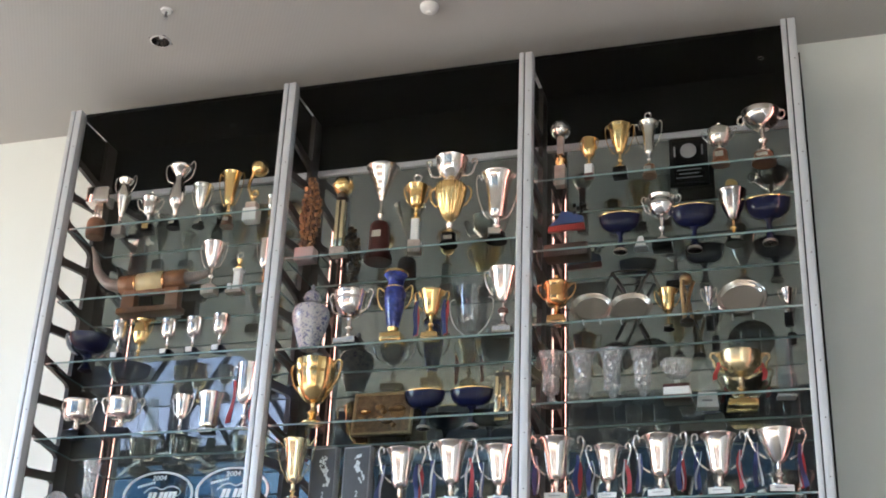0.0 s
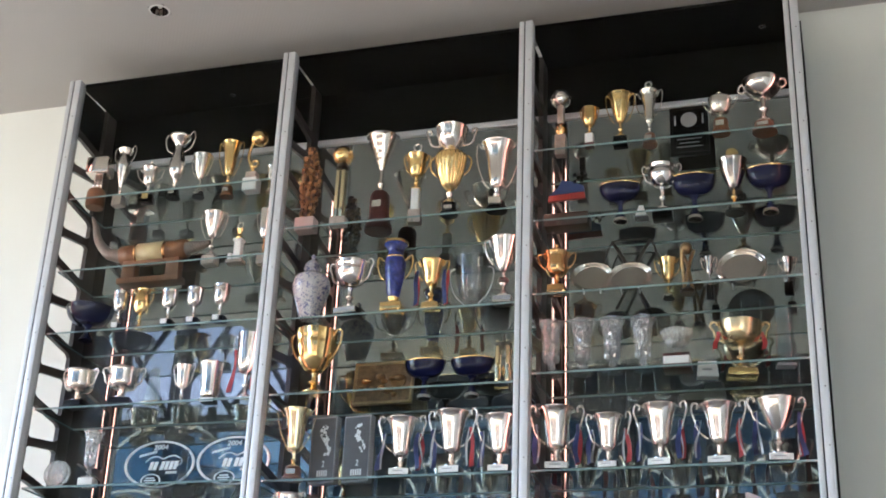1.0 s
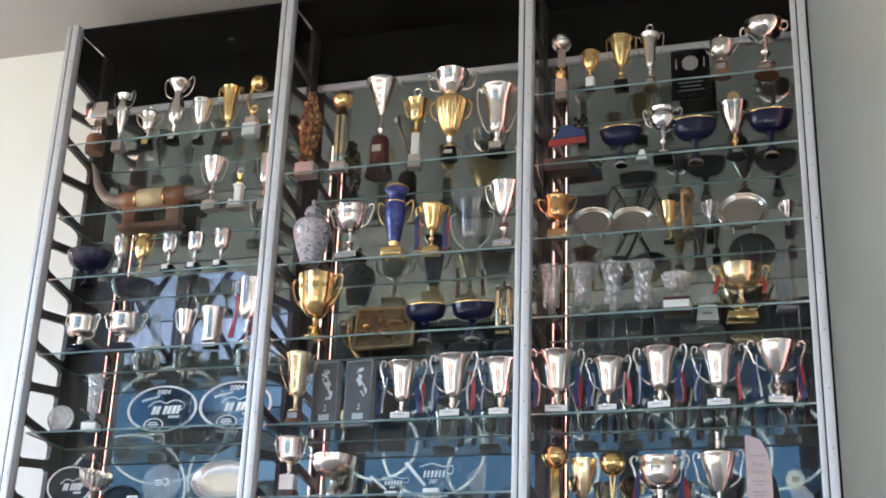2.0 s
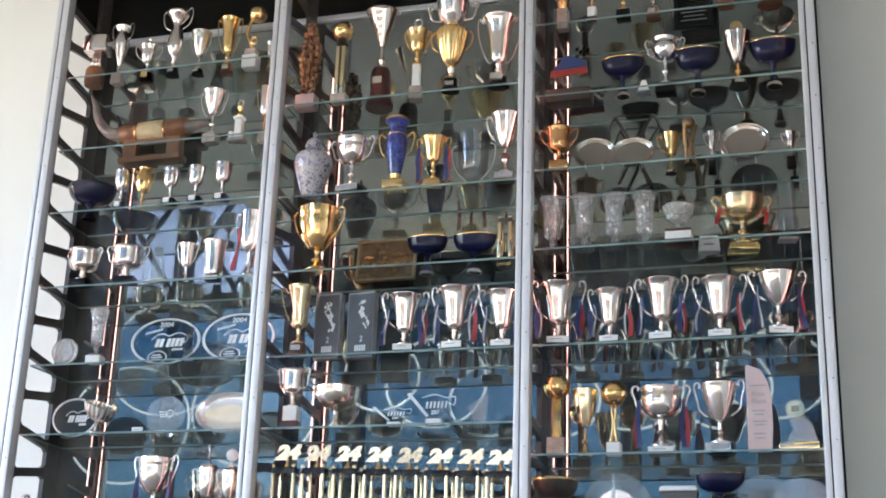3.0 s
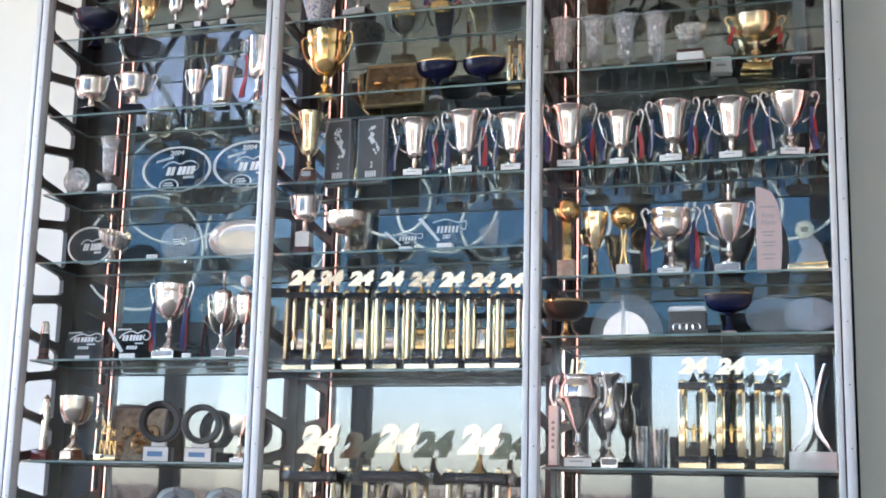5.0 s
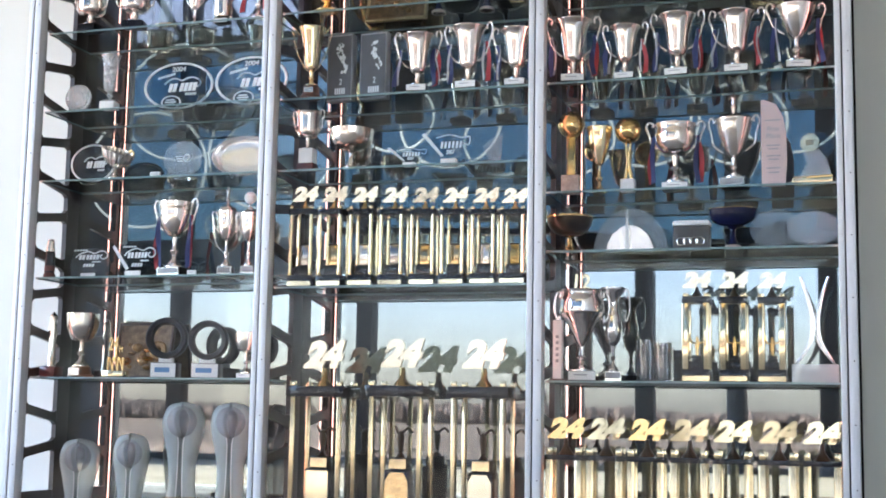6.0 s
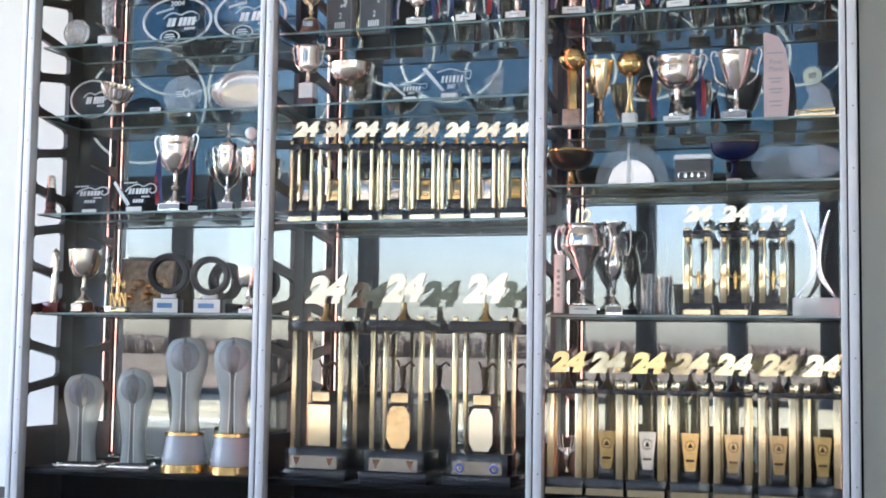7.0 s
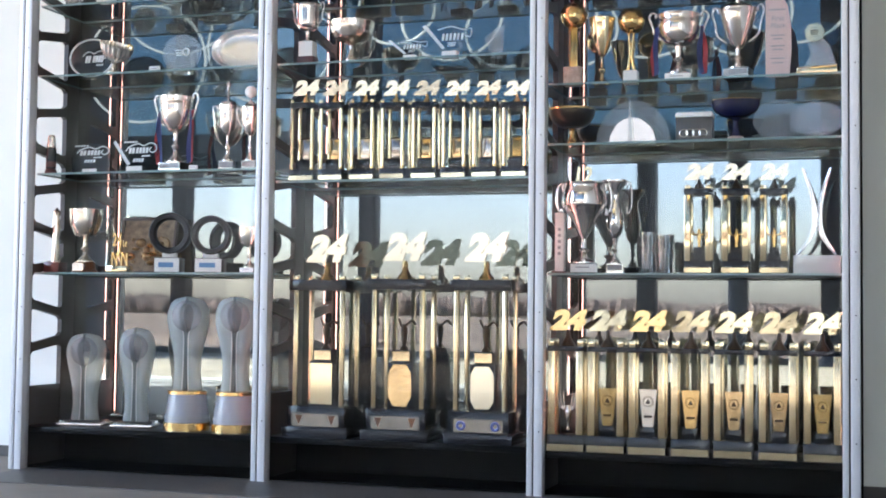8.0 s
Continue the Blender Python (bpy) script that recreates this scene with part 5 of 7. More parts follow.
def double_cup(x, y, z, h, w):
    ob = thing("trophy_cup", "tall two-tier cup, silver top on engraved gold bowl", "trophy", x, y, z, 5)
    b = stand(ob, "dark", h, w * 0.45)
    part("stem", lathe([(w * 0.24, b), (w * 0.2, h * 0.14), (w * 0.06, h * 0.2), (w * 0.1, h * 0.25), (w * 0.05, h * 0.28), (w * 0.1, h * 0.31)]), SILVER, ob)
    prof = [(0.08, 0.28), (0.2, 0.34), (0.30, 0.45), (0.37, 0.58), (0.39, 0.66), (0.34, 0.70), (0.15, 0.73)]
    part("lower_bowl", lathe([(p.x * w, p.z * h) for p in smooth_line([(a, 0, t) for a, t in prof], 3)], 72, 18, 0.07), GOLD, ob, "engraved gold bowl")
    prof = [(0.12, 0.73), (0.16, 0.76), (0.34, 0.82), (0.40, 0.90), (0.42, 0.98), (0.44, 1.0)]
    part("upper_bowl", lathe([(a * w, t * h) for a, t in prof] + [(a * w * 0.92, t * h) for a, t in prof[::-1][:-2]], 32), SILVER, ob, "silver upper bowl")
    for side in (-1, 1):
        part("handle", tube([(side * w * 0.3, 0, h * 0.80), (side * w * 0.52, 0, h * 0.82), (side * w * 0.62, 0, h * 0.92), (side * w * 0.66, 0, h * 0.985), (side * w * 0.56, 0, h * 0.99), (side * w * 0.54, 0, h * 0.94)], w * 0.03), SILVER, ob)
        part("handle", tube([(side * w * 0.36, 0, h * 0.45), (side * w * 0.5, 0, h * 0.52), (side * w * 0.54, 0, h * 0.62), (side * w * 0.44, 0, h * 0.68)], w * 0.025), GOLD, ob)
    return ob


def ginger_jar(x, y, z, h, w):
    ob = thing("lidded_jar", "blue and white porcelain jar with domed lid", "jar", x, y, z)
    k = ((0.50, 0.0), (0.56, 0.06), (0.72, 0.2), (0.97, 0.42), (1.0, 0.52), (0.88, 0.62), (0.46, 0.70), (0.40, 0.75))
    part("jar", lathe([(p.x * w / 2, p.z * h) for p in smooth_line([(a, 0, t) for a, t in k], 4)], 32), PORCELAIN, ob)
    k = ((0.46, 0.745), (0.49, 0.76), (0.42, 0.83), (0.22, 0.885), (0.09, 0.91), (0.13, 0.96), (0.01, 1.0))
    part("lid", lathe([(a * w / 2, t * h) for a, t in k], 32), PORCELAIN, ob)
    return ob


def blue_vase(x, y, z, h, w):
    ob = thing("handled_vase", "cobalt blue vase with gold handles and foot", "vase", x, y, z)
    r = w * 0.33
    part("base", box(w * 0.58, w * 0.5, h * 0.10, 0, 0, 0.012, 0.003), GOLD, ob)
    for dx in (-1, 1):
        for dy in (-1, 1):
            part("foot", ball(0.009, dx * w * 0.24, dy * w * 0.2, 0.009), GOLD, ob)
    part("stem", lathe([(r * 0.62, h * 0.1), (r * 0.4, h * 0.17), (r * 0.5, h * 0.22)]), GOLD, ob)
    k = ((0.42, 0.21), (0.56, 0.30), (0.76, 0.48), (0.90, 0.64), (0.88, 0.73), (0.70, 0.82), (0.72, 0.89), (0.94, 0.95))
    part("body", lathe([(p.x * r, p.z * h) for p in smooth_line([(a, 0, t) for a, t in k], 4)], 30), BLUE_VASE, ob)
    part("rim", lathe([(r * 0.9, h * 0.945), (r * 0.98, h * 0.955), (r * 0.96, h), (r * 0.75, h), (r * 0.7, h * 0.9)], 30), BLUE_VASE, ob)
    part("band", lathe([(r * 0.97, h * 0.968), (r * 1.03, h * 0.98), (r * 1.0, h * 1.003), (r * 0.9, h * 1.004)], 30), GOLD, ob, "thin gold band")
    part("collar", lathe([(r * 0.80, h * 0.765), (r * 0.82, h * 0.775), (r * 0.76, h * 0.79)], 30), GOLD, ob)
    for side in (-1, 1):
        part("handle", tube([(side * r * 0.75, 0, h * 0.72), (side * w * 0.46, 0, h * 0.80), (side * w * 0.5, 0, h * 0.70), (side * w * 0.42, 0, h * 0.55), (side * r * 0.9, 0, h * 0.48)], w * 0.03), GOLD, ob)
    return ob


def glass_goblet(x, y, z, h, w):
    ob = thing("glass_goblet", "wide clear glass goblet on low stem", "goblet", x, y, z)
    k = ((0.25, 0.0), (0.24, 0.02), (0.07, 0.08), (0.06, 0.16), (0.2, 0.22), (0.38, 0.4), (0.45, 0.7), (0.5, 1.0))
    out = [(p.x * w, p.z * h) for p in smooth_line([(a, 0, t) for a, t in k], 3)]
    part("goblet", lathe(out + [(r * 0.94, max(t, h * 0.3)) for r, t in out[::-1][:14]], 30), GOBLET, ob)
    for side in (-1, 1):
        part("handle", tube([(side * w * 0.47, 0, h * 0.86), (side * w * 0.60, 0, h * 0.80), (side * w * 0.58, 0, h * 0.58), (side * w * 0.44, 0, h * 0.36), (side * w * 0.2, 0, h * 0.2)], w * 0.018), ICE, ob, "thin clear glass handle")
    return ob


def print_plaque(x, y, z, h, w):
    ob = thing("printed_plaque", "dark grey upright plaque with white printed figure", "plaque", x, y, z, -6)
    part("block", box(w, 0.05, h, 0, 0, 0, 0.003), GREY_STONE, ob)
    part("face", span(-w * 0.46, w * 0.46, -0.028, -0.0255, h * 0.03, h * 0.97), GREY_FACE, ob, "dark grey printed face")
    rnd = random.Random(int(x * 100))
    for i in range(44):
        u = rnd.random()
        cx = w * (0.14 + 0.16 * math.sin(5.5 * u + 0.6) * (0.4 + 0.6 * u) + rnd.uniform(-0.10, 0.10))
        cz, q = h * (0.40 + 0.46 * u), w * rnd.uniform(0.018, 0.06)
        part("figure_print", plate_shape([(cx - q, cz - q * rnd.random()), (cx + q * 0.5, cz - q), (cx + q, cz + q * 0.7), (cx - q * 0.2, cz + q * 1.5)], 0.001, -0.0295 - i * 0.00005), PRINT, ob)
    part("numeral", lettering("2", h * 0.09, w * 0.10, 0.001, w * 0.06, -0.029, h * 0.24, 0.1, 0.01), PRINT, ob)
    for i in range(5):
        part("print", span(w * (-0.16 + i * 0.085), w * (-0.105 + i * 0.085), -0.0295, -0.028, h * 0.10, h * 0.19), PRINT, ob)
    return ob


def wedge_plaque(x, y, z, h, w):
    ob = thing("wedge_plaque", "clear wedge glass plaque with white emblem", "plaque", x, y, z)
    part("sheet", plate_shape([(-w * 0.1, h * 0.18), (w * 0.2, h * 0.18), (w * 0.5, h * 0.6), (w * 0.46, h * 0.85), (-w * 0.4, h)], 0.012), SLAB, ob)
    part("slash", plate_shape([(-w * 0.5, h * 0.96), (-w * 0.43, h), (-w * 0.05, h * 0.3), (-w * 0.1, h * 0.27)], 0.004, -0.004), PRINT, ob, "white slanted bar")
    part("swoosh", tube([(-w * 0.2, -0.002, h * 0.84), (w * 0.06, -0.002, h * 0.92), (w * 0.3, -0.002, h * 0.82), (w * 0.46, -0.002, h * 0.84), (w * 0.44, -0.002, h * 0.6), (w * 0.34, -0.002, h * 0.66)], h * 0.015), PRINT, ob, "white car outline emblem")
    for i in range(6):
        part("print", plate_shape([(w * (-0.12 + i * 0.075), h * 0.52), (w * (-0.08 + i * 0.075), h * 0.52), (w * (-0.06 + i * 0.075), h * 0.72), (w * (-0.10 + i * 0.075), h * 0.72)], 0.002, -0.002), PRINT, ob)
    part("year", lettering("2007", h * 0.13, w * 0.17, 0.002, w * 0.08, -0.002, h * 0.34, 0.1, 0.01), PRINT, ob, "white year number")
    part("base", box(w * 0.3, 0.04, h * 0.2, w * 0.05, 0.005, 0, 0.002), WHITE, ob, "pale block foot")
    return ob


def glass_block(x, y, z, h, w):
    ob = thing("glass_sculpture", "folded clear glass sculpture on the shelf", "sculpture", x, y, z, 20)
    part("front_leaf", plate_shape([(-w * 0.5, h * 0.6), (-w * 0.1, 0), (w * 0.4, 0), (w * 0.5, h), (0, h * 0.85)], 0.012), HAZE, ob)
    part("side_leaf", plate_shape([(-w * 0.2, 0), (w * 0.2, 0), (w * 0.3, h * 0.9), (w * 0.0, h * 0.7)], 0.012, 0.03), HAZE, ob)
    return ob


def tower(x, y, z, h, w, label, numeral, figure=False, shield=False, group=""):
    """Four bright columns between a black base and a black top plate, with a raised numeral above."""
    ob = thing("column_trophy", label, "trophy", x, y, z, turn_of() * 0.25, group)
    plain = not shield and not figure
    nh, bh = (h * 0.15 if numeral else h * 0.12), h * (0.12 if shield else 0.11)
    bw, d = w * (0.93 if shield else 0.87), w * (0.84 if plain else 0.72)
    base = part("base", box(bw, d, bh, 0, 0, 0, 0.002), LACQUER, ob)
    part("base_plate", span(-bw * 0.485, bw * 0.485, -d / 2 - 0.003, -d / 2, bh * 0.06, bh * 0.45), PALE_GOLD, base, "pale gold strip with print")
    tp = h * (0.035 if shield else 0.06)
    t0 = h * 0.705
    part("top_plate", box(bw, d, tp, 0, 0, t0, 0.002), LACQUER, ob)
    cw = w * (0.17 if shield else 0.185 if figure else 0.115)
    ch = h * (0.05 if shield else 0.028)
    for dx in (-1, 1):
        for dy in (-1, 1):
            cx, cy = dx * (bw / 2 - cw * 0.62), dy * (d / 2 - cw * 0.62)
            if plain:
                col = part("column", lathe([(cw / 2, bh), (cw / 2, t0)], 14, x=cx, y=cy), PALE_GOLD, ob)
            else:
                col = part("column", lean_of(box(cw, cw, t0 - bh, cx, cy, bh, 0.0015), 0.3, 9), SATIN_GOLD if shield else PALE_GOLD, ob)
            part("cap", box(cw * 0.86, cw * 0.86, ch, cx, cy, t0 + tp, 0.001), PALE_GOLD, col)
            if plain:
                part("foot", lathe([(cw * 0.62, bh), (cw * 0.62, bh + h * 0.012), (cw * 0.5, bh + h * 0.02)], 14, x=cx, y=cy), GOLD, col)
    part("pedestal", lathe([(w * 0.19, t0 + tp), (w * 0.17, t0 + tp + h * 0.012), (w * 0.06, t0 + tp + h * 0.06), (w * 0.045, h - nh + 0.003)], 16), DARK if shield or figure else GOLD, ob)
    if numeral:
        lean = (0.8, 5, -1.8) if shield else (0.9, 5, 1.5) if figure else (0.7, 4, 3.8)
        part("numeral", lean_of(lettering("24", nh, w * 0.94, 0.012, 0, 0, h - nh, 0.25, 0.065), *lean), (GOLD, PALE_GOLD)[int(x * 100) % 2] if shield else NUMERAL, ob, "raised pale gold numeral twenty-four")
    if shield and x < 3.0:
        zc = bh + h * 0.10
        part("cup", lathe([(w * 0.07, zc - h * 0.07), (w * 0.02, zc - h * 0.045), (w * 0.02, zc - h * 0.02), (w * 0.08, zc + h * 0.01), (w * 0.10, zc + h * 0.06), (w * 0.06, zc + h * 0.10), (w * 0.05, zc + h * 0.10)], 18), SILVER, ob, "small silver cup")
        for side in (-1, 1):
            for k in (0.6, 1.0, 1.4):
                part("wing", tube([(side * w * 0.06, 0, zc + h * 0.06), (side * w * 0.15 * k, 0, zc + h * 0.10), (side * w * 0.20 * k, 0, zc + h * 0.20)], w * 0.02, taper=(1.2, 0.4)), SILVER, ob)
    elif shield:
        zc = bh + (t0 - bh) * 0.34
        arms = part("shield", plate_shape([(-w * 0.12, zc - h * 0.13), (w * 0.12, zc - h * 0.13), (w * 0.225, zc + h * 0.13), (-w * 0.225, zc + h * 0.13)], 0.006, -0.012), (PALE_GOLD_WORN, BRASS_DARK, PALE, GOLD, PALE_GOLD_WORN)[COUNT[0] % 5], ob, "tapered metal plaque with sun emblem")
        part("block", box(w * 0.36, d * 0.5, zc - h * 0.13 - bh, 0, 0, bh, 0.002), LACQUER, ob)
        part("edge", span(-w * 0.12, w * 0.12, -0.014, -0.006, zc - h * 0.142, zc - h * 0.131), PALE_GOLD, arms, "bright lower edge")
        zm = zc + h * 0.045
        for i in range(14):
            a = 2 * math.pi * i / 14
            c, e = math.cos(a), math.sin(a)
            part("ray", plate_shape([(w * (0.10 * c - 0.014 * e), zm + w * (0.10 * e + 0.014 * c)), (w * (0.10 * c + 0.014 * e), zm + w * (0.10 * e - 0.014 * c)), (w * 0.165 * c, zm + w * 0.165 * e)], 0.001, -0.013), DARK, arms)
        part("emblem", plate_shape([(-w * 0.06, zm - w * 0.05), (w * 0.06, zm - w * 0.05), (0, zm + w * 0.07)], 0.001, -0.013), DARK, arms)
        part("print", span(-w * 0.1, w * 0.1, -0.0135, -0.012, zc - h * 0.065, zc - h * 0.05), DARK, arms)
    elif figure:
        step = part("block", box(w * 0.46, d * 0.6, h * 0.07, 0, 0, bh, 0.002), LACQUER, ob)
        part("upper_block", box(w * 0.30, d * 0.4, h * 0.06, 0, 0, bh + h * 0.07, 0.002), LACQUER, step)
        f = bh + h * 0.13
        part("figure", join(lathe([(w * 0.05, f), (w * 0.035, f + h * 0.02), (w * 0.075, f + h * 0.09), (w * 0.05, f + h * 0.14), (0.002, f + h * 0.17)], 12), tube([(-w * 0.24, 0, f + h * 0.19), (-w * 0.18, 0, f + h * 0.12), (-w * 0.04, 0, f + h * 0.11)], w * 0.03), tube([(w * 0.24, 0, f + h * 0.19), (w * 0.18, 0, f + h * 0.12), (w * 0.04, 0, f + h * 0.11)], w * 0.03)), GOLD, ob, "gold winged figure")
    else:
        part("block", box(w * 0.5, d * 0.5, h * 0.10, 0, 0, bh, 0.002), LACQUER, ob)
        tone = (BRASS_DARK, DARK_SILVER, BRIGHT, PALE_GOLD_WORN, PALE_GOLD, PALE_GOLD_WORN, PALE)[int(x * 100) % 7]
        part("plaque", lean_of(box(w * 0.31, 0.012, h * 0.20, w * 0.03, -d * 0.1, bh + h * 0.10, 0.002), 2, 5), tone, ob, "metal plaque between the columns")
        part("plaque_rail", box(w * 0.33, 0.016, h * 0.012, w * 0.03, -d * 0.1, bh + h * 0.30, 0.001), DARK, ob)
    return ob


def big_tower(x, y, z, h, w):
    ob = thing("column_trophy", "large four-column gold trophy with raised numeral", "trophy", x, y, z, turn_of() * 0.3, "large column trophies")
    d = w * 0.75
    part("base", box(w * 1.12, d * 1.15, h * 0.05, 0, 0, 0, 0.003), LACQUER, ob)
    part("plinth", box(w * 0.98, d, h * 0.10, 0, 0, h * 0.05, 0.003), LACQUER, ob)
    front = part("plate", span(-w * 0.40, w * 0.40, -d / 2 - 0.004, -d / 2, h * 0.055, h * 0.115), DULL_DISH, ob, "dull metal name plate")
    for s in (-0.28, 0.28):
        if x > 2.3:
            part("badge", hoop(h * 0.017, h * 0.006, w * s, -d / 2 - 0.006, h * 0.085, 18), BADGE_BLUE, front, "round blue badge")
        else:
            part("badge", plate_shape([(w * (s - 0.06), h * 0.108), (w * s, h * 0.064), (w * (s + 0.06), h * 0.108)], 0.002, -d / 2 - 0.006), WOOD, front, "brown pointed badge")
    lo, hi = h * 0.15, h * 0.72
    for dx in (-1, 1):
        for dy in (-1, 1):
            part("column", lean_of(box(w * 0.066, w * 0.066, hi - lo, dx * w * 0.40, dy * d * 0.38, lo, 0.002), 0.3, 14), SATIN_GOLD, ob)
            part("cap", box(w * 0.085, w * 0.085, h * 0.025, dx * w * 0.40, dy * d * 0.38, hi + h * 0.05, 0.001), PALE_GOLD, ob)
    part("top_plate", box(w * 0.98, d, h * 0.05, 0, 0, hi, 0.003), LACQUER, ob)
    part("pedestal", lathe([(w * 0.14, hi + h * 0.05), (w * 0.13, hi + h * 0.062), (w * 0.06, hi + h * 0.085), (w * 0.045, h * 0.86)], 18), BRASS_DARK, ob)
    part("numeral", lean_of(lettering("24", h * 0.14, w * 0.74, 0.02, 0, 0, h * 0.86, 0.3, 0.065), 0.8, 4, -0.2), NUMERAL, ob, "raised pale gold numeral twenty-four")
    part("inner_block", box(w * 0.42, d * 0.45, h * 0.22, 0, 0, lo, 0.002), LACQUER, ob)
    o = h * 0.10
    cz, cw = lo + h * 0.11, w * 0.19
    cut, face = ((0.97, PALE_GOLD), (0.55, PALE_GOLD_WORN), (0.62, NUMERAL))[int((x - 1.6) / 0.4)]
    part("plaque", lean_of(plate_shape([(-cw * cut, cz - o), (cw * cut, cz - o), (cw, cz - o * cut), (cw, cz + o * cut), (cw * cut, cz + o), (-cw * cut, cz + o), (-cw, cz + o * cut), (-cw, cz - o * cut)], 0.004, -d * 0.225 - 0.006), 0.6, 2), face, ob, "square gold plaque" if cut > 0.9 else "eight-sided gold plaque")
    part("upper_block", box(w * 0.3, d * 0.35, h * 0.06, 0, 0, lo + h * 0.22, 0.002), LACQUER, ob)
    part("upper_plate", span(-w * 0.14, w * 0.14, -d * 0.175 - 0.004, -d * 0.175, lo + h * 0.228, lo + h * 0.272), PALE_GOLD, ob)
    f = lo + h * 0.28
    part("figure", join(lathe([(w * 0.08, f), (w * 0.03, f + h * 0.02), (w * 0.05, f + h * 0.07), (w * 0.06, f + h * 0.1), (0.002, f + h * 0.13)], 12), tube([(-w * 0.1, 0, f + h * 0.15), (-w * 0.02, 0, f + h * 0.11), (w * 0.12, 0, f + h * 0.14), (w * 0.2, 0, f + h * 0.12)], w * 0.02)), DARK, ob, "dark winged figure")
    return ob


def award_plaque(x, y, z, h, w):
    ob = thing("wall_plaque", "dark plaque with silver disc and fine print", "plaque", x, y, z)
    part("board", box(w, 0.02, h, 0, 0, 0, 0.003), BLACK, ob)
    part("disc", plate_shape(oval(w * 0.42, h * 0.30, h * 0.72, 28), 0.004, -0.014), STEEL, ob, "dull silver disc emblem")
    part("line_frame", join(span(-w * 0.44, w * 0.44, -0.0115, -0.010, h * 0.05, h * 0.058), span(-w * 0.44, w * 0.44, -0.0115, -0.010, h * 0.942, h * 0.95), span(-w * 0.44, -w * 0.43, -0.0115, -0.010, h * 0.06, h * 0.94), span(w * 0.43, w * 0.44, -0.0115, -0.010, h * 0.06, h * 0.94)), LADDER, ob, "thin dull border line")
    for i in range(4):
        k = (0.2, 0.32, 0.26, 0.34)[i]
        part("print", span(-w * k, w * k, -0.0115, -0.010, h * (0.40 - i * 0.08), h * (0.412 - i * 0.08)), STEEL, ob)
    for s in (-1, 1):
        part("pin", tube([(s * w * 0.36, -0.012, h * 0.62), (s * w * 0.36, -0.012, h * 0.82)], w * 0.022, n=1), STEEL, ob)
    return ob


def flag_model(x, y, z, h, w):
    ob = thing("race_model", "red and blue model with checkered flag on wooden block", "model", x, y, z)
    part("base", box(w * 1.1, w * 0.5, h * 0.22, 0, 0, 0, 0.004), DARK_WOOD, ob, "dark brown wooden block")
    part("stripe", plate_shape([(-w * 0.5, h * 0.52), (w * 0.44, h * 0.54), (w * 0.42, h * 0.65), (-w * 0.48, h * 0.62)], 0.02), RED_PAINT, ob, "red stripe")
    part("body", plate_shape([(-w * 0.46, h * 0.63), (w * 0.42, h * 0.66), (w * 0.40, h * 0.76), (w * 0.05, h * 0.86), (-w * 0.15, h * 0.88), (-w * 0.25, h * 0.75)], 0.02), BLUE_PAINT, ob, "blue swept body")
    part("post", box(w * 0.2, 0.015, h * 0.32, 0, 0.01, h * 0.22), CLEAR, ob)
    for i in range(4):
        for j in range(3):
            if (i + j) % 2:
                continue
            cx, cz = w * (0.14 + i * 0.09), h * (0.80 + j * 0.065 + i * 0.012)
            part("check", plate_shape([(cx, cz), (cx + w * 0.085, cz + h * 0.012), (cx + w * 0.085, cz + h * 0.072), (cx, cz + h * 0.06)], 0.008), BLACK, ob)
    return ob


def pyramid(x, y, z, h, w):
    ob = thing("glass_pyramid", "small white pyramid on the shelf", "award", x, y, z)
    part("pyramid", box(w, w, h * 0.9, 0, 0, h * 0.1, 0, top=0.35), WHITE, ob)
    part("foot", box(w * 1.2, w * 1.1, h * 0.1, 0, 0, 0, 0.001), GREY_STONE, ob)
    return ob


def cross_rack(x, y, z, h, w):
    ob = thing("crossed_stand", "dark crossed metal stand with oval top", "stand", x, y, z)
    for s in (-1, 1):
        part("leg", tube([(s * w * 0.36, 0, h * 0.98), (s * w * 0.15, 0, h * 0.72), (-s * w * 0.1, 0, h * 0.3), (-s * w * 0.3, 0, 0.006)], 0.009), LADDER, ob)
    part("rail", tube([(-w * 0.5, 0, h * 0.7), (-w * 0.36, 0, h * 0.96), (0, 0, h * 0.985), (w * 0.36, 0, h * 0.96), (w * 0.5, 0, h * 0.7)], 0.005), LADDER, ob)
    return ob


def twist_award(x, y, z, h, w):
    ob = thing("twist_trophy", "dark gold twisted trophy holding a globe", "trophy", x, y, z)
    part("base", lathe([(w * 0.40, 0), (w * 0.40, h * 0.07), (w * 0.32, h * 0.1)]), DARK, ob)
    for k in range(3):
        a = 2 * math.pi * k / 3
        part("strand", tube([(w * (0.3 - 0.16 * math.sin(math.pi * t) + 0.12 * t) * math.cos(a + 2.2 * t), w * (0.3 - 0.16 * math.sin(math.pi * t) + 0.12 * t) * math.sin(a + 2.2 * t), h * (0.08 + 0.75 * t)) for t in (0, 0.25, 0.5, 0.75, 1.0)], w * 0.11), BRONZE, ob)
    part("globe", ball(w * 0.36, 0, 0, h - w * 0.36), BRONZE, ob)
    return ob


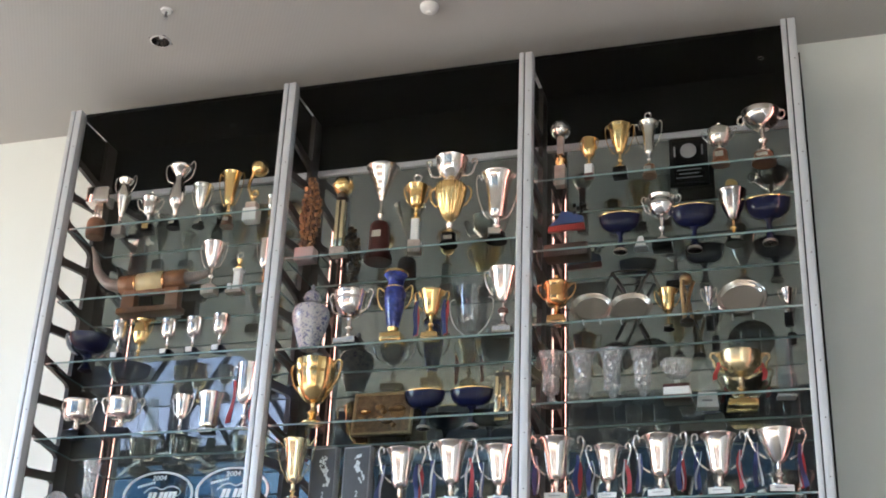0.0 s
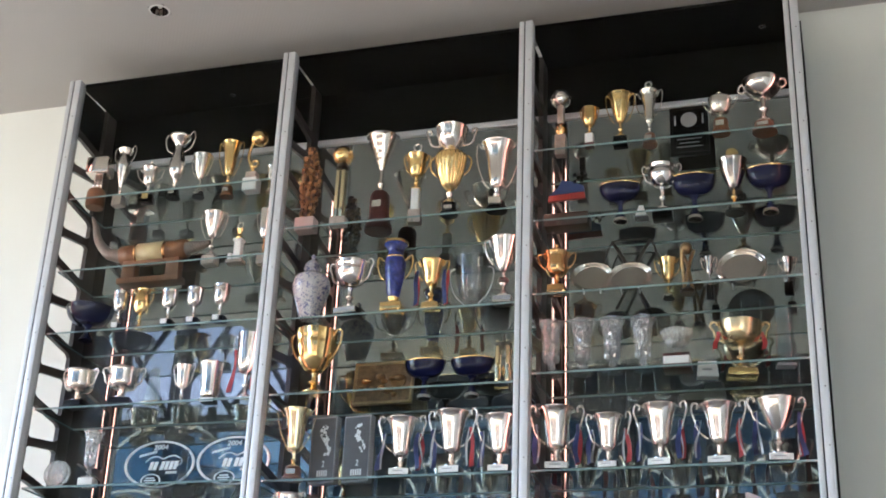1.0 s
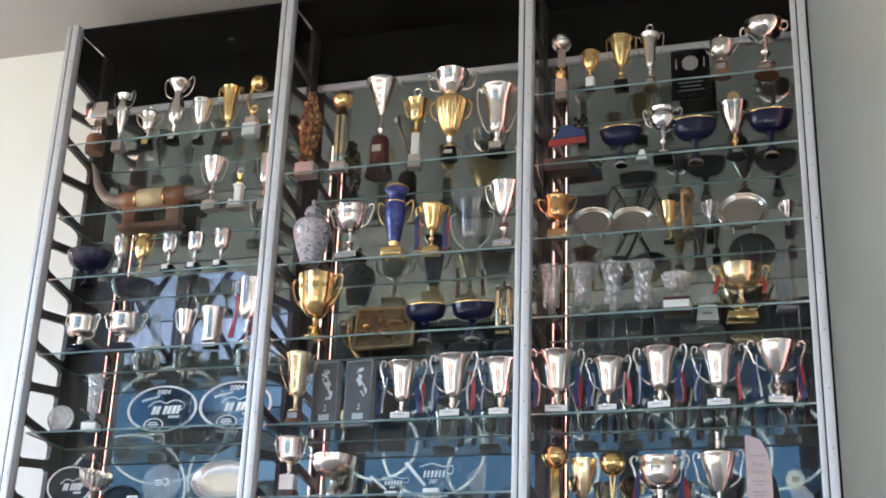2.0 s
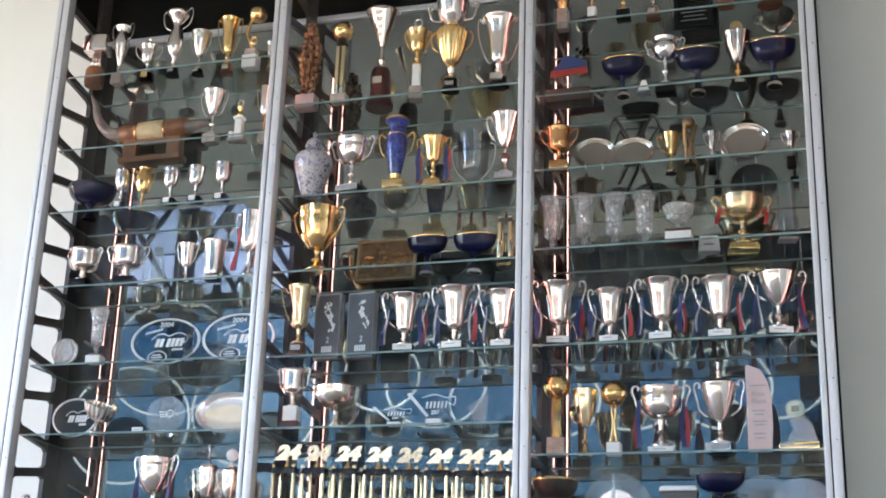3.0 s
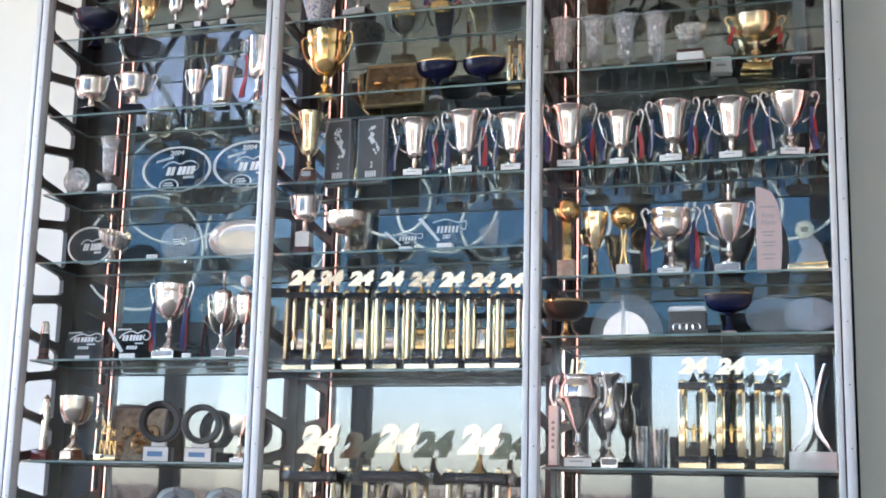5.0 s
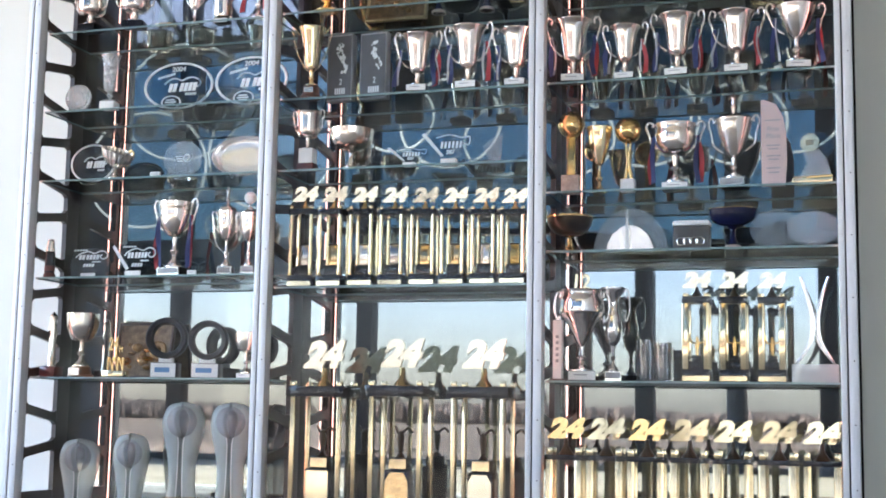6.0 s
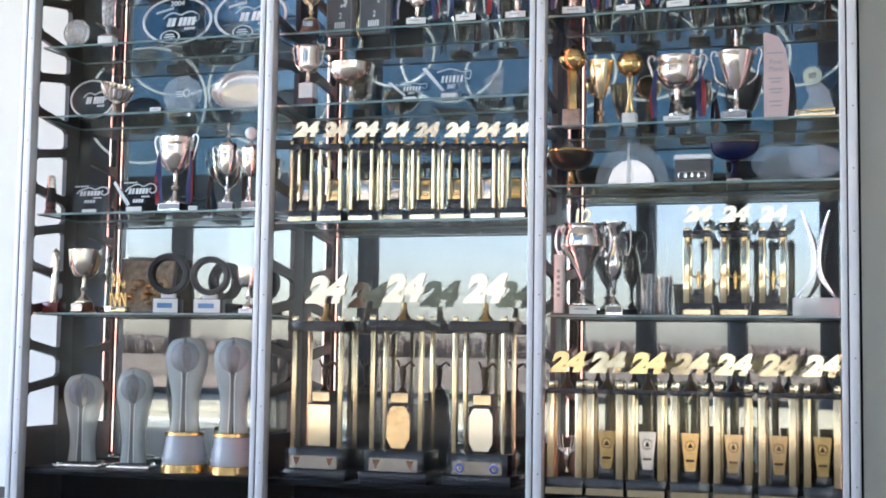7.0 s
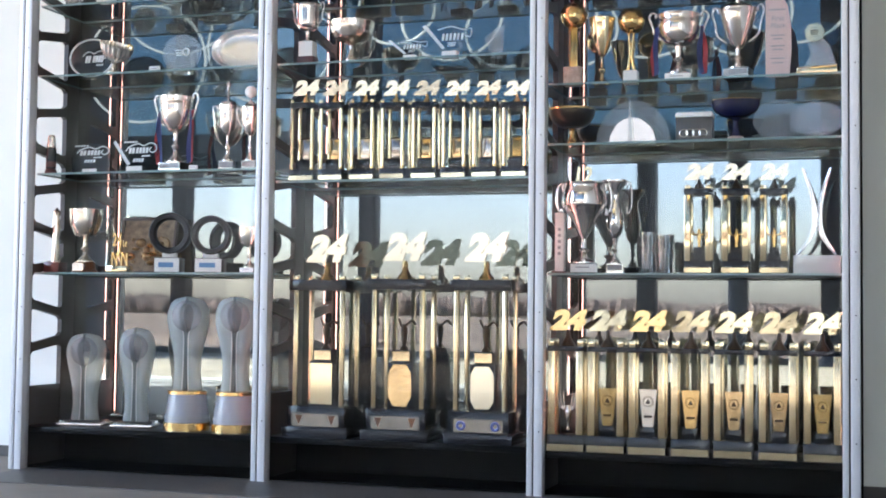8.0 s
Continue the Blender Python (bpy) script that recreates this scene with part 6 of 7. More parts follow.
def glass_bowl(x, y, z, h, w):
    ob = thing("crystal_bowl", "crystal bowl on red and white block", "bowl", x, y, z)
    part("base", box(w * 0.9, w * 0.7, h * 0.12, 0, 0, 0, 0.002), WOOD_RED, ob)
    part("block", box(w * 0.82, w * 0.62, h * 0.2, 0, 0, h * 0.12, 0.002), WHITE, ob)
    part("red_top", box(w * 0.84, w * 0.64, h * 0.07, 0, 0, h * 0.32, 0.002), WOOD_RED, ob)
    k = ((0.2, 0.39), (0.08, 0.46), (0.1, 0.55), (0.35, 0.68), (0.5, 1.0))
    out = [(a * w, t * h) for a, t in k]
    part("bowl", lathe(out + [(a * 0.88, max(t, 0.6 * h)) for a, t in out[::-1][:3]], 20, 10, 0.1), CRYSTAL, ob)
    return ob


def glass_tent(x, y, z, h, w):
    ob = thing("folded_award", "clear glass shape on white labelled block", "award", x, y, z, 10)
    part("base", box(w * 1.0, w * 0.6, h * 0.32, 0, 0, 0, 0.002, top=0.85), WHITE, ob)
    part("glass", plate_shape([(-w * 0.3, h * 0.32), (w * 0.3, h * 0.32), (w * 0.4, h * 0.7), (-w * 0.1, h), (-w * 0.45, h * 0.75)], 0.012), CLEAR, ob)
    part("print", span(-w * 0.25, w * 0.2, -w * 0.31, -w * 0.3, h * 0.12, h * 0.16), GREY_STONE, ob)
    return ob


def fin_plaque(x, y, z, h, w):
    ob = thing("fin_plaque", "pale pink fin-shaped stone plaque with print", "plaque", x, y, z)
    part("fin", plate_shape([(-w * 0.5, 0), (w * 0.42, 0), (w * 0.5, h * 0.3), (w * 0.48, h * 0.6), (w * 0.36, h * 0.8), (w * 0.1, h * 0.94), (-w * 0.4, h), (-w * 0.5, h * 0.99)], 0.02), PINK_STONE, ob)
    part("title", lettering("First", h * 0.055, w * 0.5, 0.0015, -w * 0.02, -0.001, h * 0.63, 0.15, 0.005), GREY_STONE, ob)
    part("title", lettering("Place", h * 0.055, w * 0.56, 0.0015, -w * 0.02, -0.001, h * 0.55, 0.15, 0.005), GREY_STONE, ob)
    for i, (k, t) in enumerate(((0.36, 0.75), (0.3, 0.46), (0.2, 0.42), (0.3, 0.34), (0.22, 0.30), (0.3, 0.2), (0.24, 0.15))):
        part("print", span(-w * k, w * k * 0.8, -0.0015, 0.0, h * t, h * (t + 0.014)), GREY_STONE, ob)
    return ob


def star_award(x, y, z, h, w):
    ob = thing("glass_award", "folded glass award with gold seal on base", "award", x, y, z, -8)
    part("base", box(w * 1.05, w * 0.6, h * 0.13, 0, 0, 0, 0.002), PALE_GOLD, ob, "pale base block")
    part("glass", plate_shape([(-w * 0.42, h * 0.13), (w * 0.46, h * 0.13), (w * 0.3, h * 0.5), (w * 0.1, h * 0.66), (-w * 0.3, h * 0.6), (-w * 0.2, h * 0.4)], 0.02), HAZE, ob)
    part("backing", plate_shape(oval(w * 0.8, h * 0.5, h * 0.72, 24, w * 0.1), 0.01, 0.022), SLAB, ob)
    part("seal", lathe([(w * 0.24, -0.004), (w * 0.24, 0.004)], 24, 12, 0.1), PALE_GOLD, ob, "round scalloped gold seal").matrix_basis = pose(-w * 0.1, -0.006, h * 0.76, 90)
    for i in range(3):
        part("seal_print", span(-w * 0.2, w * 0.0, -0.0115, -0.0101, h * (0.72 + i * 0.035), h * (0.735 + i * 0.035)), DARK, ob)
    return ob


def half_disc(x, y, z, h, w):
    ob = thing("half_disc_award", "half round glass award with polished centre", "award", x, y, z)

    def half(r, sx):
        return [(sx * r * math.cos(math.pi * i / 24), 0.004 + r * math.sin(math.pi * i / 24)) for i in range(25)]

    part("outer", plate_shape(half(h, w / 2 / h), 0.012), HAZE, ob, "hazy glass half disc")
    part("centre", lean_of(plate_shape(half(h * 0.6, w / 2 / h * 1.05), 0.008, -0.018), 0.1, 0.5, 3), BRIGHT, ob, "polished bright half disc")
    part("spire", plate_shape([(-w * 0.055, 0.004), (w * 0.005, 0.004), (-w * 0.015, h * 0.98), (-w * 0.035, h * 0.98)], 0.012, -0.036), PALE, ob)
    part("foot", box(w * 0.9, 0.06, 0.006, 0, 0, 0), CLEAR, ob)
    return ob


def ring_block(x, y, z, h, w):
    ob = thing("emblem_stand", "dark block with white cap and four pale rings", "award", x, y, z)
    part("block", box(w * 0.98, 0.07, h * 0.70, 0, 0, 0, 0.004), GREY_FACE, ob)
    part("cap", box(w * 1.04, 0.09, h * 0.16, 0, 0, h * 0.70, 0.008, top=0.92), WHITE, ob, "white cap")
    for i in range(4):
        part("ring", hoop(w * 0.105, w * 0.015, w * (-0.27 + 0.17 * i), -0.037, h * 0.22, 24), PALE, ob)
    return ob


def pillar_award(x, y, z, h, w):
    ob = thing("pillar_award", "slim white pillar with dark print", "award", x, y, z)
    part("pillar", box(w * 0.9, w * 0.9, h * 0.97, 0, 0, h * 0.03, 0.002), WHITE, ob)
    part("foot", box(w * 1.2, w * 1.1, h * 0.03, 0, 0, 0, 0.001), WOOD_RED, ob)
    for i in range(5):
        part("print", span(-w * 0.15, w * 0.15, -w * 0.47, -w * 0.452, h * (0.3 + i * 0.1), h * (0.35 + i * 0.1)), GREY_STONE, ob)
    return ob


def tumbler(x, y, z, h, w):
    ob = thing("glass_tumbler", "straight clear glass tumbler with fluted wall", "glass", x, y, z)
    out = [(w * 0.42, 0.0), (w * 0.44, h * 0.05), (w * 0.5, h)]
    part("glass", lathe(out + [(w * 0.46, h), (w * 0.40, h * 0.14), (0.002, h * 0.12)], 28, 14, 0.05), GOBLET, ob)
    return ob


def curved_award(x, y, z, h, w):
    ob = thing("curved_trophy", "two crossing bright blades on clear glass block", "trophy", x, y, z)
    part("base", box(w, w * 0.5, h * 0.17, 0, 0, 0, 0.003), ICE, ob, "pale clear glass block")
    for s in (-1, 1):
        pts = smooth_line([(s * w * 0.30, 0, h), (s * w * 0.13, 0, h * 0.78), (s * w * 0.045, 0, h * 0.55), (s * w * 0.12, 0, h * 0.36), (s * w * 0.42, 0, h * 0.17)], 5)
        bm = bmesh.new()
        rows = []
        for i, p in enumerate(pts):
            k = w * (0.012 + 0.05 * math.sin(math.pi * min(0.9, 0.1 + 0.8 * (i / len(pts)) ** 1.3)))
            rows.append([bm.verts.new((p.x + a * k, s * 0.012 + c * 0.0028, p.z)) for a, c in ((-1, 0), (0, -1), (1, 0), (0, 1))])
        for lo, hi in zip(rows, rows[1:]):
            for j in range(4):
                bm.faces.new((lo[j], lo[(j + 1) % 4], hi[(j + 1) % 4], hi[j]))
        bm.faces.new(rows[0][::-1]), bm.faces.new(rows[-1])
        bmesh.ops.recalc_face_normals(bm, faces=bm.faces)
        part("blade", bm, BRIGHT, ob, "bright polished blade")
    return ob


# ---------------------------------------------------------------- the trophies, shelf by shelf, from the top
square_cup(0.113, 0.207, A1, 0.320, 0.114)
cup(0.265, 0.219, A1, 0.401, 0.153, 'slim silver amphora trophy with two tall handles on stone base', SILVER, 'amphora', 'stone', handles='loop', slim=.60)
cup(0.457, 0.215, A1, 0.283, 0.159, 'small silver cup with pointed lid on black base', SILVER, 'goblet', 'black', handles='ear', lid='cone', plate=GOLD)
cup(0.644, 0.189, A1, 0.435, 0.200, 'tall silver ewer trophy with two scrolled handles', SILVER, 'ewer', 'dark', handles='loop', slim=.62, flute=14)
cup(0.797, 0.207, A1, 0.272, 0.142, 'plain silver goblet trophy on dark base', PALE, 'vee', 'dark', handles='thin', slim=.82, share=.34)
cup(0.962, 0.239, A1, 0.376, 0.150, 'flared gold cup with two handles on brown base', GOLD, 'flare', 'wood', handles='long', slim=.74)
swirl_award(1.129, 0.208, A1, 0.402, 0.116)
cup(1.239, 0.243, A1, 0.169, 0.077, 'small pale silver cup on wooden base', SILVER, 'goblet', 'wood', handles='')
powder_horn(0.468, 0.360, B1, 0.397, 0.657)
cup(0.941, 0.169, B1, 0.340, 0.171, 'slim silver cup with long handles on stone base', SILVER, 'vee', 'stone', handles='long', share=.42, slim=.80)
ring_award(1.095, 0.179, B1, 0.270, 0.101)
cup(1.240, 0.216, B1, 0.338, 0.114, 'silver goblet on copper stem and stone base', SILVER, 'high', 'stone', handles='thin', stem=COPPER)
bowl(0.186, 0.220, C1, 0.194, 0.272, 'wide dark blue glass bowl on short foot', BLUE_GLASS, rim=BLUE_GLASS)
cup(0.452, 0.100, C1, 0.227, 0.094, 'small silver goblet on black base with label', SILVER, 'high', 'black', handles='', plate=WHITE)
cup(0.587, 0.100, C1, 0.233, 0.132, 'ribbed gold melon cup with small handles', GOLD, 'melon', '', handles='ear', flute=10)
cup(0.759, 0.100, C1, 0.210, 0.104, 'small silver goblet on black base with label', SILVER, 'high', 'black', handles='', plate=WHITE, group='small goblets')
cup(0.915, 0.100, C1, 0.213, 0.104, 'small silver goblet on black base with label', SILVER, 'high', 'black', handles='', plate=WHITE, group='small goblets')
cup(1.075, 0.100, C1, 0.220, 0.104, 'small silver goblet on black base with label', SILVER, 'high', 'black', handles='', plate=WHITE, group='small goblets')
cup(0.268, 0.100, D1, 0.220, 0.236, 'low silver cup with two round handles', SILVER, 'bucket', 'black', handles='scroll', slim=.72)
cup(0.539, 0.100, D1, 0.217, 0.240, 'low silver cup with two round handles', SILVER, 'bucket', 'black', handles='scroll', slim=.72)
obelisk(0.720, 0.114, D1, 0.202, 0.092)
cup(0.902, 0.100, D1, 0.217, 0.128, 'fluted silver goblet with curled handles', SILVER, 'goblet', '', handles='scroll', flute=10)
cup(1.041, 0.148, D1, 0.225, 0.138, 'silver beaker trophy on two white labels', SILVER, 'beaker', 'white', handles='', flute=10)
cup(1.272, 0.100, D1, 0.359, 0.188, 'fluted silver cup with red and blue ribbons', SILVER, 'high', '', handles='ear', flute=12, ribbon=(RED, BLUE))
glass_dish(0.212, 0.100, E1, 0.150, 0.159)
crystal_vase(0.408, 0.100, E1, 0.298, 0.103, 'flared cut crystal vase on white block', block=WHITE)
oval_plaque(0.766, 0.200, E1, 0.265, 0.419, True)
glass_slab(0.952, 0.120, E1, 0.181, 0.042)
oval_plaque(1.197, 0.200, E1, 0.272, 0.424, True)
oval_plaque(0.264, 0.200, F1, 0.218, 0.280, False)
shell_cup(0.440, 0.140, F1, 0.189, 0.185)
disc_award(0.797, 0.220, F1, 0.214, 0.227, 'frosted oval glass disc award on block', PRINT)
label_block(0.708, 0.100, F1, 0.026, 0.059)
oval_dish(1.175, 0.200, F1, 0.225, 0.363, 'large oval silver dish with raised rim', deep=0.7, metal=BRIGHT)
bottle(0.092, 0.100, G1, 0.206, 0.052)
logo_block(0.300, 0.160, G1, 0.168, 0.256, False)
logo_block(0.572, 0.160, G1, 0.175, 0.272, True)
cup(0.802, 0.170, G1, 0.420, 0.273, 'large silver cup with ribbons on boxed base', SILVER, 'trophy', 'steel', handles='scroll', ribbon=(BLUE, RED))
cup(1.089, 0.200, G1, 0.478, 0.159, 'tall silver cup with finial lid', SILVER, 'trophy', 'steel', handles='ear', lid='finial')
cup(1.238, 0.160, G1, 0.436, 0.145, 'silver cup with ball lid and handles', SILVER, 'trophy', 'steel', handles='ear', lid='ball')
label_block(0.957, 0.080, G1, 0.022, 0.047)
figure_award(0.069, 0.200, H1, 0.355, 0.074)
cup(0.265, 0.180, H1, 0.340, 0.188, 'silver bowl cup on dark wooden base with plate', PALE, 'wide', 'wood', handles='', plate=PALE, share=.46)
letter_award(0.512, 0.120, H1, 0.211, 0.125)
frame_picture(0.537, 0.340, H1, 0.311, 0.337, 'small brown relief picture with metal badge', DARK_WOOD)
tyre_award(0.793, 0.150, H1, 0.320, 0.171)
tyre_award(1.032, 0.150, H1, 0.303, 0.181)
cup(1.256, 0.140, H1, 0.233, 0.133, 'silver bowl cup on white lettered base', PALE, 'wide', 'white', handles='', share=.5)
glass_arch(0.263, 0.220, I1, 0.492, 0.218, False)
glass_arch(0.572, 0.220, I1, 0.526, 0.197, False)
glass_arch(0.884, 0.200, I1, 0.693, 0.224, True)
glass_arch(1.161, 0.200, I1, 0.695, 0.221, True)
checker_award(1.522, 0.144, A2, 0.519, 0.112)
ball_column(1.728, 0.108, A2, 0.492, 0.122, 'gold ball on a slim gold column', GOLD, 'wood')
cone_cup(1.918, 0.225, A2, 0.592, 0.148)
cup(2.147, 0.165, A2, 0.491, 0.146, 'gold cup with ring lid on white marble column', GOLD, 'goblet', 'stone', handles='ear', lid='ring', column=WHITE, slim=.85)
double_cup(2.362, 0.100, A2, 0.522, 0.210)
cup(2.625, 0.100, A2, 0.423, 0.231, 'tall polished silver cup with long handles', SILVER, 'tall', 'dark', handles='long', plate=PALE, slim=.78)
ginger_jar(1.600, 0.107, B2, 0.381, 0.205)
cup(1.828, 0.100, B2, 0.321, 0.262, 'silver cup with wide curled handles on square base', SILVER, 'trophy', 'steel', handles='scroll', slim=.70)
blue_vase(2.068, 0.118, B2, 0.410, 0.196)
cup(2.282, 0.100, B2, 0.273, 0.182, 'gold cup with red and blue ribbons on gold base', GOLD, 'flare', 'gold', handles='ear', ribbon=(BLUE, RED), share=.4, slim=.74)
glass_goblet(2.466, 0.215, B2, 0.316, 0.196)
knob_cup = cup(2.669, 0.100, B2, 0.367, 0.200, 'silver cup with wooden stem knob on grey base', SILVER, 'vee', 'steel', handles='ear', slim=.76, share=.42)
part("knob", lathe([(0.014, 0.118), (0.026, 0.124), (0.030, 0.134), (0.026, 0.144), (0.014, 0.150)], 20), WOOD_RED, knob_cup, "turned dark red wooden knob")
cup(1.660, 0.100, C2, 0.341, 0.301, 'big polished gold cup with curled handles', GOLD, 'trophy', '', handles='ear', slim=.68, flute=16, share=.32)
frame_picture(1.957, 0.330, C2, 0.249, 0.336, 'gilt framed relief picture leaning on back')
bowl(2.209, 0.275, C2, 0.201, 0.224, 'dark blue bowl with gold rim on foot', BLUE, rim=GOLD)
bowl(2.463, 0.289, C2, 0.201, 0.234, 'dark blue bowl with gold rim on foot', BLUE, rim=GOLD)
tower(2.645, 0.234, C2, 0.340, 0.086, 'slim gold column trophy with dark figure', False, figure=True)
cup(1.585, 0.100, D2, 0.396, 0.209, 'gold cup with thin wire handles on brown base', PALE_GOLD, 'flare', 'wood', handles='wide')
print_plaque(1.712, 0.200, D2, 0.351, 0.146)
print_plaque(1.896, 0.200, D2, 0.350, 0.151)
cup(2.162, 0.100, D2, 0.313, 0.243, 'silver series cup with ribbons on white plate base', SILVER, 'tall', 'white', handles='scroll', ribbon=(RED, WHITE, BLUE), group='series cups')
cup(2.425, 0.100, D2, 0.335, 0.257, 'silver series cup with ribbons on white plate base', SILVER, 'tall', 'white', handles='scroll', ribbon=(RED, WHITE, BLUE), group='series cups')
cup(2.670, 0.100, D2, 0.301, 0.243, 'silver series cup with ribbons on white plate base', SILVER, 'tall', 'white', handles='scroll', ribbon=(RED, WHITE, BLUE), group='series cups')
cup(1.578, 0.100, E2, 0.318, 0.176, 'silver cup on red and white box base', SILVER, 'bucket', 'redwhite', handles='scroll', slim=.74, share=.3)
bowl(1.817, 0.100, E2, 0.195, 0.220, 'fluted silver bowl on short stem', PALE, rim=PALE, flute=16)
wedge_plaque(2.109, 0.120, E2, 0.100, 0.212)
wedge_plaque(2.306, 0.140, E2, 0.169, 0.261)
glass_block(2.528, 0.200, E2, 0.169, 0.100)
tower(1.558, 0.140, F2, 0.518, 0.149, 'slim gold column trophy with raised numeral twenty-four', True, group='small column trophies')
tower(1.718, 0.140, F2, 0.511, 0.148, 'slim gold column trophy with raised numeral twenty-four', True, group='small column trophies')
tower(1.882, 0.140, F2, 0.504, 0.146, 'slim gold column trophy with raised numeral twenty-four', True, group='small column trophies')
tower(2.044, 0.140, F2, 0.497, 0.145, 'slim gold column trophy with raised numeral twenty-four', True, group='small column trophies')
tower(2.203, 0.140, F2, 0.490, 0.144, 'slim gold column trophy with raised numeral twenty-four', True, group='small column trophies')
tower(2.360, 0.140, F2, 0.483, 0.143, 'slim gold column trophy with raised numeral twenty-four', True, group='small column trophies')
tower(2.514, 0.140, F2, 0.477, 0.142, 'slim gold column trophy with raised numeral twenty-four', True, group='small column trophies')
tower(2.661, 0.140, F2, 0.470, 0.141, 'slim gold column trophy with raised numeral twenty-four', True, group='small column trophies')
big_tower(1.672, 0.180, G2, 1.010, 0.317)
big_tower(2.086, 0.180, G2, 1.018, 0.311)
big_tower(2.505, 0.180, G2, 1.014, 0.305)
ball_column(2.956, 0.163, A3, 0.407, 0.103, 'silver ball head on square gold column', SILVER, 'stone')
cup(3.124, 0.100, A3, 0.234, 0.101, 'small gold cup on white plate base', GOLD, 'round', 'redwhite', handles='ear', slim=.8, share=.28)
cup(3.284, 0.129, A3, 0.335, 0.155, 'gold cup with thin handles on black base', GOLD, 'vee', 'black', handles='long', slim=.76, flute=8, share=.32)
cup(3.435, 0.150, A3, 0.391, 0.148, 'silver lidded cup with ring on wooden base', PALE, 'tall', 'wood', handles='ear', lid='ring')
award_plaque(3.626, 0.300, A3, 0.291, 0.204)
cup(3.808, 0.100, A3, 0.251, 0.180, 'low silver cup with lid on wooden base', PALE, 'wide', 'woodtall', handles='wide', lid='cone', slim=.68, share=.24)
cup(4.024, 0.134, A3, 0.302, 0.243, 'wide silver cup with ornate handles on wooden base', SILVER, 'tazza', 'wood', handles='ring', slim=.82, share=.6)
flag_model(2.983, 0.207, B3, 0.325, 0.213)
bowl(3.268, 0.180, B3, 0.208, 0.222, 'dark blue bowl with gold rim on foot', BLUE, rim=GOLD)
pyramid(3.379, 0.163, B3, 0.071, 0.058)
cup(3.484, 0.20, B3, 0.325, 0.207, 'ornate silver cup with scroll handles', MIRROR_SILVER, 'urn', 'black', handles='scroll', slim=.70, share=.52)
bowl(3.644, 0.230, B3, 0.240, 0.232, 'dark blue bowl with gold rim on foot', BLUE, rim=GOLD)
cup(3.848, 0.20, B3, 0.375, 0.165, 'dark silver cup with gold stem and medal', DARK_SILVER, 'vee', 'dark', handles='', stem=GOLD, lid='medal', share=.34)
bowl(4.023, 0.226, B3, 0.244, 0.234, 'dark blue bowl with gold rim on foot', BLUE, rim=GOLD)
cup(2.950, 0.100, C3, 0.280, 0.194, 'copper gold samovar cup with handles', COPPER_GOLD, 'bucket', 'copper', handles='ear', slim=.66, lid='cone', share=.3)
oval_dish(3.128, 0.106, C3, 0.170, 0.210, 'oval silver dish standing upright', metal=DULL_DISH)
oval_dish(3.318, 0.139, C3, 0.168, 0.222, 'oval silver dish standing upright', metal=DULL_DISH)
cross_rack(3.290, 0.380, C3, 0.399, 0.283)
cup(3.492, 0.271, C3, 0.219, 0.137, 'gold cup with glass bowl on dark base', GOLD, 'goblet', 'dark', handles='ear')
twist_award(3.592, 0.220, C3, 0.281, 0.090)
cup(3.694, 0.330, C3, 0.237, 0.080, 'small silver cup on tall dark base', SILVER, 'goblet', 'darktall', handles='ear')
oval_dish(3.868, 0.180, C3, 0.212, 0.246, 'oval silver dish standing upright')
cup(4.082, 0.330, C3, 0.199, 0.090, 'small silver cup on tall dark base', SILVER, 'goblet', 'darktall', handles='ear')
crystal_vase(2.914, 0.140, D3, 0.282, 0.129, 'tall cut crystal vase', group='crystal vases')
crystal_vase(3.073, 0.140, D3, 0.279, 0.128, 'tall cut crystal vase', group='crystal vases')
crystal_vase(3.222, 0.140, D3, 0.276, 0.127, 'tall cut crystal vase', group='crystal vases')
crystal_vase(3.374, 0.140, D3, 0.273, 0.126, 'tall cut crystal vase', group='crystal vases')
glass_bowl(3.536, 0.170, D3, 0.204, 0.153)
glass_tent(3.665, 0.300, D3, 0.249, 0.105)
cup(3.831, 0.328, D3, 0.300, 0.296, 'wide gold cup with red ribbons on gold base', SATIN_GOLD, 'wide', 'gold', handles='scroll', ribbon=(RED,), slim=.74, share=.5, ribbon_end=.5)
glass_slab(4.049, 0.200, D3, 0.308, 0.081)
cup(2.952, 0.100, E3, 0.326, 0.268, 'silver series cup with ribbons on white plate base', SILVER, 'tall', 'white', handles='scroll', ribbon=(RED, WHITE, BLUE), group='series cups')
cup(3.205, 0.100, E3, 0.275, 0.222, 'silver series cup with ribbons on white plate base', SILVER, 'tall', 'white', handles='scroll', ribbon=(RED, WHITE, BLUE), group='series cups')
cup(3.453, 0.100, E3, 0.315, 0.262, 'silver series cup with ribbons on white plate base', SILVER, 'tall', 'white', handles='scroll', ribbon=(RED, WHITE, BLUE), group='series cups')
cup(3.727, 0.100, E3, 0.307, 0.259, 'silver series cup with ribbons on white plate base', SILVER, 'tall', 'white', handles='scroll', ribbon=(RED, WHITE, BLUE), group='series cups')
cup(3.994, 0.100, E3, 0.317, 0.271, 'wide silver cup with ribbons on white base', SILVER, 'vee', 'white', handles='scroll', ribbon=(RED, WHITE, BLUE), slim=.66)
ball_column(2.932, 0.160, F3, 0.404, 0.120, 'gold globe on flat gold column', GOLD, 'copper')
cup(3.066, 0.180, F3, 0.322, 0.135, 'ribbed gold tulip cup with pale front', PALE_GOLD, 'vee', '', handles='', flute=8, share=.42)
ball_column(3.205, 0.180, F3, 0.366, 0.118, 'gold ball carried by a slender gold figure', GOLD, 'white', figure=True)
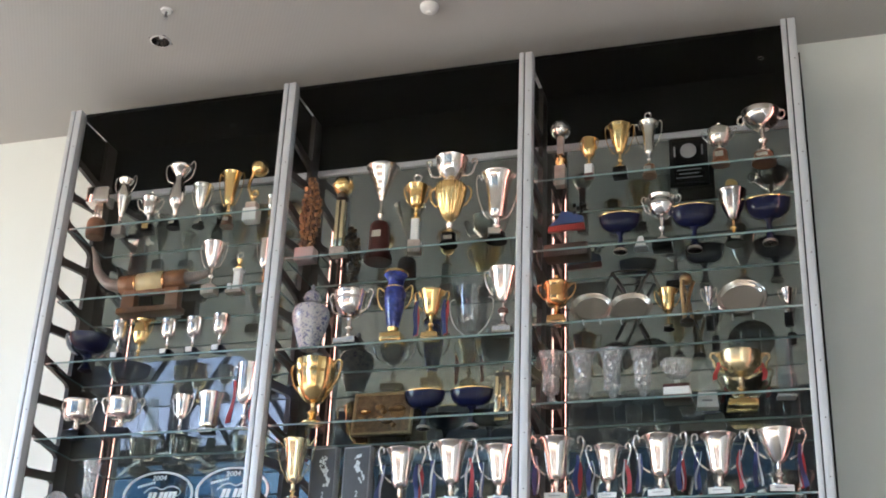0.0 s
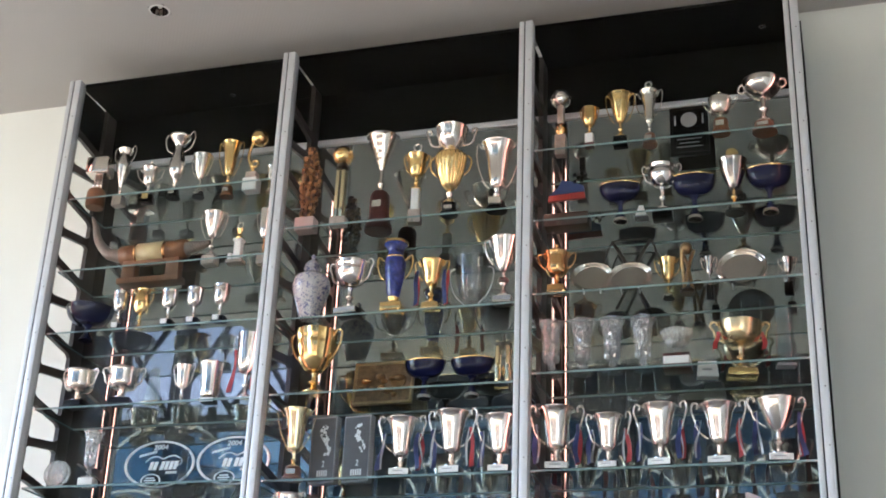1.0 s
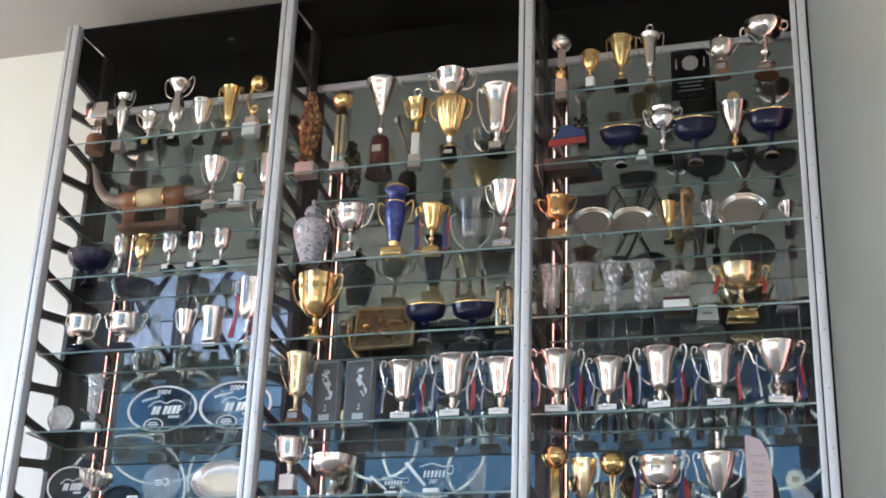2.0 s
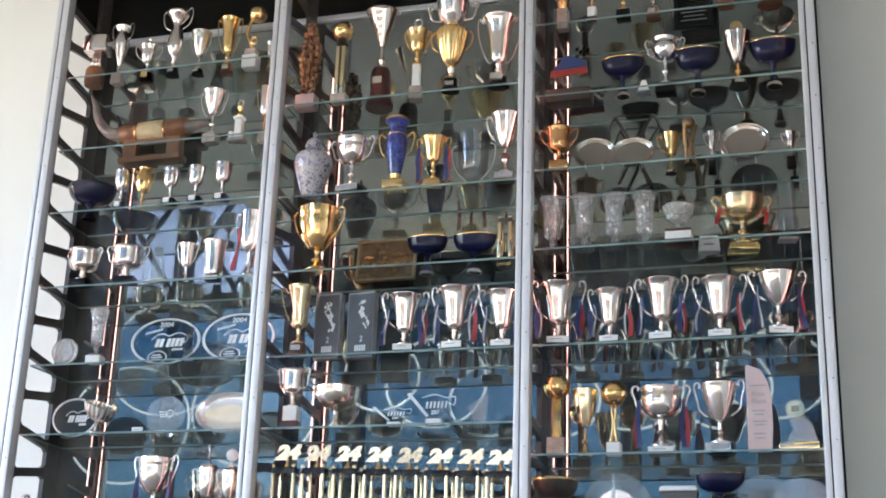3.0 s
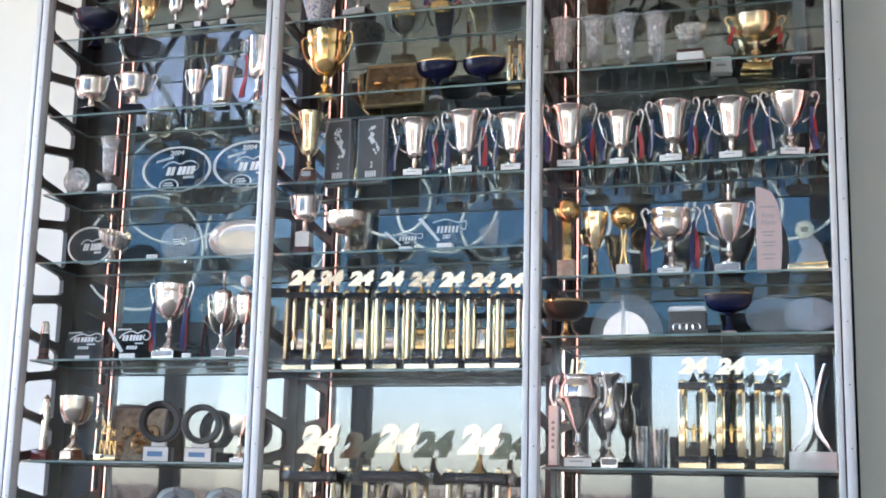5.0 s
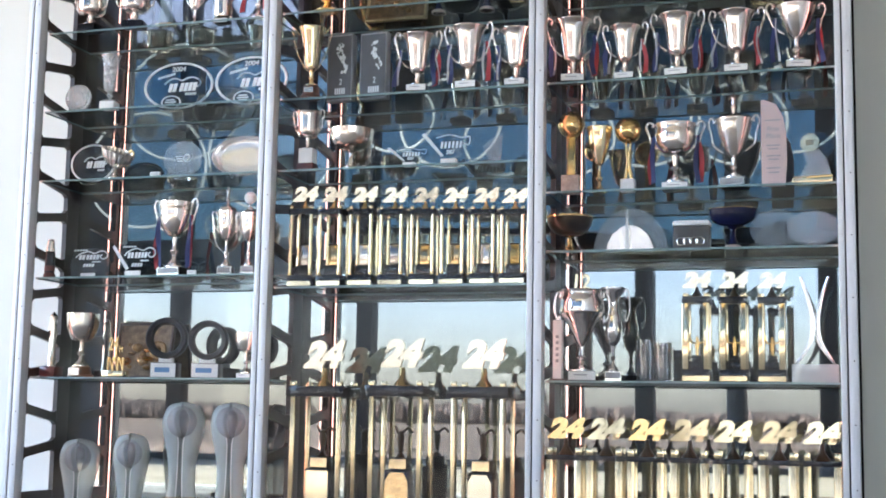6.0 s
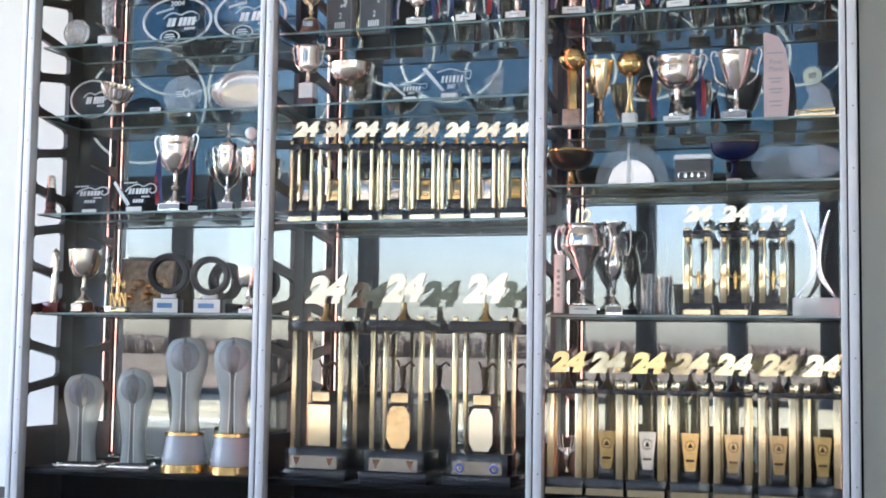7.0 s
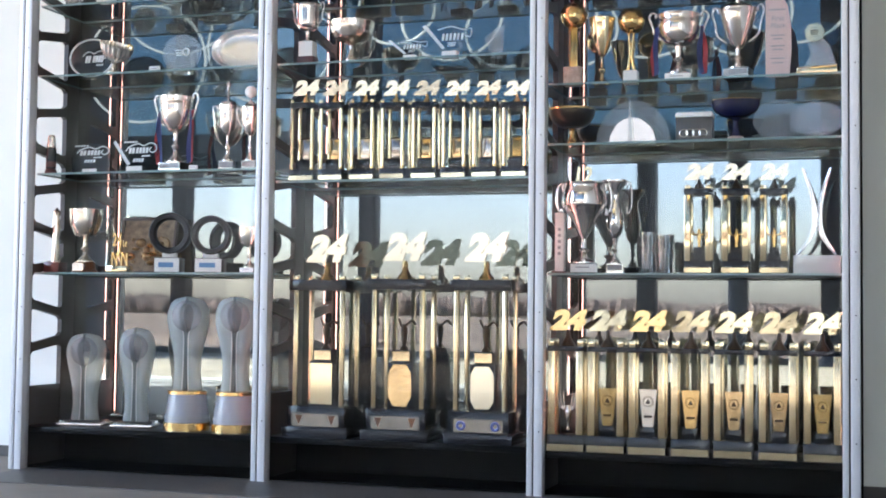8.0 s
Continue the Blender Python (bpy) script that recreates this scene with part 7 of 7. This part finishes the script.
cup(3.429, 0.180, F3, 0.339, 0.277, 'silver bowl cup with ribbons on white base', SILVER, 'round', 'white', handles='scroll', ribbon=(BLUE, RED), slim=.70, share=.46)
cup(3.701, 0.180, F3, 0.456, 0.242, 'silver lidded cup with ear handles', SILVER, 'vee', 'steel', handles='scroll', lid='finial', slim=.72, share=.34)
fin_plaque(3.885, 0.140, F3, 0.407, 0.114)
star_award(4.062, 0.140, F3, 0.254, 0.169)
bowl(2.927, 0.160, G3, 0.174, 0.221, 'dark bronze bowl with gold rim', DARK, rim=GOLD)
half_disc(3.208, 0.220, G3, 0.210, 0.354)
ring_block(3.510, 0.140, G3, 0.155, 0.172)
bowl(3.695, 0.140, G3, 0.186, 0.228, 'dark blue bowl with gold rim', BLUE, rim=GOLD)
disc_award(3.877, 0.280, G3, 0.200, 0.236, 'clear oval glass disc award', HAZE)
disc_award(4.052, 0.180, G3, 0.172, 0.235, 'clear oval glass disc award', HAZE)
cup(2.990, 0.150, H3, 0.428, 0.255, 'ornate silver cup carrying a pale gold numeral twelve', MIRROR_SILVER, 'helmet', 'white', handles='ring', numeral='12', slim=.84)
cup(3.125, 0.220, H3, 0.445, 0.155, 'tall chased silver cup with curled handles', MIRROR_SILVER, 'ewer', 'steel', handles='ring', slim=.72, flute=12, share=.3)
pillar_award(2.883, 0.120, H3, 0.284, 0.048)
tumbler(3.284, 0.200, H3, 0.195, 0.085)
tumbler(3.368, 0.170, H3, 0.182, 0.084)
tower(3.529, 0.150, H3, 0.509, 0.145, 'gold column trophy with numeral twenty-four and figure', True, figure=True, group='medium column trophies')
tower(3.697, 0.150, H3, 0.505, 0.144, 'gold column trophy with numeral twenty-four and figure', True, figure=True, group='medium column trophies')
tower(3.865, 0.150, H3, 0.501, 0.143, 'gold column trophy with numeral twenty-four and figure', True, figure=True, group='medium column trophies')
curved_award(4.052, 0.150, H3, 0.476, 0.202)
tower(2.929, 0.100, I3, 0.660, 0.190, 'tall gold column trophy with numeral and plaque', True, shield=True, group='tall column trophies')
tower(3.118, 0.100, I3, 0.659, 0.188, 'tall gold column trophy with numeral and plaque', True, shield=True, group='tall column trophies')
tower(3.306, 0.100, I3, 0.659, 0.186, 'tall gold column trophy with numeral and plaque', True, shield=True, group='tall column trophies')
tower(3.499, 0.100, I3, 0.659, 0.185, 'tall gold column trophy with numeral and plaque', True, shield=True, group='tall column trophies')
tower(3.692, 0.100, I3, 0.658, 0.183, 'tall gold column trophy with numeral and plaque', True, shield=True, group='tall column trophies')
tower(3.890, 0.100, I3, 0.658, 0.181, 'tall gold column trophy with numeral and plaque', True, shield=True, group='tall column trophies')
tower(4.076, 0.100, I3, 0.658, 0.179, 'tall gold column trophy with numeral and plaque', True, shield=True, group='tall column trophies')
